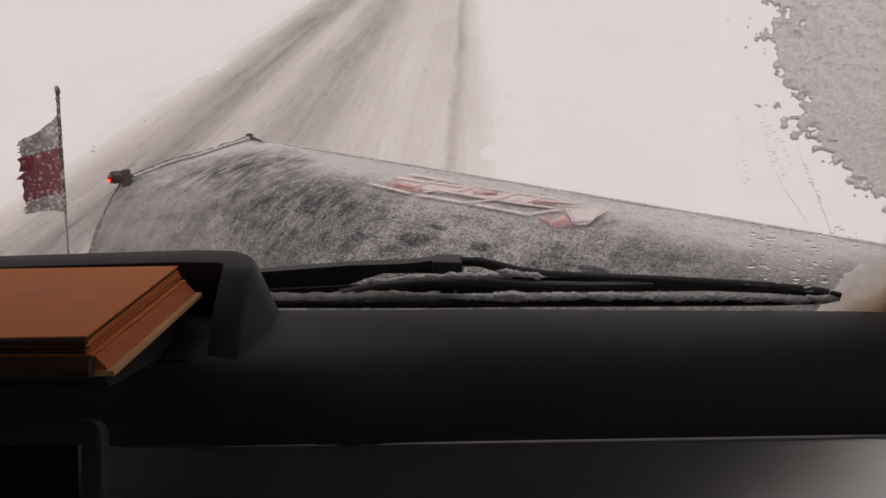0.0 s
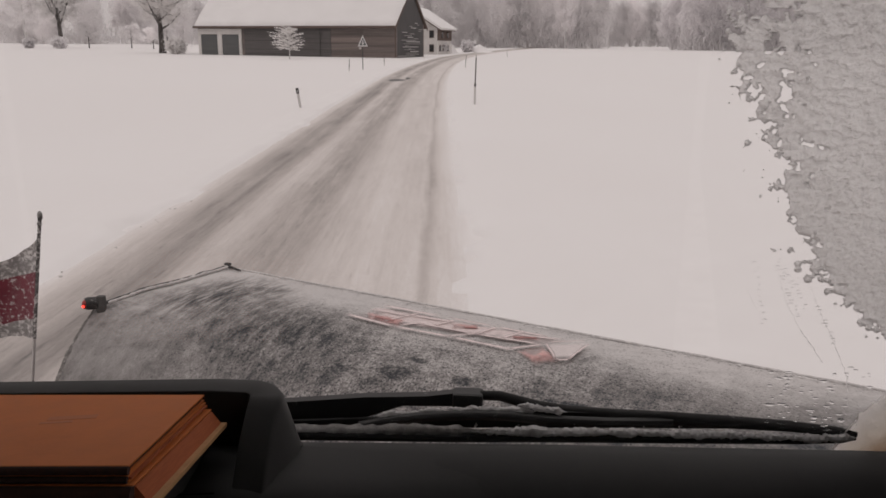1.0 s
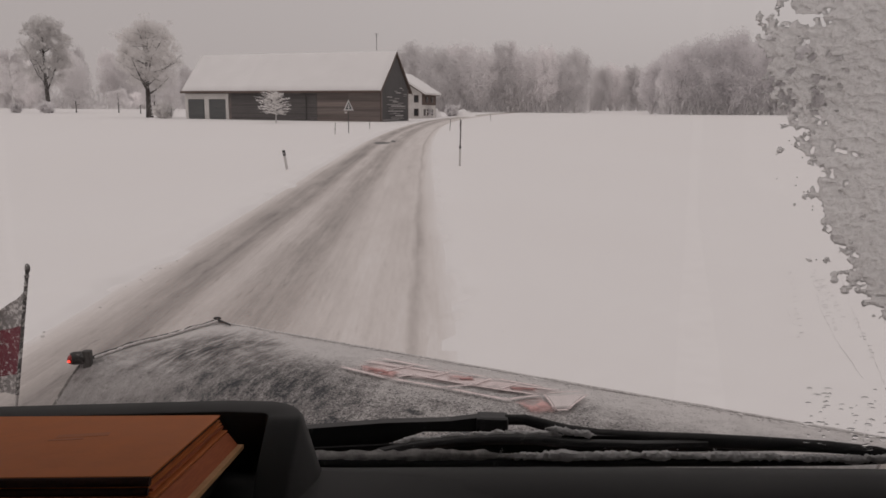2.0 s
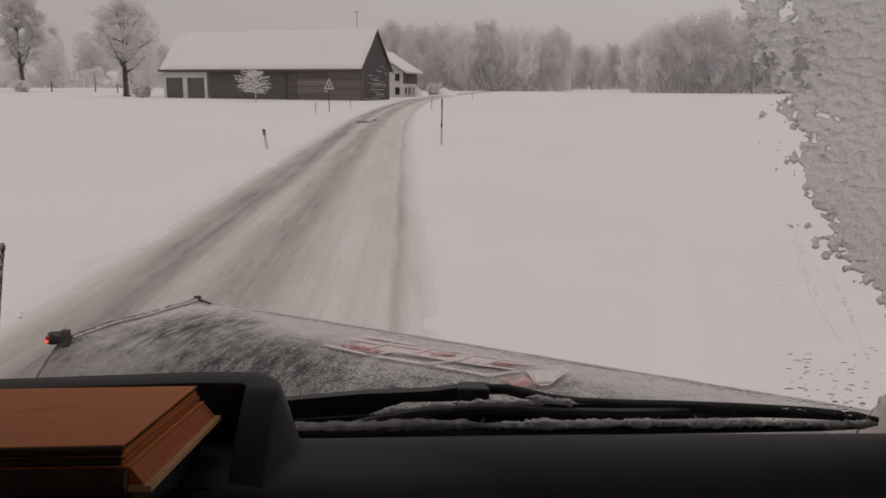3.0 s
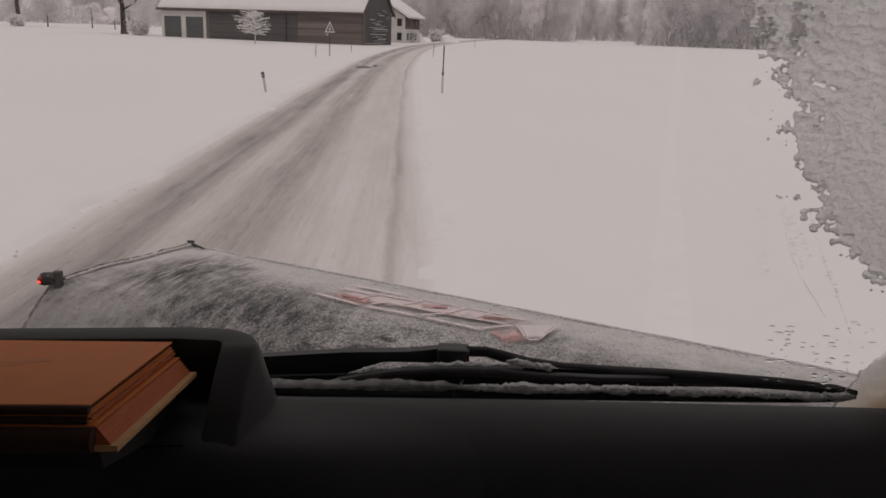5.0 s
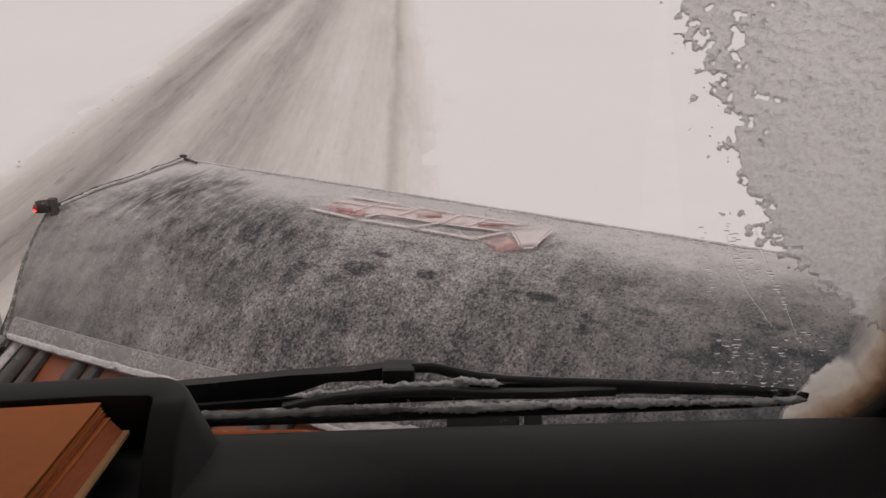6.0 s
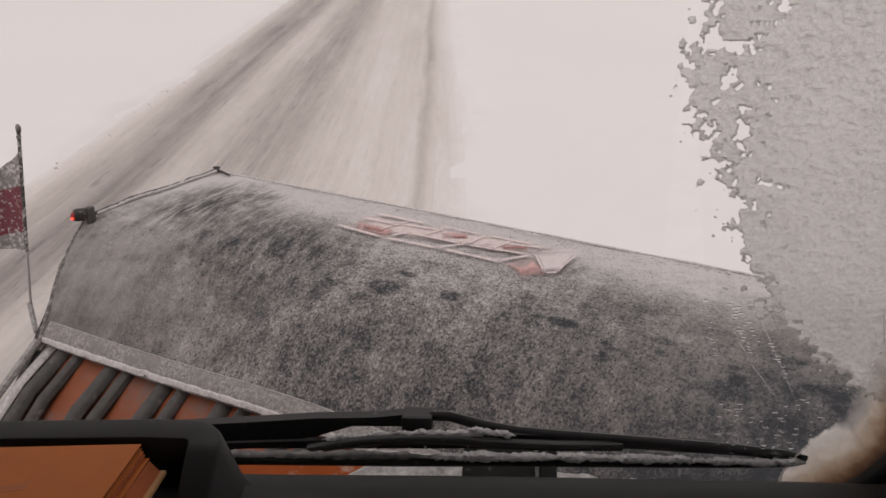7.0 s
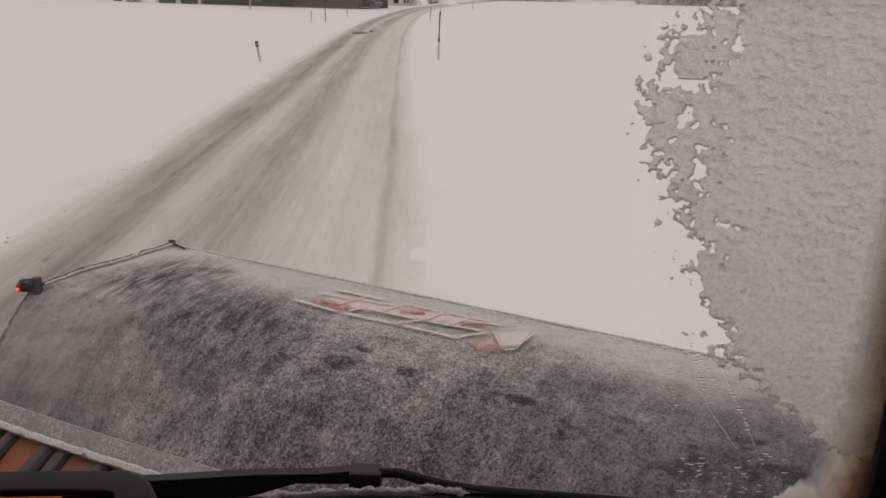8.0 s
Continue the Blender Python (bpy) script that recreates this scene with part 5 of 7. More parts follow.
# ---- snow plough ahead of the truck ----
ALONG, ACROSS = Vector((0.9026, -0.4305, 0)), Vector((0.4305, 0.9026, 0))
V_AT, V_Z = (-0.05, 0, 0.2, 0.4, 0.62, 0.8, 1.0, 1.12), (1.17, 1.185, 1.21, 1.212, 1.135, 0.99, 0.76, 0.60)


def apron(u, v, lift=0.0):
    """A point of the plough's rubber apron: u along the blade, v from its far lip to its near edge, in metres."""
    z = sum(interp(v + k, V_AT, V_Z) for k in (-0.06, -0.03, 0, 0.03, 0.06)) / 5
    z += 0.08 * min(1.5, max(0, u + 2.97)) * v * v
    if 0 < v < 0.62:
        z -= 0.045 * math.sin(math.pi * v / 0.62) * math.exp(-max(0.0, u + 3.0) / 0.35)     # pulled straight at its end
    return ALONG * u + ACROSS * (3.05 - 1.1 * v) + Vector((0, 0, z + lift))


def apron_left(v):
    return interp(v, (0, 0.3, 0.62, 0.8, 1.0, 1.1), (-2.945, -3.02, -3.10, -3.05, -2.96, -2.93))


def apron_near(u):
    return 1.008 + 0.02 * min(2.0, max(0.0, u + 3.0))


PLOUGH = thing("snow_plough", "snow plough with frost-speckled dark apron and orange ribbed back", "snow plough", pose(-0.3, 3.0, 0))


def world_part(name, b, material, parent, label="", smooth=False):
    """A part given in the place's own coordinates, under a thing that stands elsewhere."""
    ob = part(name, b, material, parent, label, smooth)
    ob.matrix_parent_inverse = parent.matrix_basis.inverted()
    return ob


def build_apron():
    b = Build()
    nu, nv = 190, 70
    uv = []
    for layer, drop in ((0, 0.0), (1, -0.018)):
        for j in range(nv + 1):
            for i in range(nu + 1):
                s = i / nu
                v = j / nv
                u0 = apron_left(v)
                u = u0 + (1.05 - u0) * s
                vv = v * apron_near(u)
                sag = 0.008 * nz(u * 1.6, vv * 2.5, 3) + 0.003 * nz(u * 9, vv * 9, 8)
                lipw = 0.010 * nz(u * 4, 0, 5) if j == 0 else 0
                b.v.append(apron(u, vv + lipw, drop + sag))
                uv.append((u, vv * 1.1))
    w, k = nu + 1, (nu + 1) * (nv + 1)
    for j in range(nv):
        for i in range(nu):
            q = j * w + i
            b.f += [(q, q + 1, q + w + 1, q + w), (k + q, k + q + w, k + q + w + 1, k + q + 1)]
    ring = [i for i in range(nu)] + [j * w + nu for j in range(nv)] + [nv * w + nu - i for i in range(nu)] + [(nv - j) * w for j in range(nv)]
    b.f += [(ring[i], ring[(i + 1) % len(ring)], k + ring[(i + 1) % len(ring)], k + ring[i]) for i in range(len(ring))]
    b.uv = uv
    return world_part("apron", b, APRON, PLOUGH, "dark rubber apron speckled with frozen snow and salt", smooth=True)


APRON_OB = build_apron()


def edge_rail():
    lip = Build()
    pts = [apron(u, -0.004 + 0.006 * nz(u * 5, 2), 0.004) for u in np.linspace(-2.94, 1.05, 60)]
    lip.tube(pts, [0.005 + 0.003 * nz(i * 0.9, 4) for i in range(60)], 7)
    world_part("far_lip", lip, HEM_RIM, PLOUGH, "edge strip crusted with grey snow", smooth=True)
    # lumps of frozen slush and dark grit sitting along the lip
    rnd_ = random.Random(21)
    white, grit = Build(), Build()
    for k in range(640):
        u = rnd_.uniform(-2.93, 1.04)
        if nz(u * 3.1, 6) < rnd_.uniform(-0.5, 0.25):
            continue
        v = 0.004 + abs(rnd_.gauss(0, 0.022))
        r_ = rnd_.uniform(0.0018, 0.0048)
        (white if rnd_.random() < 0.955 else grit).ball(apron(u, v, 0.003 + 0.008 * nz(u * 1.6, v * 2.5, 3)), (r_ * rnd_.uniform(1.0, 2.0), r_ * rnd_.uniform(0.8, 1.4), r_ * 0.45), 6, 4)
    world_part("lip_crust", white, HEM_RIM, PLOUGH, "white lumps of frozen slush", smooth=True)
    world_part("lip_grit", grit, LIP, PLOUGH, "dark bits of grit", smooth=True)
    ridge = Build()
    ridge.tube([apron(apron_left(v) + 0.016 + 0.006 * nz(v * 14, 5), v, 0.008 + 0.005 * nz(v * 20, 1)) for v in np.linspace(0.0, 0.58, 44)], [max(0.002, 0.007 + 0.006 * nz(q * 0.7, 13)) for q in range(44)], 7)
    world_part("cable_snow", ridge, HEM_RIM, PLOUGH, "snow caught along the cable", smooth=True)
    side = Build()
    pts = [apron(apron_left(v) - 0.004, v, 0.006 + 0.006 * nz(v * 20, 1)) for v in np.linspace(-0.01, 0.60, 22)]
    side.tube(pts, [0.0075 + 0.004 * nz(i * 0.9, 3) for i in range(22)], 7)
    world_part("side_cable", side, DARK_STEEL, PLOUGH, "dark cable tied along the edge", smooth=True)
    strip_ = Build()
    strip_.tube([apron(apron_left(v) - 0.008, v, -0.012 + 0.004 * nz(v * 20, 1)) for v in np.linspace(0.62, 1.03, 18)], [0.015 + 0.006 * nz(k * 0.8, 6) for k in range(18)], 8, 1.0)
    world_part("side_rail", strip_, RAIL, PLOUGH, "dark grimy rail along the end", smooth=True)
    knob = Build().ball(apron(-2.95, -0.01, 0.02), (0.022, 0.012, 0.008), 8, 5).tube([apron(-2.95, 0, 0.016), apron(-2.82, 0.03, 0.010)], [0.007, 0.005], 6)
    world_part("corner_fitting", knob, DARK_STEEL, PLOUGH, "dark corner fitting", smooth=True)
    # doubled hem along the near edge, its rim white with snow
    us = np.linspace(-2.955, 0.95, 160)

    def band(name, inner, outer, lift, material, label):
        b_ = Build()
        for u in us:
            a = apron_near(u)
            for q, up in ((-inner - 0.012, -0.006), (-inner + 0.004, lift), (-(inner + outer) / 2, lift), (-outer - 0.004, lift), (-outer, lift - 0.012)):
                rough = 0.004 * nz(u * 22, q * 40, 3) + 0.002 * nz(u * 60, q * 60, 5)
                b_.v.append(apron(u, a + q + rough, up + 0.4 * rough + 0.008 * nz(u * 1.6, a * 2.5, 3)))
        b_.f = [((k - 1) * 5 + i, (k - 1) * 5 + i + 1, k * 5 + i + 1, k * 5 + i) for k in range(1, len(us)) for i in range(4)]
        world_part(name, b_, material, PLOUGH, label, smooth=True)

    band("hem", 0.050, -0.002, 0.006, HEM, "folded hem crusted with grey salt")
    band("hem_rim", 0.009, -0.003, 0.008, HEM_RIM, "narrow rim of packed white snow")
    seam = Build()
    seam.tube([apron(u, apron_near(u) - 0.050, 0.0055 + 0.008 * nz(u * 1.6, 2.6, 3)) for u in np.linspace(-2.9, 0.9, 60)], 0.0014, 6)
    world_part("seam", seam, HEM_RIM, PLOUGH, "snow-filled seam")


edge_rail()


def sticker(name, uvs, material, label, lift=0.012):
    """A flat sticker laid over the apron's curve, from its four corners."""
    b, uv = Build(), []
    n, m_ = 12, 6
    (a, c, d, e) = [Vector((*p, 0)) for p in uvs]
    for j in range(m_ + 1):
        for i in range(n + 1):
            p = a.lerp(c, i / n).lerp(e.lerp(d, i / n), j / m_)
            b.v.append(apron(p.x, p.y, lift + 0.008 * nz(p.x * 1.6, p.y * 2.5, 3)))
            uv.append((i / n, j / m_))
    b.uv = uv
    w = n + 1
    b.f = [(j * w + i, j * w + i + 1, (j + 1) * w + i + 1, (j + 1) * w + i) for j in range(m_) for i in range(n)]
    ob = part(name, b, material, APRON_OB, label, smooth=True)
    return ob


def strip(a, c, width=0.016):
    a, c = Vector((*a, 0)), Vector((*c, 0))
    d = (c - a).normalized()
    s = Vector((-d.y, d.x, 0)) * width / 2
    return [tuple((a + s)[:2]), tuple((c + s)[:2]), tuple((c - s)[:2]), tuple((a - s)[:2])]


sticker("sticker_ground", [(-1.86, 0.19), (-0.98, 0.125), (-1.04, 0.285), (-1.84, 0.37)], DECAL_HAZE, "washed-out pinkish ground of the sticker", 0.008)
# the frame of the sticker, its inner line and cross bars
for a, c, w_ in (((-1.885, 0.358), (-1.62, 0.379), 0.024), ((-1.63, 0.379), (-1.36, 0.377), 0.021), ((-1.37, 0.377), (-1.10, 0.383), 0.023),
                 ((-1.61, 0.355), (-1.565, 0.297), 0.022), ((-1.58, 0.298), (-1.30, 0.298), 0.021), ((-1.31, 0.300), (-1.03, 0.273), 0.023),
                 ((-1.385, 0.380), (-1.30, 0.285), 0.024), ((-1.305, 0.292), (-1.285, 0.155), 0.026), ((-1.118, 0.384), (-1.03, 0.270), 0.024),
                 ((-1.84, 0.170), (-1.55, 0.160), 0.040), ((-1.66, 0.225), (-1.47, 0.205), 0.038), ((-1.30, 0.158), (-1.06, 0.160), 0.030),
                 ((-1.84, 0.245), (-1.66, 0.238), 0.040), ((-1.19, 0.215), (-1.02, 0.170), 0.028), ((-1.70, 0.360), (-1.64, 0.170), 0.024),
                 ((-1.50, 0.297), (-1.47, 0.165), 0.030), ((-1.20, 0.290), (-1.17, 0.160), 0.028), ((-1.52, 0.155), (-1.30, 0.158), 0.022)):
    sticker("sticker_line", strip(a, c, w_ * 1.1), DECAL_WHITE, "faded pinkish-white sticker line")
for uvs in ([(-1.83, 0.285), (-1.64, 0.280), (-1.60, 0.372), (-1.77, 0.372)], [(-1.47, 0.225), (-1.37, 0.170), (-1.33, 0.235), (-1.42, 0.285)],
            [(-1.20, 0.232), (-1.08, 0.180), (-1.07, 0.235), (-1.15, 0.285)], [(-1.10, 0.382), (-1.03, 0.285), (-0.90, 0.402), (-0.985, 0.455)]):
    sticker("sticker_field", uvs, DECAL_RED, "faded red sticker field", 0.010)
for uvs in ([(-1.775, 0.312), (-1.665, 0.315), (-1.655, 0.342), (-1.76, 0.340)], [(-1.40, 0.236), (-1.345, 0.205), (-1.335, 0.230), (-1.385, 0.262)], [(-1.185, 0.243), (-1.09, 0.200), (-1.085, 0.222), (-1.165, 0.268)]):
    sticker("sticker_shade", uvs, DECAL_DARK, "dark red worn letter stroke", 0.013)
sticker("sticker_tip", [(-1.035, 0.262), (-0.905, 0.128), (-0.879, 0.384), (-0.922, 0.407)], DECAL_TIP, "pale sticker tip", 0.014)
for a, c in (((-1.03, 0.262), (-0.925, 0.405)), ((-0.92, 0.405), (-0.885, 0.385)), ((-0.885, 0.390), (-0.893, 0.160)), ((-1.03, 0.255), (-0.92, 0.132))):
    sticker("sticker_border", strip(a, c, 0.016), DECAL_WHITE, "pale border of the sticker tip", 0.017)


def plough_back():
    plate = Build()
    us = np.linspace(-2.90, 0.95, 24)
    prof = ((0.0, 0.0), (0.07, -0.040), (0.20, -0.13), (0.40, -0.29), (0.54, -0.46), (0.58, -0.68))     # back towards the truck, and down
    for u in us:
        e = apron(u, apron_near(u) - 0.05, -0.10)
        for back, down in prof:
            plate.v.append(Vector((e.x, e.y, max(0.03, e.z + down))) - ACROSS * back)
    m_ = len(prof)
    plate.f = [(i * m_ + j, i * m_ + j + 1, (i + 1) * m_ + j + 1, (i + 1) * m_ + j) for i in range(len(us) - 1) for j in range(m_ - 1)]
    world_part("mouldboard", plate, ORANGE, PLOUGH, "orange painted back of the blade, dulled by salt", smooth=True)
    for k in range(12):
        for du, r in ((0.0, 0.033), (0.096, 0.028)):
            u = -2.845 + k * 0.315 + du
            e = apron(u, apron_near(u) - 0.05, -0.10)
            pts = []
            for q, (back, down) in enumerate(prof):
                if q == 1:
                    continue
                b0, d0 = prof[max(q - 1, 0)]
                b1, d1 = prof[min(q + 1, len(prof) - 1)]
                ln = math.hypot(b1 - b0, d1 - d0)
                off = r * 1.05 if q else r * 0.1      # stands proud of the plate, tucked under the hem
                pts.append(Vector((e.x, e.y, max(0.05, e.z + down + (b1 - b0) / ln * off))) - ACROSS * (back - (d1 - d0) / ln * off))
            world_part("rib", Build().tube(pts, r, 8), STEEL, PLOUGH, "" if k else "grimy grey stiffening rib", smooth=True)
    e = apron(-2.935, apron_near(-2.935) - 0.03, -0.075)
    bar_pts = [Vector((e.x, e.y, e.z + down)) - ACROSS * back for back, down in ((0.0, 0.0), (0.18, -0.09), (0.38, -0.24), (0.49, -0.44))]
    world_part("end_bar", Build().tube(bar_pts, 0.024, 8, 0.6), HEM_RIM, PLOUGH, "flat bar white with salt", smooth=True)
    # end plate beyond the last rib, and the blade's foot
    e0, e1 = apron(-3.08, 0.60, 0.0), apron(-2.96, 1.02, 0.0)
    foot = Vector((e1.x, e1.y, 0)) - ACROSS * 0.45
    loop = [e0 + Vector((0, 0, -0.01)), e1 + Vector((0, 0, -0.01)), foot + Vector((0, 0, 0.18)), foot + Vector((0, 0, 0.03)), Vector((e0.x, e0.y, 0.03))]
    world_part("end_plate", Build().prism([p - ALONG * 0.02 for p in loop], -ALONG * 0.035), DARK_STEEL, PLOUGH, "dark end plate with salt crust")
    bar = Build().tube([e1 - ALONG * 0.0 + Vector((0, 0, 0.02)), e1.lerp(foot, 0.5) - ALONG * 0.02 + Vector((0, 0, 0.22)), foot + Vector((0, 0, 0.2))], 0.018, 8)
    world_part("end_rail", bar, LIP, PLOUGH, "pale snow-caked end rail", smooth=True)
    blade = Build()
    c0, c1 = ALONG * -2.95 + ACROSS * 2.2, ALONG * 1.0 + ACROSS * 2.2
    blade.prism([c0 + Vector((0, 0, 0.01)), c1 + Vector((0, 0, 0.01)), c1 + Vector((0, 0, 0.5)), c0 + Vector((0, 0, 0.5))], ACROSS * 0.05)
    world_part("cutting_blade", blade, DARK_STEEL, PLOUGH, "worn steel cutting blade")
    arm = Build().box((0.16, 1.3, 0.16), pose(-0.9, 1.75, 0.45), 0.02).box((0.16, 1.3, 0.16), pose(0.0, 1.75, 0.42), 0.02)
    world_part("push_frame", arm, DARK_STEEL, PLOUGH, "push frame joining plough and truck")


plough_back()


def plough_lamp():
    root = thing("marker_lamp", "small dark marker lamp with a lit red lens", "lamp", pose(-1.74, 3.45, 1.13))
    e = apron(-3.075, 0.63)
    world_part("bracket", Build().box((0.036, 0.03, 0.14), Matrix.Translation(e + Vector((0.018, 0.0, 0.008))), 0.006).box((0.05, 0.03, 0.03), Matrix.Translation(e + Vector((0.035, 0.0, -0.02))), 0.006),
               STEEL, root, "grey steel bracket")
    c = e + Vector((-0.030, -0.01, 0.042))
    housing = Build().tube([c + Vector((0.03, 0.015, 0)), c + Vector((-0.010, 0, 0)), c + Vector((-0.022, -0.008, 0))], [0.028, 0.030, 0.026], 14)
    world_part("housing", housing, DARK_STEEL, root, "dark lamp housing", smooth=True)
    world_part("lens", Build().ball(c + Vector((-0.016, -0.016, 0)), (0.014, 0.022, 0.022), 12, 8), RED_LENS, root, "red lens", smooth=True)
    world_part("bulb", Build().ball(c + Vector((-0.016, -0.034, -0.004)), (0.007, 0.007, 0.007), 10, 6), RED_GLOW, root, "glowing red light", smooth=True)
    return root


plough_lamp()


def marker_flag():
    root = thing("marker_flag", "leaning pole with a frosty grey and dark red plastic flag", "marker flag", pose(-2.05, 3.35, 0.72))

    def at(k, side, z):
        """k from the pole outwards, z height."""
        return Vector((-1.925 - 0.175 * (1.6 - z) * 0.95 - side, 3.35 + 0.03 * math.sin(side * 18), z))

    pole = Build().tube([at(0, 0, 1.02), at(0, 0, 1.3), at(0, 0, 1.58)], [0.008, 0.008, 0.008], 8)
    pole.ball(at(0, 0, 1.59), (0.012, 0.012, 0.022), 8, 6).ball(at(0, 0, 1.555), (0.011, 0.011, 0.010), 8, 6)
    world_part("pole", pole, ROD, root, "thin dark pole with a knob", smooth=True)
    world_part("pole_foot", Build().tube([at(0, 0, 0.72), at(0, 0, 0.86), at(0, 0, 1.03)], [0.0065, 0.0065, 0.007], 8), POST_WHITE, root, "frost-white lower pole", smooth=True)
    foot = at(0, 0, 0.72)
    world_part("bracket", Build().tube([foot + Vector((0, 0, 0.03)), foot + Vector((0.08, -0.12, -0.05)), apron(-3.06, 0.9, -0.12)], 0.012, 8), LIP, root, "snow-caked bracket to the plough", smooth=True)
    bands = (("upper_band", 1.50, 1.33, FLAG_GREY, "frosted grey band"), ("middle_band", 1.33, 1.115, FLAG_RED, "dark red band"), ("lower_band", 1.115, 1.015, FLAG_GREY, "frosted pale band"))
    for name, z1, z0, mt, label in bands:
        b = Build()
        n = 10
        for layer in (0.0, 0.008):
            for j in range(13):
                for i in range(n + 1):
                    s = 0.21 * i / n * (0.93 + 0.16 * nz((z0 + (z1 - z0) * j / 12) * 23, 3.0) + 0.10 * nz((z0 + (z1 - z0) * j / 12) * 60, 8.0))
                    z = z0 + (z1 - z0) * j / 12
                    sag = (0.10 * (s / 0.21) ** 0.6 * (1 if name == "upper_band" and j else 0) * j / 12) + 0.05 * s / 0.21 * (1.0 if name != "lower_band" else j / 12)
                    p = at(0, s, z - sag + 0.012 * nz(s * 20, z * 9))
                    b.v.append(p + Vector((0, layer, 0)))
        w, k = n + 1, (n + 1) * 13
        for j in range(12):
            for i in range(n):
                q = j * w + i
                b.f += [(q, q + 1, q + w + 1, q + w), (k + q, k + q + w, k + q + w + 1, k + q + 1)]
        ring = [i for i in range(n)] + [j * w + n for j in range(12)] + [12 * w + n - i for i in range(n)] + [(12 - j) * w for j in range(12)]
        b.f += [(ring[i], ring[(i + 1) % len(ring)], k + ring[(i + 1) % len(ring)], k + ring[i]) for i in range(len(ring))]
        world_part(name, b, mt, root, label, smooth=True)
    return root


marker_flag()


# ---- the truck's cab ----
def pane_y(z):
    """The windscreen's outer side leans back towards the seats."""
    return 0.852 - 0.02 * (z - 2.1)


OPEN_X, OPEN_Z, OPEN_R = (-1.43, 0.532), (1.887, 2.76), 0.112
BOX_X, BOX_Z = (-1.62, 0.74), (0.02, 2.98)


def opening_loop(grow=0.0, n=10):
    """Rounded outline of the windscreen's opening, as (x, z)."""
    x0, x1, z0, z1, r = OPEN_X[0] - grow, OPEN_X[1] + grow, OPEN_Z[0] - grow, OPEN_Z[1] + grow, OPEN_R + grow
    out = []
    for cx, cz, a0 in ((x1 - r, z0 + r, -90), (x1 - r, z1 - r, 0), (x0 + r, z1 - r, 90), (x0 + r, z0 + r, 180)):
        for k in range(n + 1):
            a = radians(a0 + 90 * k / n)
            out.append((cx + r * math.cos(a), cz + r * math.sin(a)))
    return out


def ring_wall(inner, outer_box, near, far):
    """A wall with one opening: inner loop of (p, z); near and far give the third coordinate from z; returns points as (p, q, z)."""
    cx = (inner[0][0] + inner[len(inner) // 2][0]) / 2
    cz = sum(p[1] for p in inner) / len(inner)
    x0, x1, z0, z1 = outer_box
    outer = []
    for px, pz in inner:
        dx, dz = px - cx, pz - cz
        k = min(((x1 - cx) / dx if dx > 1e-6 else (x0 - cx) / dx if dx < -1e-6 else 1e9), ((z1 - cz) / dz if dz > 1e-6 else (z0 - cz) / dz if dz < -1e-6 else 1e9))
        outer.append([cx + dx * k, cz + dz * k])
    for c in ((x0, z0), (x1, z0), (x0, z1), (x1, z1)):
        i = min(range(len(outer)), key=lambda q: (outer[q][0] - c[0]) ** 2 + (outer[q][1] - c[1]) ** 2)
        outer[i] = list(c)
    n = len(inner)
    verts = [(p[0], near(p[1]), p[1]) for p in inner] + [(p[0], near(p[1]), p[1]) for p in outer]
    verts += [(p[0], far(p[1]), p[1]) for p in inner] + [(p[0], far(p[1]), p[1]) for p in outer]
    faces = []
    for i in range(n):
        j = (i + 1) % n
        faces += [(i, j, n + j, n + i), (2 * n + i, 3 * n + i, 3 * n + j, 2 * n + j), (i, 2 * n + i, 2 * n + j, j), (n + i, n + j, 3 * n + j, 3 * n + i)]
    return verts, faces


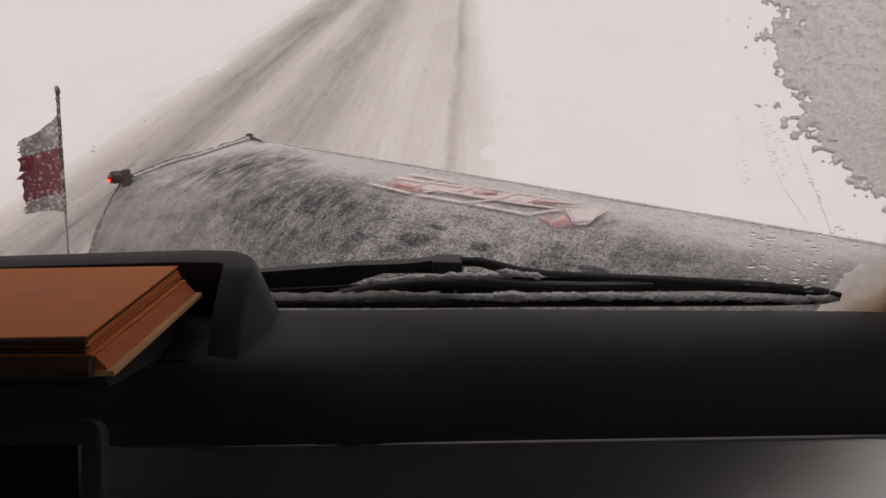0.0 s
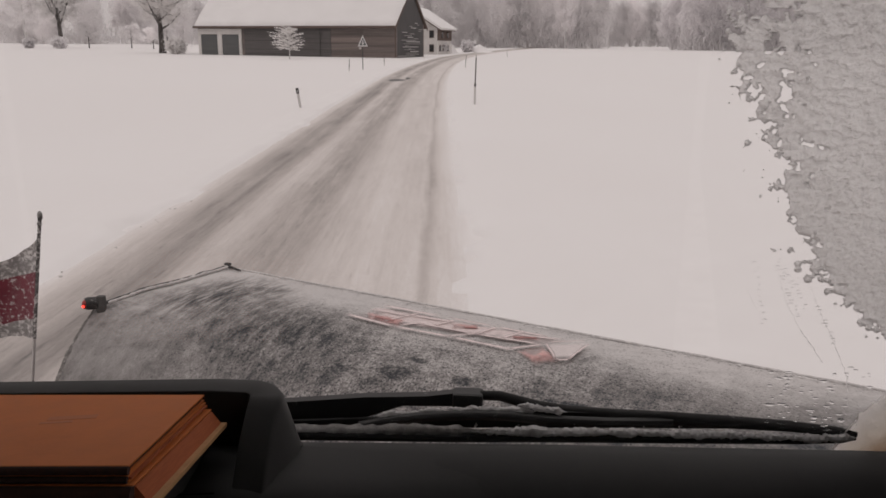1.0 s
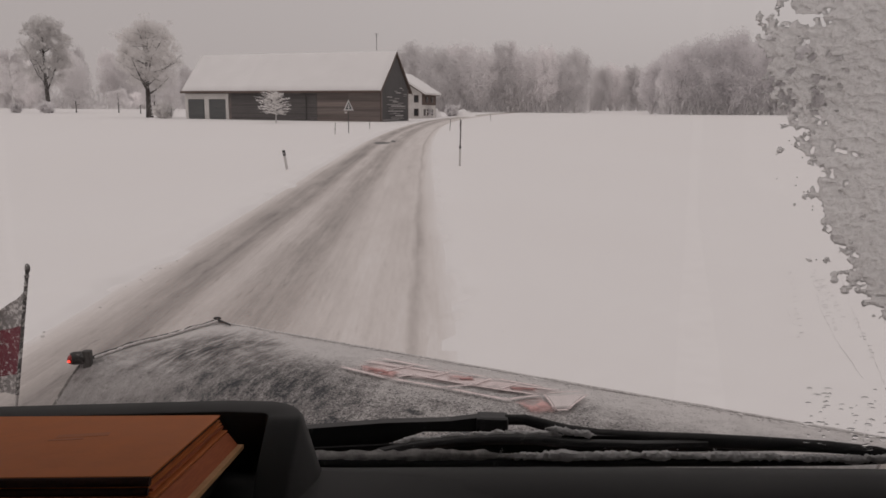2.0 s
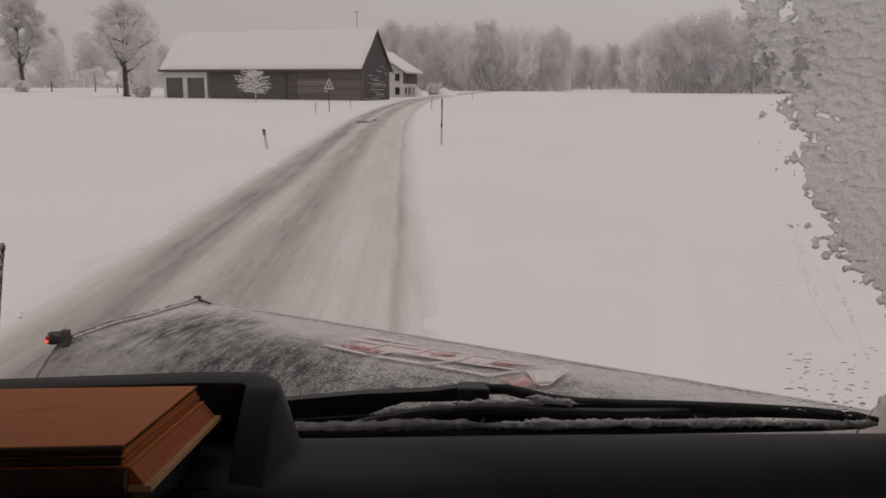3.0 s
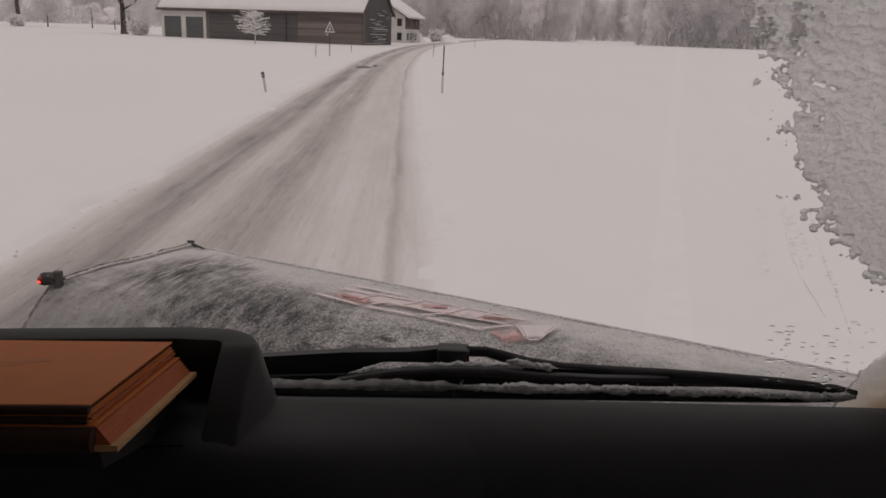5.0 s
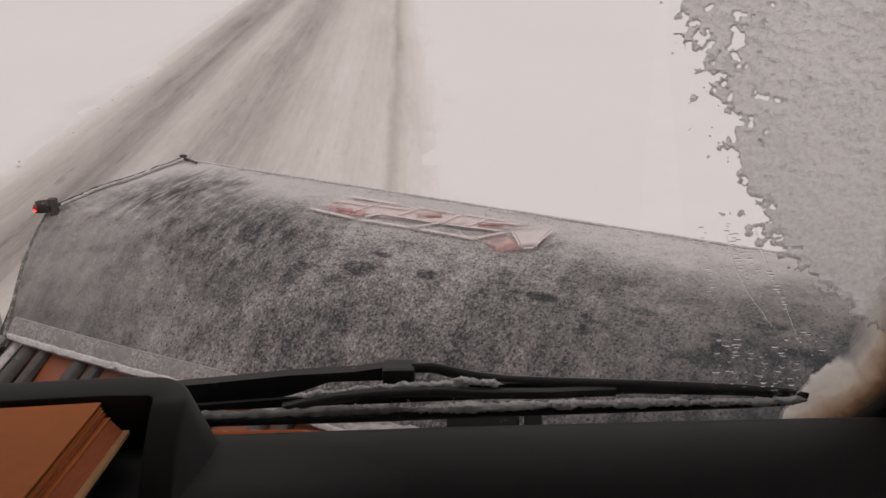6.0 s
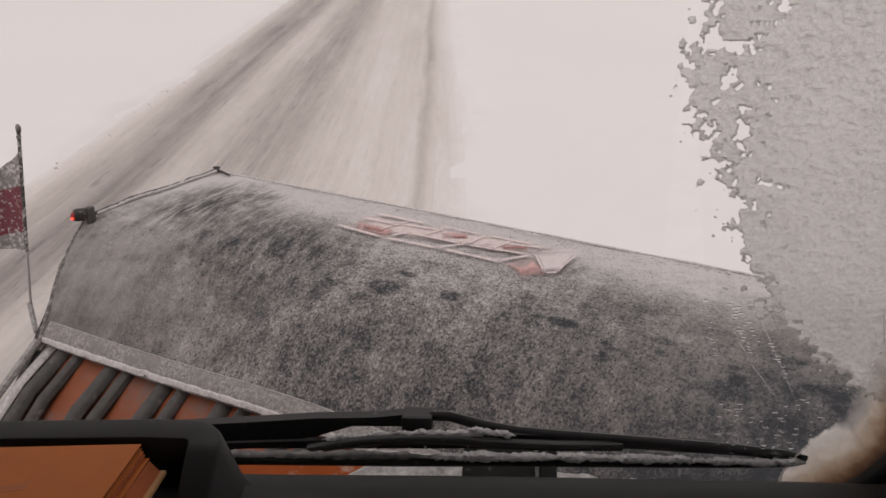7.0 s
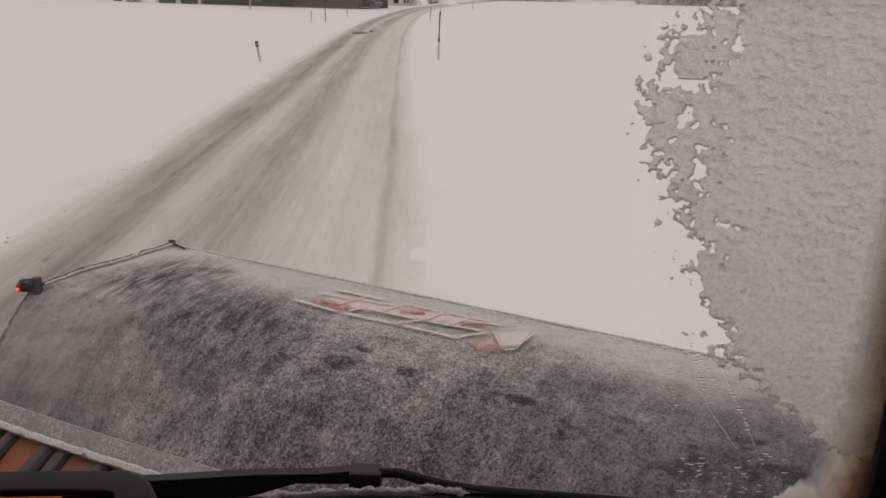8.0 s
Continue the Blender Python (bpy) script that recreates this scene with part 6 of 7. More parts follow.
def build_cab():
    v, f = ring_wall(opening_loop(0.012), (BOX_X[0], BOX_X[1], BOX_Z[0], BOX_Z[1]), lambda z: pane_y(z) - 0.055, lambda z: pane_y(z) + 0.012)
    solid("wall_front", Build().add(v, f), TRIM, "dark front wall of the cab round the windscreen", "cab wall", kind="structure")
    back = -1.0
    solid("wall_rear", Build().box((BOX_X[1] - BOX_X[0] - 0.12, 0.06, BOX_Z[1] - 0.02), pose((BOX_X[0] + BOX_X[1]) / 2, back, BOX_Z[1] / 2 + 0.0)), TRIM, "plain dark rear wall of the cab", "cab wall", kind="structure")
    for name, x in (("wall_left", BOX_X[0]), ("wall_right", BOX_X[1])):
        inner = []
        rear = -0.25 if x < 0 else -0.66
        for cy, cz, a0 in ((0.60, 2.10, -90), (0.60, 2.57, 0), (rear, 2.57, 90), (rear, 2.10, 180)):
            for k in range(7):
                a = radians(a0 + 15 * k)
                inner.append((cy + 0.08 * math.cos(a), cz + 0.08 * math.sin(a)))
        vv, ff = ring_wall(inner, (back + 0.03, 0.77, BOX_Z[0], BOX_Z[1]), lambda z: x - 0.03, lambda z: x + 0.03)
        verts = [(q, p + (max(0.0, pane_y(z) - 0.057 - 0.77) if abs(p - 0.77) < 1e-4 else 0.0), z) for p, q, z in vv]
        solid(name, Build().add(verts, ff), TRIM, "dark side wall of the cab with a window", "cab wall", kind="structure")
        pane = solid("window_" + ("2" if x < 0 else "3"), Build().box((0.006, 0.74 - rear + 0.06, 0.68), pose(x, (0.60 + rear) / 2, 2.335)), GLASS, "clear side window of the cab", "window", kind="structure")
        pane.visible_shadow = False
    solid("floor", Build().box((BOX_X[1] - BOX_X[0] - 0.12, 1.9, 0.06), pose((BOX_X[0] + BOX_X[1]) / 2, -0.03, 1.05)), PLASTIC, "black rubber cab floor", "floor", kind="structure")
    solid("ceiling", Build().box((BOX_X[1] - BOX_X[0] + 0.02, 1.85, 0.06), pose((BOX_X[0] + BOX_X[1]) / 2, -0.16, 3.01)), TRIM, "dark cab headliner", "ceiling", kind="structure")
    # windscreen: pane and rubber seal
    scr = Build()
    loop = opening_loop(0.004)
    scr.prism([(x, pane_y(z) - 0.006, z) for x, z in loop], (0, 0.005, 0))
    pane = solid("window_1", scr, GLASS, "large clear windscreen, icy on one side", "windscreen", kind="structure")
    pane.visible_shadow = False
    seal = Build()
    loop = opening_loop(0.006, 14)
    loop = loop + [loop[0]]
    seal.tube([(x, pane_y(z) - 0.012, z) for x, z in loop], 0.011, 8, caps=False, up=(0, 1, 0))
    sl = new("window_seal", seal.mesh("window_seal", RUBBER, True))
    sl.parent = pane


build_cab()


def build_bonnet():
    root = thing("bonnet", "orange truck bonnet partly covered with snow below the windscreen", "bonnet", pose(-0.45, 1.2, 0.0))
    plan = [(-1.395, 0.885), (0.555, 0.885), (0.555, 1.34), (0.30, 1.39), (-0.20, 1.435), (-1.395, 1.435)]
    mid_ = Vector((-0.42, 1.14, 0))
    body = Build()
    for grow, z in ((1.0, 0.03), (1.0, 1.43), (0.985, 1.455), (0.95, 1.475), (0.88, 1.484)):
        body.v += [tuple(mid_ + (Vector((x, y, 0)) - mid_) * grow + Vector((0, 0, z))) for x, y in plan]
    body.f = [(r * 6 + k, r * 6 + (k + 1) % 6, (r + 1) * 6 + (k + 1) % 6, (r + 1) * 6 + k) for r in range(4) for k in range(6)] + [tuple(range(24, 30)), tuple(reversed(range(6)))]
    world_part("body", body, BONNET_ORANGE, root, "orange painted bonnet", smooth=True)
    sn = Build()
    nx, ny = 60, 16
    for j in range(ny + 1):
        for i in range(nx + 1):
            u, v = i / nx, j / ny
            e = min(u, 1 - u, v, 1 - v)
            x = -0.135 + (0.10 * nz(v * 7, 2) + 0.05 * nz(v * 23, 4)) * (1 - u) ** 3 + u * 0.70
            sn.v.append((x, 0.95 + (0.49 - 0.10 * u) * v, 1.478 + 0.026 * min(1, e / 0.12) ** 0.6 + 0.012 * nz(u * 14, v * 9) + 0.006 * nz(u * 40, v * 26)))
    w = nx + 1
    sn.f = [(j * w + i, j * w + i + 1, (j + 1) * w + i + 1, (j + 1) * w + i) for j in range(ny) for i in range(nx)]
    world_part("snow_layer", sn, BONNET_SNOW, root, "lumpy layer of grey snow, darkened for the cab's shade", smooth=True)
    world_part("bracket", Build().box((0.13, 0.16, 0.05), pose(0.135, 1.34, 1.515), 0.012).tube([(0.22, 1.27, 1.54), (0.225, 1.40, 1.54)], 0.016, 8), SOOT, root, "black bracket standing in the snow")
    return root


build_bonnet()


# ---- dashboard ----
def build_dash():
    root = thing("dashboard", "black textured plastic dashboard with rounded top", "dashboard", pose(-0.45, 0.75, 1.08))
    prof = [(0.846, 1.72), (0.842, 1.860), (0.836, 1.893), (0.829, 1.913), (0.822, 1.924), (0.813, 1.929), (0.796, 1.929), (0.778, 1.926), (0.760, 1.919), (0.745, 1.909), (0.733, 1.896), (0.723, 1.880), (0.716, 1.864), (0.711, 1.846), (0.710, 1.80)]
    b = Build()
    xs = np.linspace(BOX_X[0] + 0.03, BOX_X[1] - 0.03, 60)

    def rise(x, y):
        crest = interp(x, (-0.12, 0.10, 0.45), (-0.004, 0.004, 0.0125))
        lip = interp(x, (-0.26, 0.17, 0.43, 0.6), (-0.034, 0.0035, 0.0265, 0.038))
        return crest + (lip - crest) * min(1.0, max(0.0, (0.79 - y) / 0.11))

    for x in xs:
        for y, z in prof:
            b.v.append((x, y, z + rise(x, y)))
    m_ = len(prof)
    b.f = [(i * m_ + j, i * m_ + j + 1, (i + 1) * m_ + j + 1, (i + 1) * m_ + j) for i in range(len(xs) - 1) for j in range(m_ - 1)]
    world_part("top", b, PLASTIC, root, "rounded black top roll", smooth=True)
    low = Build()
    prof2 = [(0.716, 1.846), (0.7095, 1.8485), (0.7075, 1.848), (0.706, 1.8465), (0.643, 1.749), (0.635, 1.735), (0.63, 1.72), (0.62, 1.30), (0.70, 1.08)]
    for x in xs:
        for y, z in prof2:
            low.v.append((x, y, z + rise(x, y) if z > 1.5 else z))
    m_ = len(prof2)
    low.f = [(i * m_ + j, i * m_ + j + 1, (i + 1) * m_ + j + 1, (i + 1) * m_ + j) for i in range(len(xs) - 1) for j in range(m_ - 1)]
    world_part("lower_panel", low, PLASTIC_GREY, root, "smooth dark grey panel below the roll", smooth=True)
    # white strip along the seam stands for the panel edge's highlight
    world_part("seam", Build().tube([(x, 0.7085, 1.8488 + rise(x, 0.70)) for x in xs], 0.0011, 6), POST_WHITE, root, "thin pale strip painted as the panel edge's highlight")
    # open tray hood with a raised rim round three sides
    rim = Build()
    path = []

    def corner(cx, cy, r, a0, a1, z0, z1, n=8):
        for k in range(n + 1):
            a = radians(a0 + (a1 - a0) * k / n)
            path.append((cx + r * math.cos(a), cy + r * math.sin(a), math.cos(a), math.sin(a), z0 + (z1 - z0) * k / n))

    for y, z in ((0.694, 1.902), (0.702, 1.914), (0.710, 1.925), (0.719, 1.937), (0.728, 1.948), (0.738, 1.959), (0.749, 1.969), (0.759, 1.977), (0.768, 1.984), (0.774, 1.988)):
        path.append((-0.136, y, 1.0, 0.0, z))
    corner(-0.172, 0.779, 0.036, 0, 90, 1.990, 1.992)
    for x in np.linspace(-0.21, -0.47, 10):
        path.append((x, 0.815, 0.0, 1.0, 1.992 - 0.014 * (-(x + 0.21) / 0.26)))
    corner(-0.50, 0.765, 0.05, 90, 180, 1.978, 1.970)
    for y, z in ((0.75, 1.968), (0.735, 1.960), (0.71, 1.942), (0.69, 1.915)):
        path.append((-0.55, y, -1.0, 0.0, z))
    sec = ((0.034, None), (0.018, -0.058), (0.003, -0.004), (0.0, -0.0006), (-0.002, 0.0), (-0.027, 0.0), (-0.0292, -0.0008), (-0.030, -0.003), (-0.033, None))
    for x, y, dx, dy, z in path:
        for off, dz in sec:
            zz = (min(1.905, z + 0.004) if off > 0 else min(1.915, z - 0.002)) if dz is None else max(z + dz, 1.890)
            rim.v.append((x + dx * off * (0.85 if dy > 0.5 and off > 0 else 1), y + dy * off * (0.7 if dy > 0.5 and off > 0 else 1), zz))
    m_ = len(sec)
    rim.f = [(i * m_ + j, i * m_ + j + 1, (i + 1) * m_ + j + 1, (i + 1) * m_ + j) for i in range(len(path) - 1) for j in range(m_ - 1)]
    world_part("tray_rim", rim, PLASTIC, root, "raised rounded rim of the open tray", smooth=True)
    tray = Build().box((0.385, 0.075, 0.014), pose(-0.345, 0.762, 1.9245), 0.003)
    swell = Build()
    near_sec = [(0.79, 1.934), (0.735, 1.934), (0.715, 1.931), (0.702, 1.923), (0.693, 1.909), (0.689, 1.890), (0.694, 1.862), (0.716, 1.834)]
    flat_sec = [(0.79, 1.926), (0.765, 1.918), (0.747, 1.907), (0.735, 1.894), (0.726, 1.879), (0.719, 1.863), (0.714, 1.845), (0.716, 1.80)]
    cols = [(-0.62, 0.0), (-0.56, 1.0), (-0.50, 1.0), (-0.34, 1.0), (-0.24, 1.0), (-0.15, 0.98), (-0.11, 0.92), (-0.08, 0.80), (-0.05, 0.64), (-0.02, 0.46), (0.01, 0.30), (0.04, 0.16), (0.08, 0.05), (0.12, -0.05)]
    for x, k in cols:
        for (y0, z0), (y1, z1) in zip(flat_sec, near_sec):
            swell.v.append((x, y0 + (y1 - y0) * k, z0 + rise(x, y0) * (1 - k) + (z1 - z0) * k))
    swell.f = [(i * 8 + q, i * 8 + q + 1, (i + 1) * 8 + q + 1, (i + 1) * 8 + q) for i in range(len(cols) - 1) for q in range(7)]
    world_part("tray_front", swell, PLASTIC, root, "rounded swelling before the tray", smooth=True)
    world_part("lid_gap", Build().tube([(-0.235, 0.688, 1.9335), (-0.212, 0.691, 1.9332), (-0.176, 0.697, 1.9328)], 0.0007, 6), BLACK_GLOSS, root, "thin dark gap of a lid")
    world_part("tray_floor", tray, PLASTIC, root, "flat black tray floor")
    return root


build_dash()


def notebook(at, cover_w, cover_d, thick, label, pages, mark=False, short=0.0, board=None, fan=0.0):
    root = thing("notebook", label, "notebook", at, "stack of notebooks in the tray")
    x0, x1, z0, z1 = 0.002 - cover_w / 2, cover_w / 2 - 0.002, 0.0015, thick - 0.0012
    part("page_block", Build().prism([(x, 0.0025 - cover_d / 2, z) for x, z in ((x0, z0), (x1, z0), (x1 - fan, z1), (x0, z1))], (0, cover_d - 0.005, 0)), pages, root, "worn page edges")
    part("front_cover", Build().box((cover_w - short, cover_d, 0.0016), pose(-short / 2, 0, thick), 0.0005), COVER, root, "orange card cover")
    if board:
        part("back_cover", Build().box((cover_w + 0.001, cover_d, 0.0042), pose(0.0005, 0, 0.0021), 0.0006), board, root, "pale cardboard back")
    else:
        part("back_cover", Build().box((cover_w - short * 0.7, cover_d, 0.0016), pose(-short * 0.35, 0, 0.0008), 0.0005), COVER, root, "orange card cover")
    # spine strip added to paint the unlit near side dark
    part("spine", Build().tube([(-cover_w / 2, -cover_d / 2 - 0.0005, thick / 2), (cover_w / 2 - short, -cover_d / 2 - 0.0005, thick / 2)], thick / 2 + 0.0004, 10), SPINE, root, "spine darkened for the unlit near side", smooth=True)
    if mark:
        bars = Build()
        for k, (x, y, w_, h_) in enumerate(((0.012, 0.022, 0.040, 0.012), (0.004, 0.008, 0.026, 0.006))):
            bars.box((w_, h_, 0.0004), pose(x, y, thick + 0.0008, 0, 0, 12))
        part("printed_mark", bars, COVER_MARK, root, "small worn printed mark")
    return root


def build_books():
    """Three notebooks stacked a little askew; the top edge of the stack tips up towards the seats."""
    base = Matrix.Translation((-0.188, 0.765, 1.9640)) @ pose(0, 0, 0, -10, 0, 4.5)
    w_, d_ = 0.210, 0.200
    notebook(base @ pose(-w_ / 2 + 0.002, -d_ / 2, 0.0), w_, d_, 0.0165, "orange notebook with a pale cardboard back under others", PAPER_RED, False, 0.014, PAPER, 0.011)
    notebook(base @ pose(-w_ / 2 - 0.0135, -d_ / 2 + 0.002, 0.0181, 0, 0, 0.3), w_, d_, 0.0045, "thin orange notebook between two others", PAPER_RED, False, 0.004)
    notebook(base @ pose(-w_ / 2 - 0.018, -d_ / 2 + 0.002, 0.0240, 0, 0, 1.0), w_, d_, 0.0056, "thin orange notebook with a worn mark lying on top", PAPER_SHADE, True)
    sheet = Build().box((0.07, 0.0015, 0.046), pose(0, 0, 0.023), 0.0005)
    solid("paper_card", sheet, SIGN_WHITE, "small white paper card standing in the tray", "paper", at=pose(-0.49, 0.708, 1.931, -16, 0, 12))


build_books()


def build_wedge():
    """A black wedge added under the notebooks: it tips them up and fills the dark gap."""
    root = thing("ring_binder", "black wedge added to fill the dark under the orange notebooks", "ring binder", pose(-0.30, 0.72, 1.936))
    turn_ = Matrix.Translation((-0.188, 0.765, 0)) @ pose(0, 0, 0, 0, 0, 4.5)
    sec_ = [(0.012, 1.936), (-0.07, 1.936), (-0.165, 1.968), (-0.170, 1.9905), (0.012, 1.9585)]
    b = Build().prism([turn_ @ Vector((-0.205, y, z)) for y, z in sec_], turn_.to_3x3() @ Vector((0.185, 0, 0)))
    world_part("cover", b, PLASTIC, root)
    return root


build_wedge()


def build_screen():
    root = thing("tablet", "dark tablet screen in a black bezel before the dashboard", "screen", pose(-0.31, 0.60, 1.76))
    m = pose(-0.308, 0.512, 1.875, -25, 0, 6.5)

    def slab(w_, h_, r, near, far):
        """An upright plate with rounded corners and softened rims."""
        b_ = Build()
        n_ = 7
        for grow, y in ((-0.0025, near), (0.0, near + 0.002), (0.0, far - 0.003), (-0.003, far)):
            for cx, cz, a0 in ((1, 1, 0), (-1, 1, 90), (-1, -1, 180), (1, -1, 270)):
                for k in range(n_):
                    a = radians(a0 + 90 * k / (n_ - 1))
                    b_.v.append(m @ Vector((cx * (w_ / 2 - r) + (r + grow) * math.cos(a), y, cz * (h_ / 2 - r) + (r + grow) * math.sin(a))))
        c_ = 4 * n_
        b_.f = [(q * c_ + k, q * c_ + (k + 1) % c_, (q + 1) * c_ + (k + 1) % c_, (q + 1) * c_ + k) for q in range(3) for k in range(c_)]
        b_.f += [tuple(range(c_)), tuple(reversed(range(3 * c_, 4 * c_)))]
        return b_

    world_part("case", slab(0.262, 0.19, 0.013, -0.007, 0.007), BEZEL, root, "black plastic case with rounded corners", smooth=True)
    world_part("glass", slab(0.230, 0.158, 0.002, -0.0085, -0.003), BLACK_GLOSS, root, "switched-off black glass")
    world_part("holder", Build().tube([m @ Vector((0, 0.005, -0.04)), (-0.31, 0.56, 1.80), (-0.31, 0.64, 1.79)], 0.012, 8), PLASTIC, root, "short black holder", smooth=True)
    return root


build_screen()


# ---- windscreen wiper and what clings to the glass ----
def on_pane(x, z, out=0.0):
    return Vector((x, pane_y(z) + out, z))


def build_wiper():
    root = thing("wiper", "black windscreen wiper at rest with snow clinging to it", "wiper", pose(-0.3, 0.88, 1.90), "windscreen wipers")

    def on_rest(x, z, out=0.0):
        """On the pane; the outer half of the wiper lies a little higher."""
        k = max(0.0, (x - 0.04) / 0.42)
        return on_pane(x - 0.010 * k, z + 0.006 * k, out)

    def flat(loop, out, depth):
        return Build().prism([on_rest(x, z, out) for x, z in loop], (0, depth, 0))

    world_part("arm", flat([(-0.34, 1.912), (-0.155, 1.930), (-0.072, 1.939), (-0.003, 1.943), (0.03, 1.948), (0.03, 1.932), (-0.03, 1.930), (-0.072, 1.914), (-0.157, 1.893), (-0.34, 1.868)], 0.042, 0.012), RUBBER, root, "broad tapered black arm")
    world_part("joint", Build().box((0.034, 0.024, 0.020), Matrix.Translation(on_rest(0.044, 1.940, 0.045)), 0.004), RUBBER, root, "square black joint")
    hook = [(0.058, 1.945, 0.045), (0.08, 1.945, 0.045), (0.10, 1.941, 0.042), (0.125, 1.935, 0.040), (0.16, 1.932, 0.035), (0.205, 1.932, 0.030), (0.265, 1.934, 0.022), (0.325, 1.934, 0.017), (0.39, 1.933, 0.013), (0.44, 1.930, 0.010), (0.462, 1.927, 0.009)]
    world_part("upper_bow", Build().tube([on_rest(*p) for p in hook], [0.006, 0.006, 0.0065, 0.0072, 0.0078, 0.008, 0.008, 0.0076, 0.0066, 0.0055, 0.003], 8, 0.8, up=(0, 1, 0)), RUBBER, root, "curved black upper bow", smooth=True)
    bow = [(-0.075, 1.915), (-0.05, 1.921), (-0.02, 1.927), (0.01, 1.931), (0.05, 1.934), (0.09, 1.934), (0.135, 1.930), (0.20, 1.929), (0.27, 1.931)]
    world_part("lower_bow", Build().tube([on_rest(x, z, 0.018) for x, z in bow], 0.0058, 8, up=(0, 1, 0)), RUBBER, root, "curved black lower bow", smooth=True)
    rub = [(-0.23, 1.902), (-0.135, 1.907), (0.03, 1.912), (0.14, 1.9155), (0.31, 1.9190), (0.40, 1.921), (0.445, 1.923), (0.460, 1.925)]
    world_part("blade", Build().tube([on_rest(x, z, 0.007) for x, z in rub], [0.0058] * 5 + [0.0055, 0.0048, 0.003], 8, 1.0, up=(0, 1, 0)), RUBBER, root, "thin black rubber blade", smooth=True)
    world_part("carrier", flat([(-0.21, 1.909), (-0.07, 1.920), (0.06, 1.930), (0.13, 1.936), (0.20, 1.935), (0.30, 1.934), (0.37, 1.931), (0.37, 1.922), (0.20, 1.918), (0.0, 1.912), (-0.21, 1.903)], 0.027, 0.004), RUBBER, root, "flat black blade carrier")
    sn = Build()
    for x0, x1, f0, f1, r0, sd in ((-0.06, 0.02, 1.926, 1.937, 0.0035, 3), (0.02, 0.12, 1.938, 1.939, 0.0042, 4), (0.05, 0.21, 1.9215, 1.925, 0.0050, 2), (0.19, 0.27, 1.925, 1.925, 0.0042, 11),
                                   (0.255, 0.345, 1.925, 1.926, 0.0052, 5), (0.32, 0.43, 1.925, 1.924, 0.0040, 6), (0.40, 0.46, 1.923, 1.926, 0.0042, 7), (0.10, 0.155, 1.945, 1.938, 0.0035, 8)):
        n = int((x1 - x0) / 0.0014)
        pts, rad = [], []
        for q in range(n + 1):
            t = q / n
            x = x0 + (x1 - x0) * t
            pts.append(on_rest(x, f0 + (f1 - f0) * t + 0.0014 * nz(x * 40, sd), (0.004 if sd in (2, 5, 6, 7, 11) else 0.022) + 0.002 * nz(x * 90, sd + 4)))
            rad.append(max(0.0006, r0 * (0.95 + 0.55 * nz(x * 30, sd + 9) + 0.28 * nz(x * 110, sd + 2)) * min(1, t * 6, (1 - t) * 6)))
        sn.tube(pts, rad, 8, up=(0, 1, 0))
    sn.v = [tuple(Vector(q) + Vector((0.0010 * nz(q[0] * 420, q[2] * 420, 1), 0.0012 * nz(q[0] * 300, q[2] * 300, 2), 0.0016 * nz(q[0] * 240, q[2] * 500, 3) + 0.0012 * nz(q[0] * 620, q[2] * 620, 4)))) for q in sn.v]
    crumb = random.Random(15)
    for k in range(80):
        x = crumb.uniform(-0.06, 0.455)
        low_ = interp(x, (-0.30, -0.07, 0.2, 0.46), (1.905, 1.914, 1.919, 1.924))
        z = low_ + abs(crumb.gauss(0, 0.005))
        r_ = crumb.uniform(0.0003, 0.0009)
        sn.ball(on_rest(x, z, 0.006 + 0.03 * crumb.random()), (r_ * crumb.uniform(1, 2.2), r_, r_ * crumb.uniform(0.7, 1.3)), 6, 4)
    # grey slush smeared over the gap between arm and rubber
    sl = Build()
    us, vs = 70, 7
    for i in range(us + 1):
        x = -0.235 + 0.345 * i / us
        lo = interp(x, (-0.235, -0.152, -0.032, 0.09, 0.11), (1.905, 1.909, 1.914, 1.917, 1.918)) - 0.002
        hi = interp(x, (-0.235, -0.15, -0.10, -0.069, -0.049, -0.007, 0.05, 0.11), (1.921, 1.9225, 1.9240, 1.9250, 1.9265, 1.9285, 1.927, 1.921)) + 0.004 * nz(x * 48, 2) + 0.0026 * nz(x * 130, 5)
        for j in range(vs + 1):
            t = j / vs
            sl.v.append(on_rest(x, lo + (hi - lo) * t, 0.0025 + 0.003 * math.sin(math.pi * t) + 0.0016 * nz(x * 110, t * 4, 3)))
    sl.f = [(i * (vs + 1) + j, i * (vs + 1) + j + 1, (i + 1) * (vs + 1) + j + 1, (i + 1) * (vs + 1) + j) for i in range(us) for j in range(vs)]
    world_part("slush", sl, SLUSH, root, "grey half-melted slush", smooth=True)
    world_part("snow", sn, SNOW_CLUMP, root, "wet snow caught between the bows", smooth=True)
    return root


wiper = build_wiper()
copy_thing(wiper, pose(-1.26, 0.88, 1.90))


ICE_Z = (2.00, 2.012, 2.026, 2.040, 2.060, 2.075, 2.10, 2.135, 2.168, 2.20, 2.24, 2.265, 2.30, 2.34, 2.38, 2.42, 2.52, 2.76)
ICE_X = (0.545, 0.51, 0.475, 0.457, 0.432, 0.414, 0.388, 0.366, 0.353, 0.334, 0.317, 0.307, 0.289, 0.278, 0.294, 0.306, 0.315, 0.33)


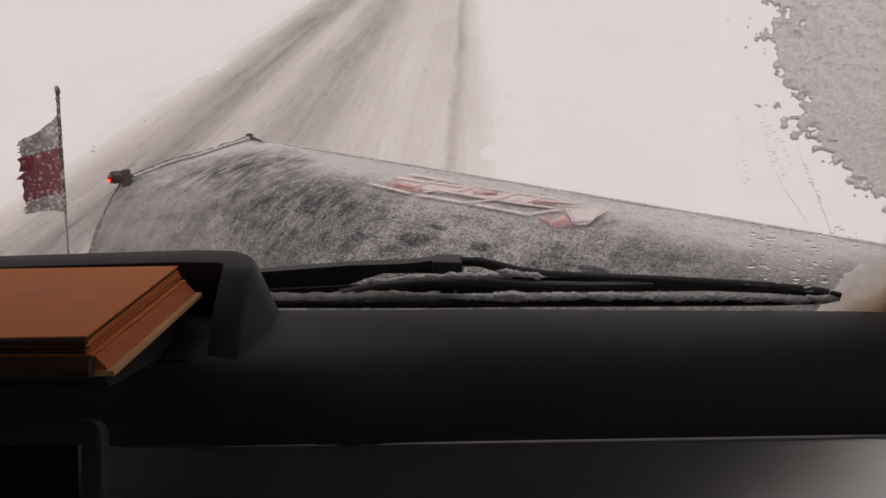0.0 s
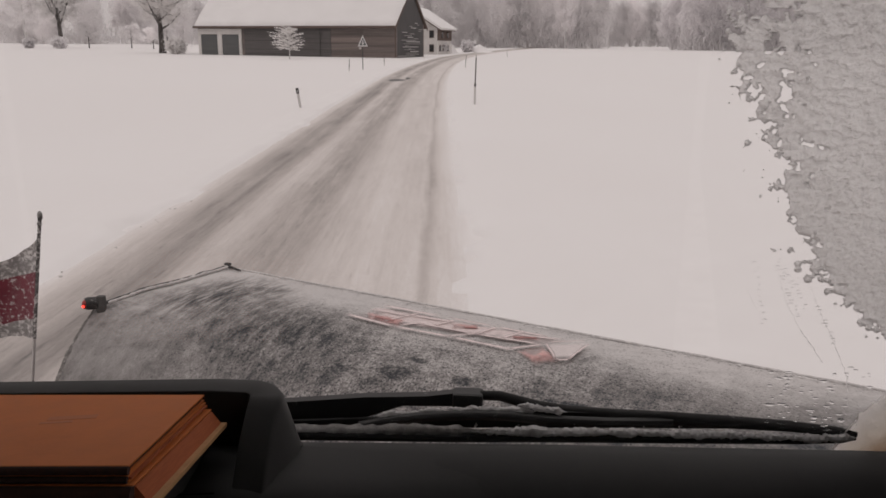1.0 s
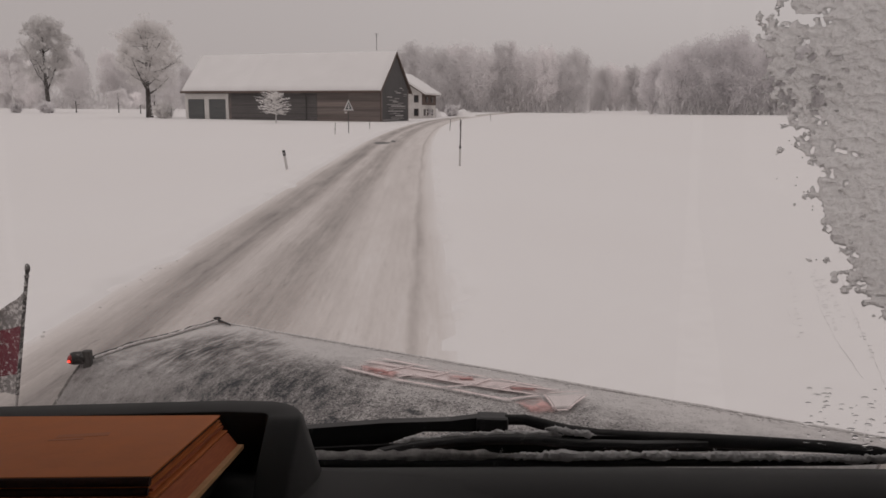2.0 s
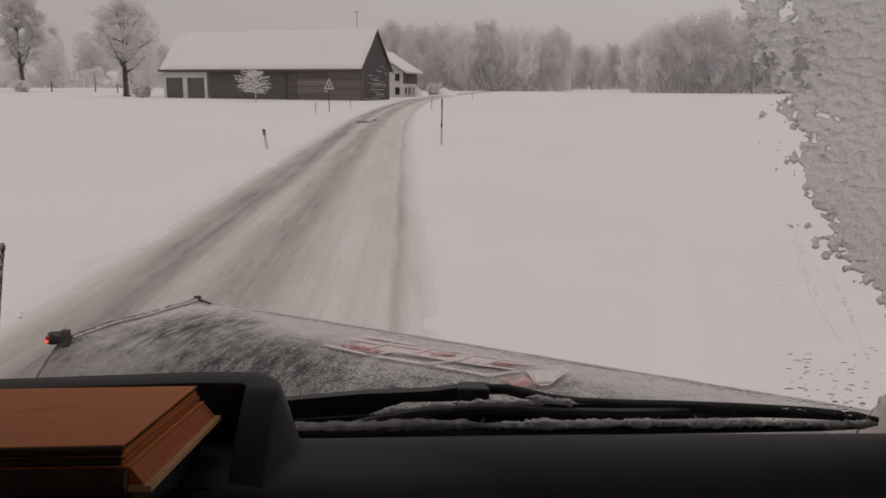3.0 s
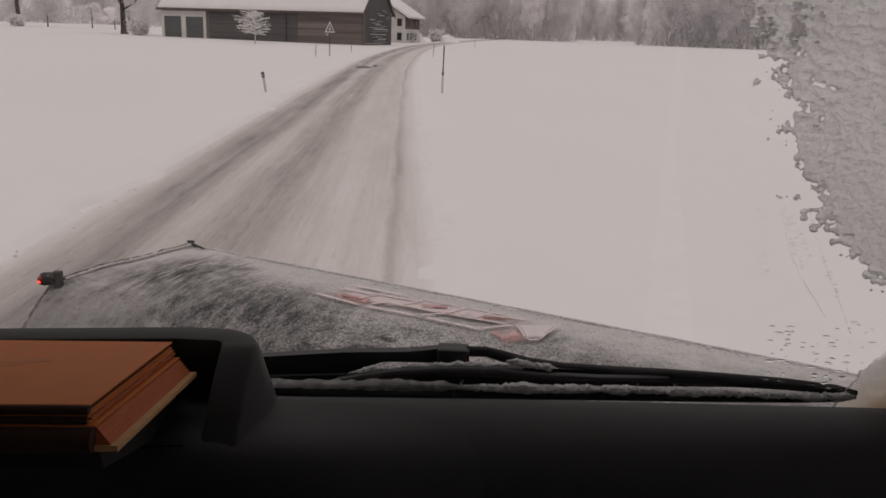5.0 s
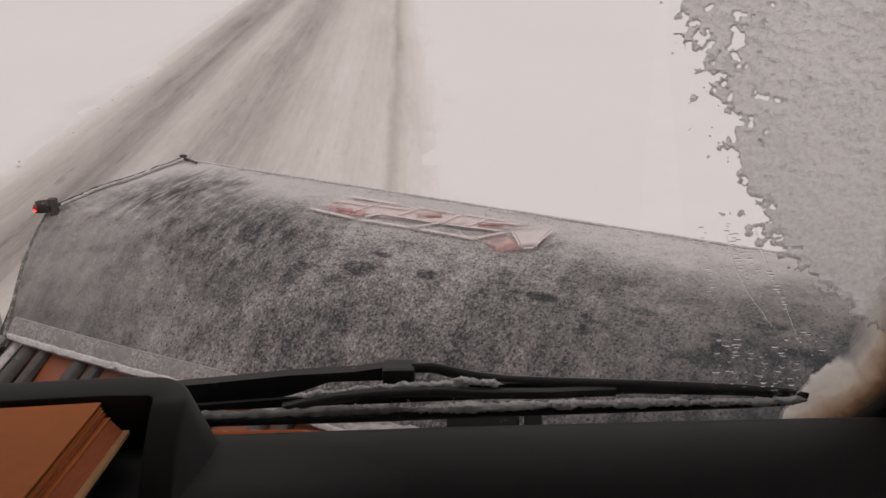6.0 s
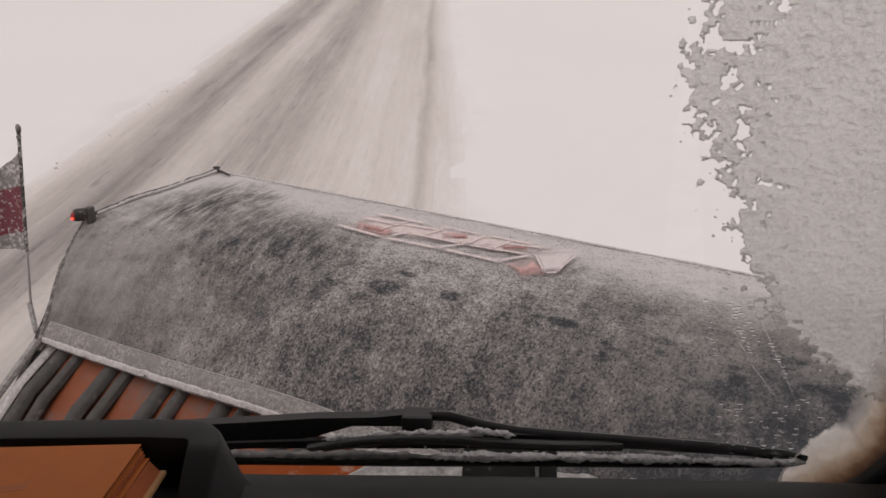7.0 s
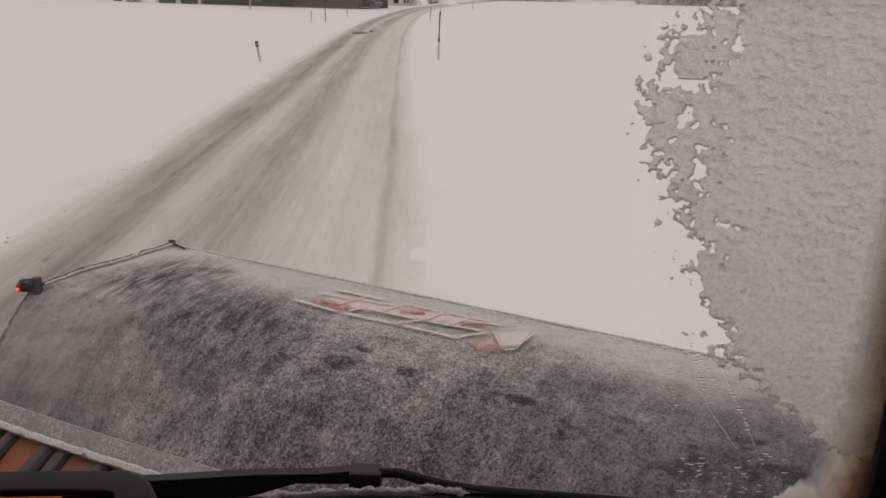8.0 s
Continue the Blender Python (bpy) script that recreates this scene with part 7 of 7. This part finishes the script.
def ice_level(x, z):
    """Above zero where the crust lies; ragged along the wiped edge, with small clear holes near it."""
    inside = (x - interp(z, ICE_Z, ICE_X)) * 0.85
    m = inside - 0.008 + 0.011 * nz(x * 34, z * 34, 1) + 0.020 * nz(x * 15, z * 19, 4)
    if abs(inside) < 0.1:
        m += 0.011 * nz(x * 85, z * 105, 8) + 0.008 * nz(x * 190, z * 230, 3)
    if m < 0.09:
        # rounded lobes of two sizes
        m += 0.016 * (0.55 - noise.voronoi(Vector((x * 95, z * 115, 1)))[0][0]) + 0.013 * (0.5 - noise.voronoi(Vector((x * 170, z * 200, 5)))[0][0]) + 0.009 * (0.5 - noise.voronoi(Vector((x * 300, z * 340, 7)))[0][0])
    near = max(0.0, 1 - abs(inside - 0.035) / 0.06) * interp(z, (2.12, 2.25, 2.34, 2.5), (0.1, 0.55, 1.0, 1.0))
    if -0.024 < inside < 0.02 and z > 2.02:
        # single frozen blobs left standing before the crust
        d_, p_ = noise.voronoi(Vector((x * 105, z * 125, 4)))
        keep = 0.50 + 0.9 * nz(p_[0].x * 1.7, p_[0].y * 1.3, 6) - max(0.0, -inside) * 24
        m = max(m, (0.62 * min(1.0, keep) - d_[0]) * 0.012)
    m -= near * max(0.0, nz(x * 58 + 7, z * 66, 9) + 0.8 * nz(x * 150, z * 170, 2) + 0.6 * nz(x * 310, z * 340, 6) - 0.17) * 0.13
    return m


def build_ice():
    step = 0.0019
    xs, zs = np.arange(0.225, 0.540, step), np.arange(1.995, 2.765, step)
    lev = [[ice_level(x, z) for x in xs] for z in zs]
    b, seen = Build(), {}

    def vert(key, x, z, m):
        if key not in seen:
            seen[key] = len(b.v)
            h = 0.0042 * min(1.0, max(0.0, m) / 0.0035) ** 0.5 if m > 0 else 0.0
            pebble = min(1.0, max(0.0, m) / 0.004)
            h += pebble * (0.0015 * (0.5 - noise.voronoi(Vector((x * 150, z * 185, 3)))[0][0]) + 0.0026 * nz(x * 85, z * 150, 6) + 0.0016 * nz(x * 190, z * 310, 9) + 0.0008 * nz(x * 40, z * 60, 2))
            b.v.append(on_pane(x, z, 0.0005 + max(0.0, h)))
        return seen[key]

    for j in range(len(zs) - 1):
        for i in range(len(xs) - 1):
            cs = ((i, j), (i + 1, j), (i + 1, j + 1), (i, j + 1))
            ms = [lev[q][p] for p, q in cs]
            if max(ms) <= 0:
                continue
            face = []
            for k in range(4):
                (p, q), (p2, q2) = cs[k], cs[(k + 1) % 4]
                m0, m1 = ms[k], ms[(k + 1) % 4]
                if m0 > 0:
                    face.append(vert((p, q), xs[p], zs[q], m0))
                if (m0 > 0) != (m1 > 0):
                    t = m0 / (m0 - m1)
                    key = ("e", min((p, q), (p2, q2)), max((p, q), (p2, q2)))
                    face.append(vert(key, xs[p] + (xs[p2] - xs[p]) * t, zs[q] + (zs[q2] - zs[q]) * t, 0.0))
            if len(face) >= 3:
                b.f.append(tuple(face))
    return solid("ice_crust", b, ICE, "grey pebbled ice crust with a ragged edge on the windscreen", "ice", smooth=True)


build_ice()


def build_corner_frost():
    """Dirty packed frost filling the rounded lower corner and the side of the windscreen."""
    b = Build()
    inner = [(0.427, 1.888), (0.427, 1.900), (0.428, 1.922), (0.439, 1.945), (0.454, 1.971), (0.474, 2.000), (0.480, 2.043), (0.482, 2.093), (0.484, 2.13), (0.486, 2.24), (0.484, 2.38), (0.482, 2.55), (0.48, 2.74)]
    outer = [(0.427, 1.884), (0.436, 1.882), (0.45, 1.882), (0.470, 1.889), (0.495, 1.898), (0.515, 1.915), (0.530, 1.945), (0.537, 2.00), (0.537, 2.10), (0.537, 2.24), (0.537, 2.38), (0.537, 2.55), (0.537, 2.74)]
    n, m_ = 18, 200
    uv = []
    for k in range(m_ + 1):
        s = k / m_ * (len(inner) - 1)
        a = Vector([interp(s, range(len(inner)), [p[c] for p in inner]) for c in (0, 1)] + [0])
        o = Vector([interp(s, range(len(outer)), [p[c] for p in outer]) for c in (0, 1)] + [0])
        rag = 0.10 * nz(s * 2.6, 1.0) + 0.05 * nz(s * 6, 3.0)
        a = a.lerp(o, max(-0.1, rag + 0.04))
        for i in range(n + 1):
            q = i / n
            p = a.lerp(o, q)
            h = 0.013 * (1 - (2 * q - 1) ** 4) ** 0.5 * min(1.0, (o - a).length / 0.02) * (1 if s < 4 else max(min(1.0, q * 1.6), 5 - s)) + 0.0022 * nz(p.x * 90, p.y * 90, 5) * min(1.0, q * 8)
            b.v.append(on_pane(p.x, p.y, 0.0008 + max(0.0, h)))
            uv.append((q, s))
    w = n + 1
    b.f = [(k * w + i, k * w + i + 1, (k + 1) * w + i + 1, (k + 1) * w + i) for k in range(m_) for i in range(n)]
    b.uv = uv
    return solid("corner_frost", b, CRUST, "cream dirty frost packed into the windscreen's rounded corner", "frost", smooth=True)


build_corner_frost()


def build_drops():
    b, rnd = Build(), random.Random(4)
    for k in range(95):
        col = rnd.choice((0.357, 0.371, 0.371, 0.386, 0.402, 0.402, 0.416, 0.416, 0.430, 0.446))
        x, z = col + rnd.gauss(0, 0.0028), 1.943 + 0.064 * rnd.random() ** 1.6 + rnd.gauss(0, 0.003)
        if ice_level(x, z) > -0.004:
            continue
        r = rnd.uniform(0.0007, 0.0017) * (1.4 if rnd.random() < 0.15 else 1)
        b.ball(on_pane(x, z, 0.0006), (r * rnd.uniform(1.2, 2.6), r * 0.55, r * rnd.uniform(0.6, 1.0)), 8, 6)
    for x0, z0, dx, ln in ((0.378, 2.050, 0.026, 0.034), (0.408, 2.045, 0.022, 0.045), (0.430, 2.010, 0.004, 0.05), (0.412, 1.985, 0.0, 0.035)):
        pts = [on_pane(x0 + dx * t + 0.0025 * nz(t * 5, x0 * 90), z0 - ln * t, 0.0006) for t in np.linspace(0, 1, 14)]
        b.tube(pts, [0.0006 * (0.5 + abs(nz(t * 9, x0 * 50))) for t in np.linspace(0, 1, 14)], 6, up=(0, 1, 0))
    # three long runs and the ladders of small drops beside them
    for way, r in ((((0.3483, 2.1137), (0.3634, 2.0742), (0.3952, 2.0267)), 0.0005), (((0.3735, 2.1169), (0.3848, 2.0897), (0.4169, 2.0276)), 0.00055), (((0.319, 2.0943), (0.328, 2.079), (0.3377, 2.0614)), 0.0003)):
        pts, radii = [], []
        for t in np.linspace(0, 1, 28):
            (ax, az), (bx, bz), (cx, cz) = way
            kx, kz = 2 * bx - (ax + cx) / 2, 2 * bz - (az + cz) / 2
            x = (1 - t) ** 2 * ax + 2 * t * (1 - t) * kx + t * t * cx + 0.0010 * nz(t * 9, ax * 90)
            z = (1 - t) ** 2 * az + 2 * t * (1 - t) * kz + t * t * cz
            pts.append(on_pane(x, z, 0.0006))
            radii.append(r * (0.35 + 0.65 * abs(math.sin(t * 3.0 + 0.2))) * (0.75 + 0.5 * abs(nz(t * 12, ax * 50))))
        b.tube(pts, radii, 8, up=(0, 1, 0))
    for (ax, az), (cx, cz), count in (((0.3266, 2.1204), (0.3421, 2.0496), 12), ((0.3472, 2.1233), (0.3761, 2.0605), 18), ((0.3909, 2.0753), (0.4141, 2.0323), 10), ((0.358, 2.112), (0.382, 2.068), 9)):
        for k in range(count):
            t = (k + rnd.uniform(-0.3, 0.3)) / count
            x, z = ax + (cx - ax) * t + rnd.gauss(0, 0.0016), az + (cz - az) * t
            r = rnd.uniform(0.0006, 0.0013)
            b.ball(on_pane(x, z, 0.0006), (r * rnd.uniform(1.6, 3.0), r * 0.6, r * 0.8), 8, 6)
    return solid("water_drops", b, WATER, "small melt-water drops and runs on the glass", "water drops", kind="stuff", smooth=True)


build_drops()
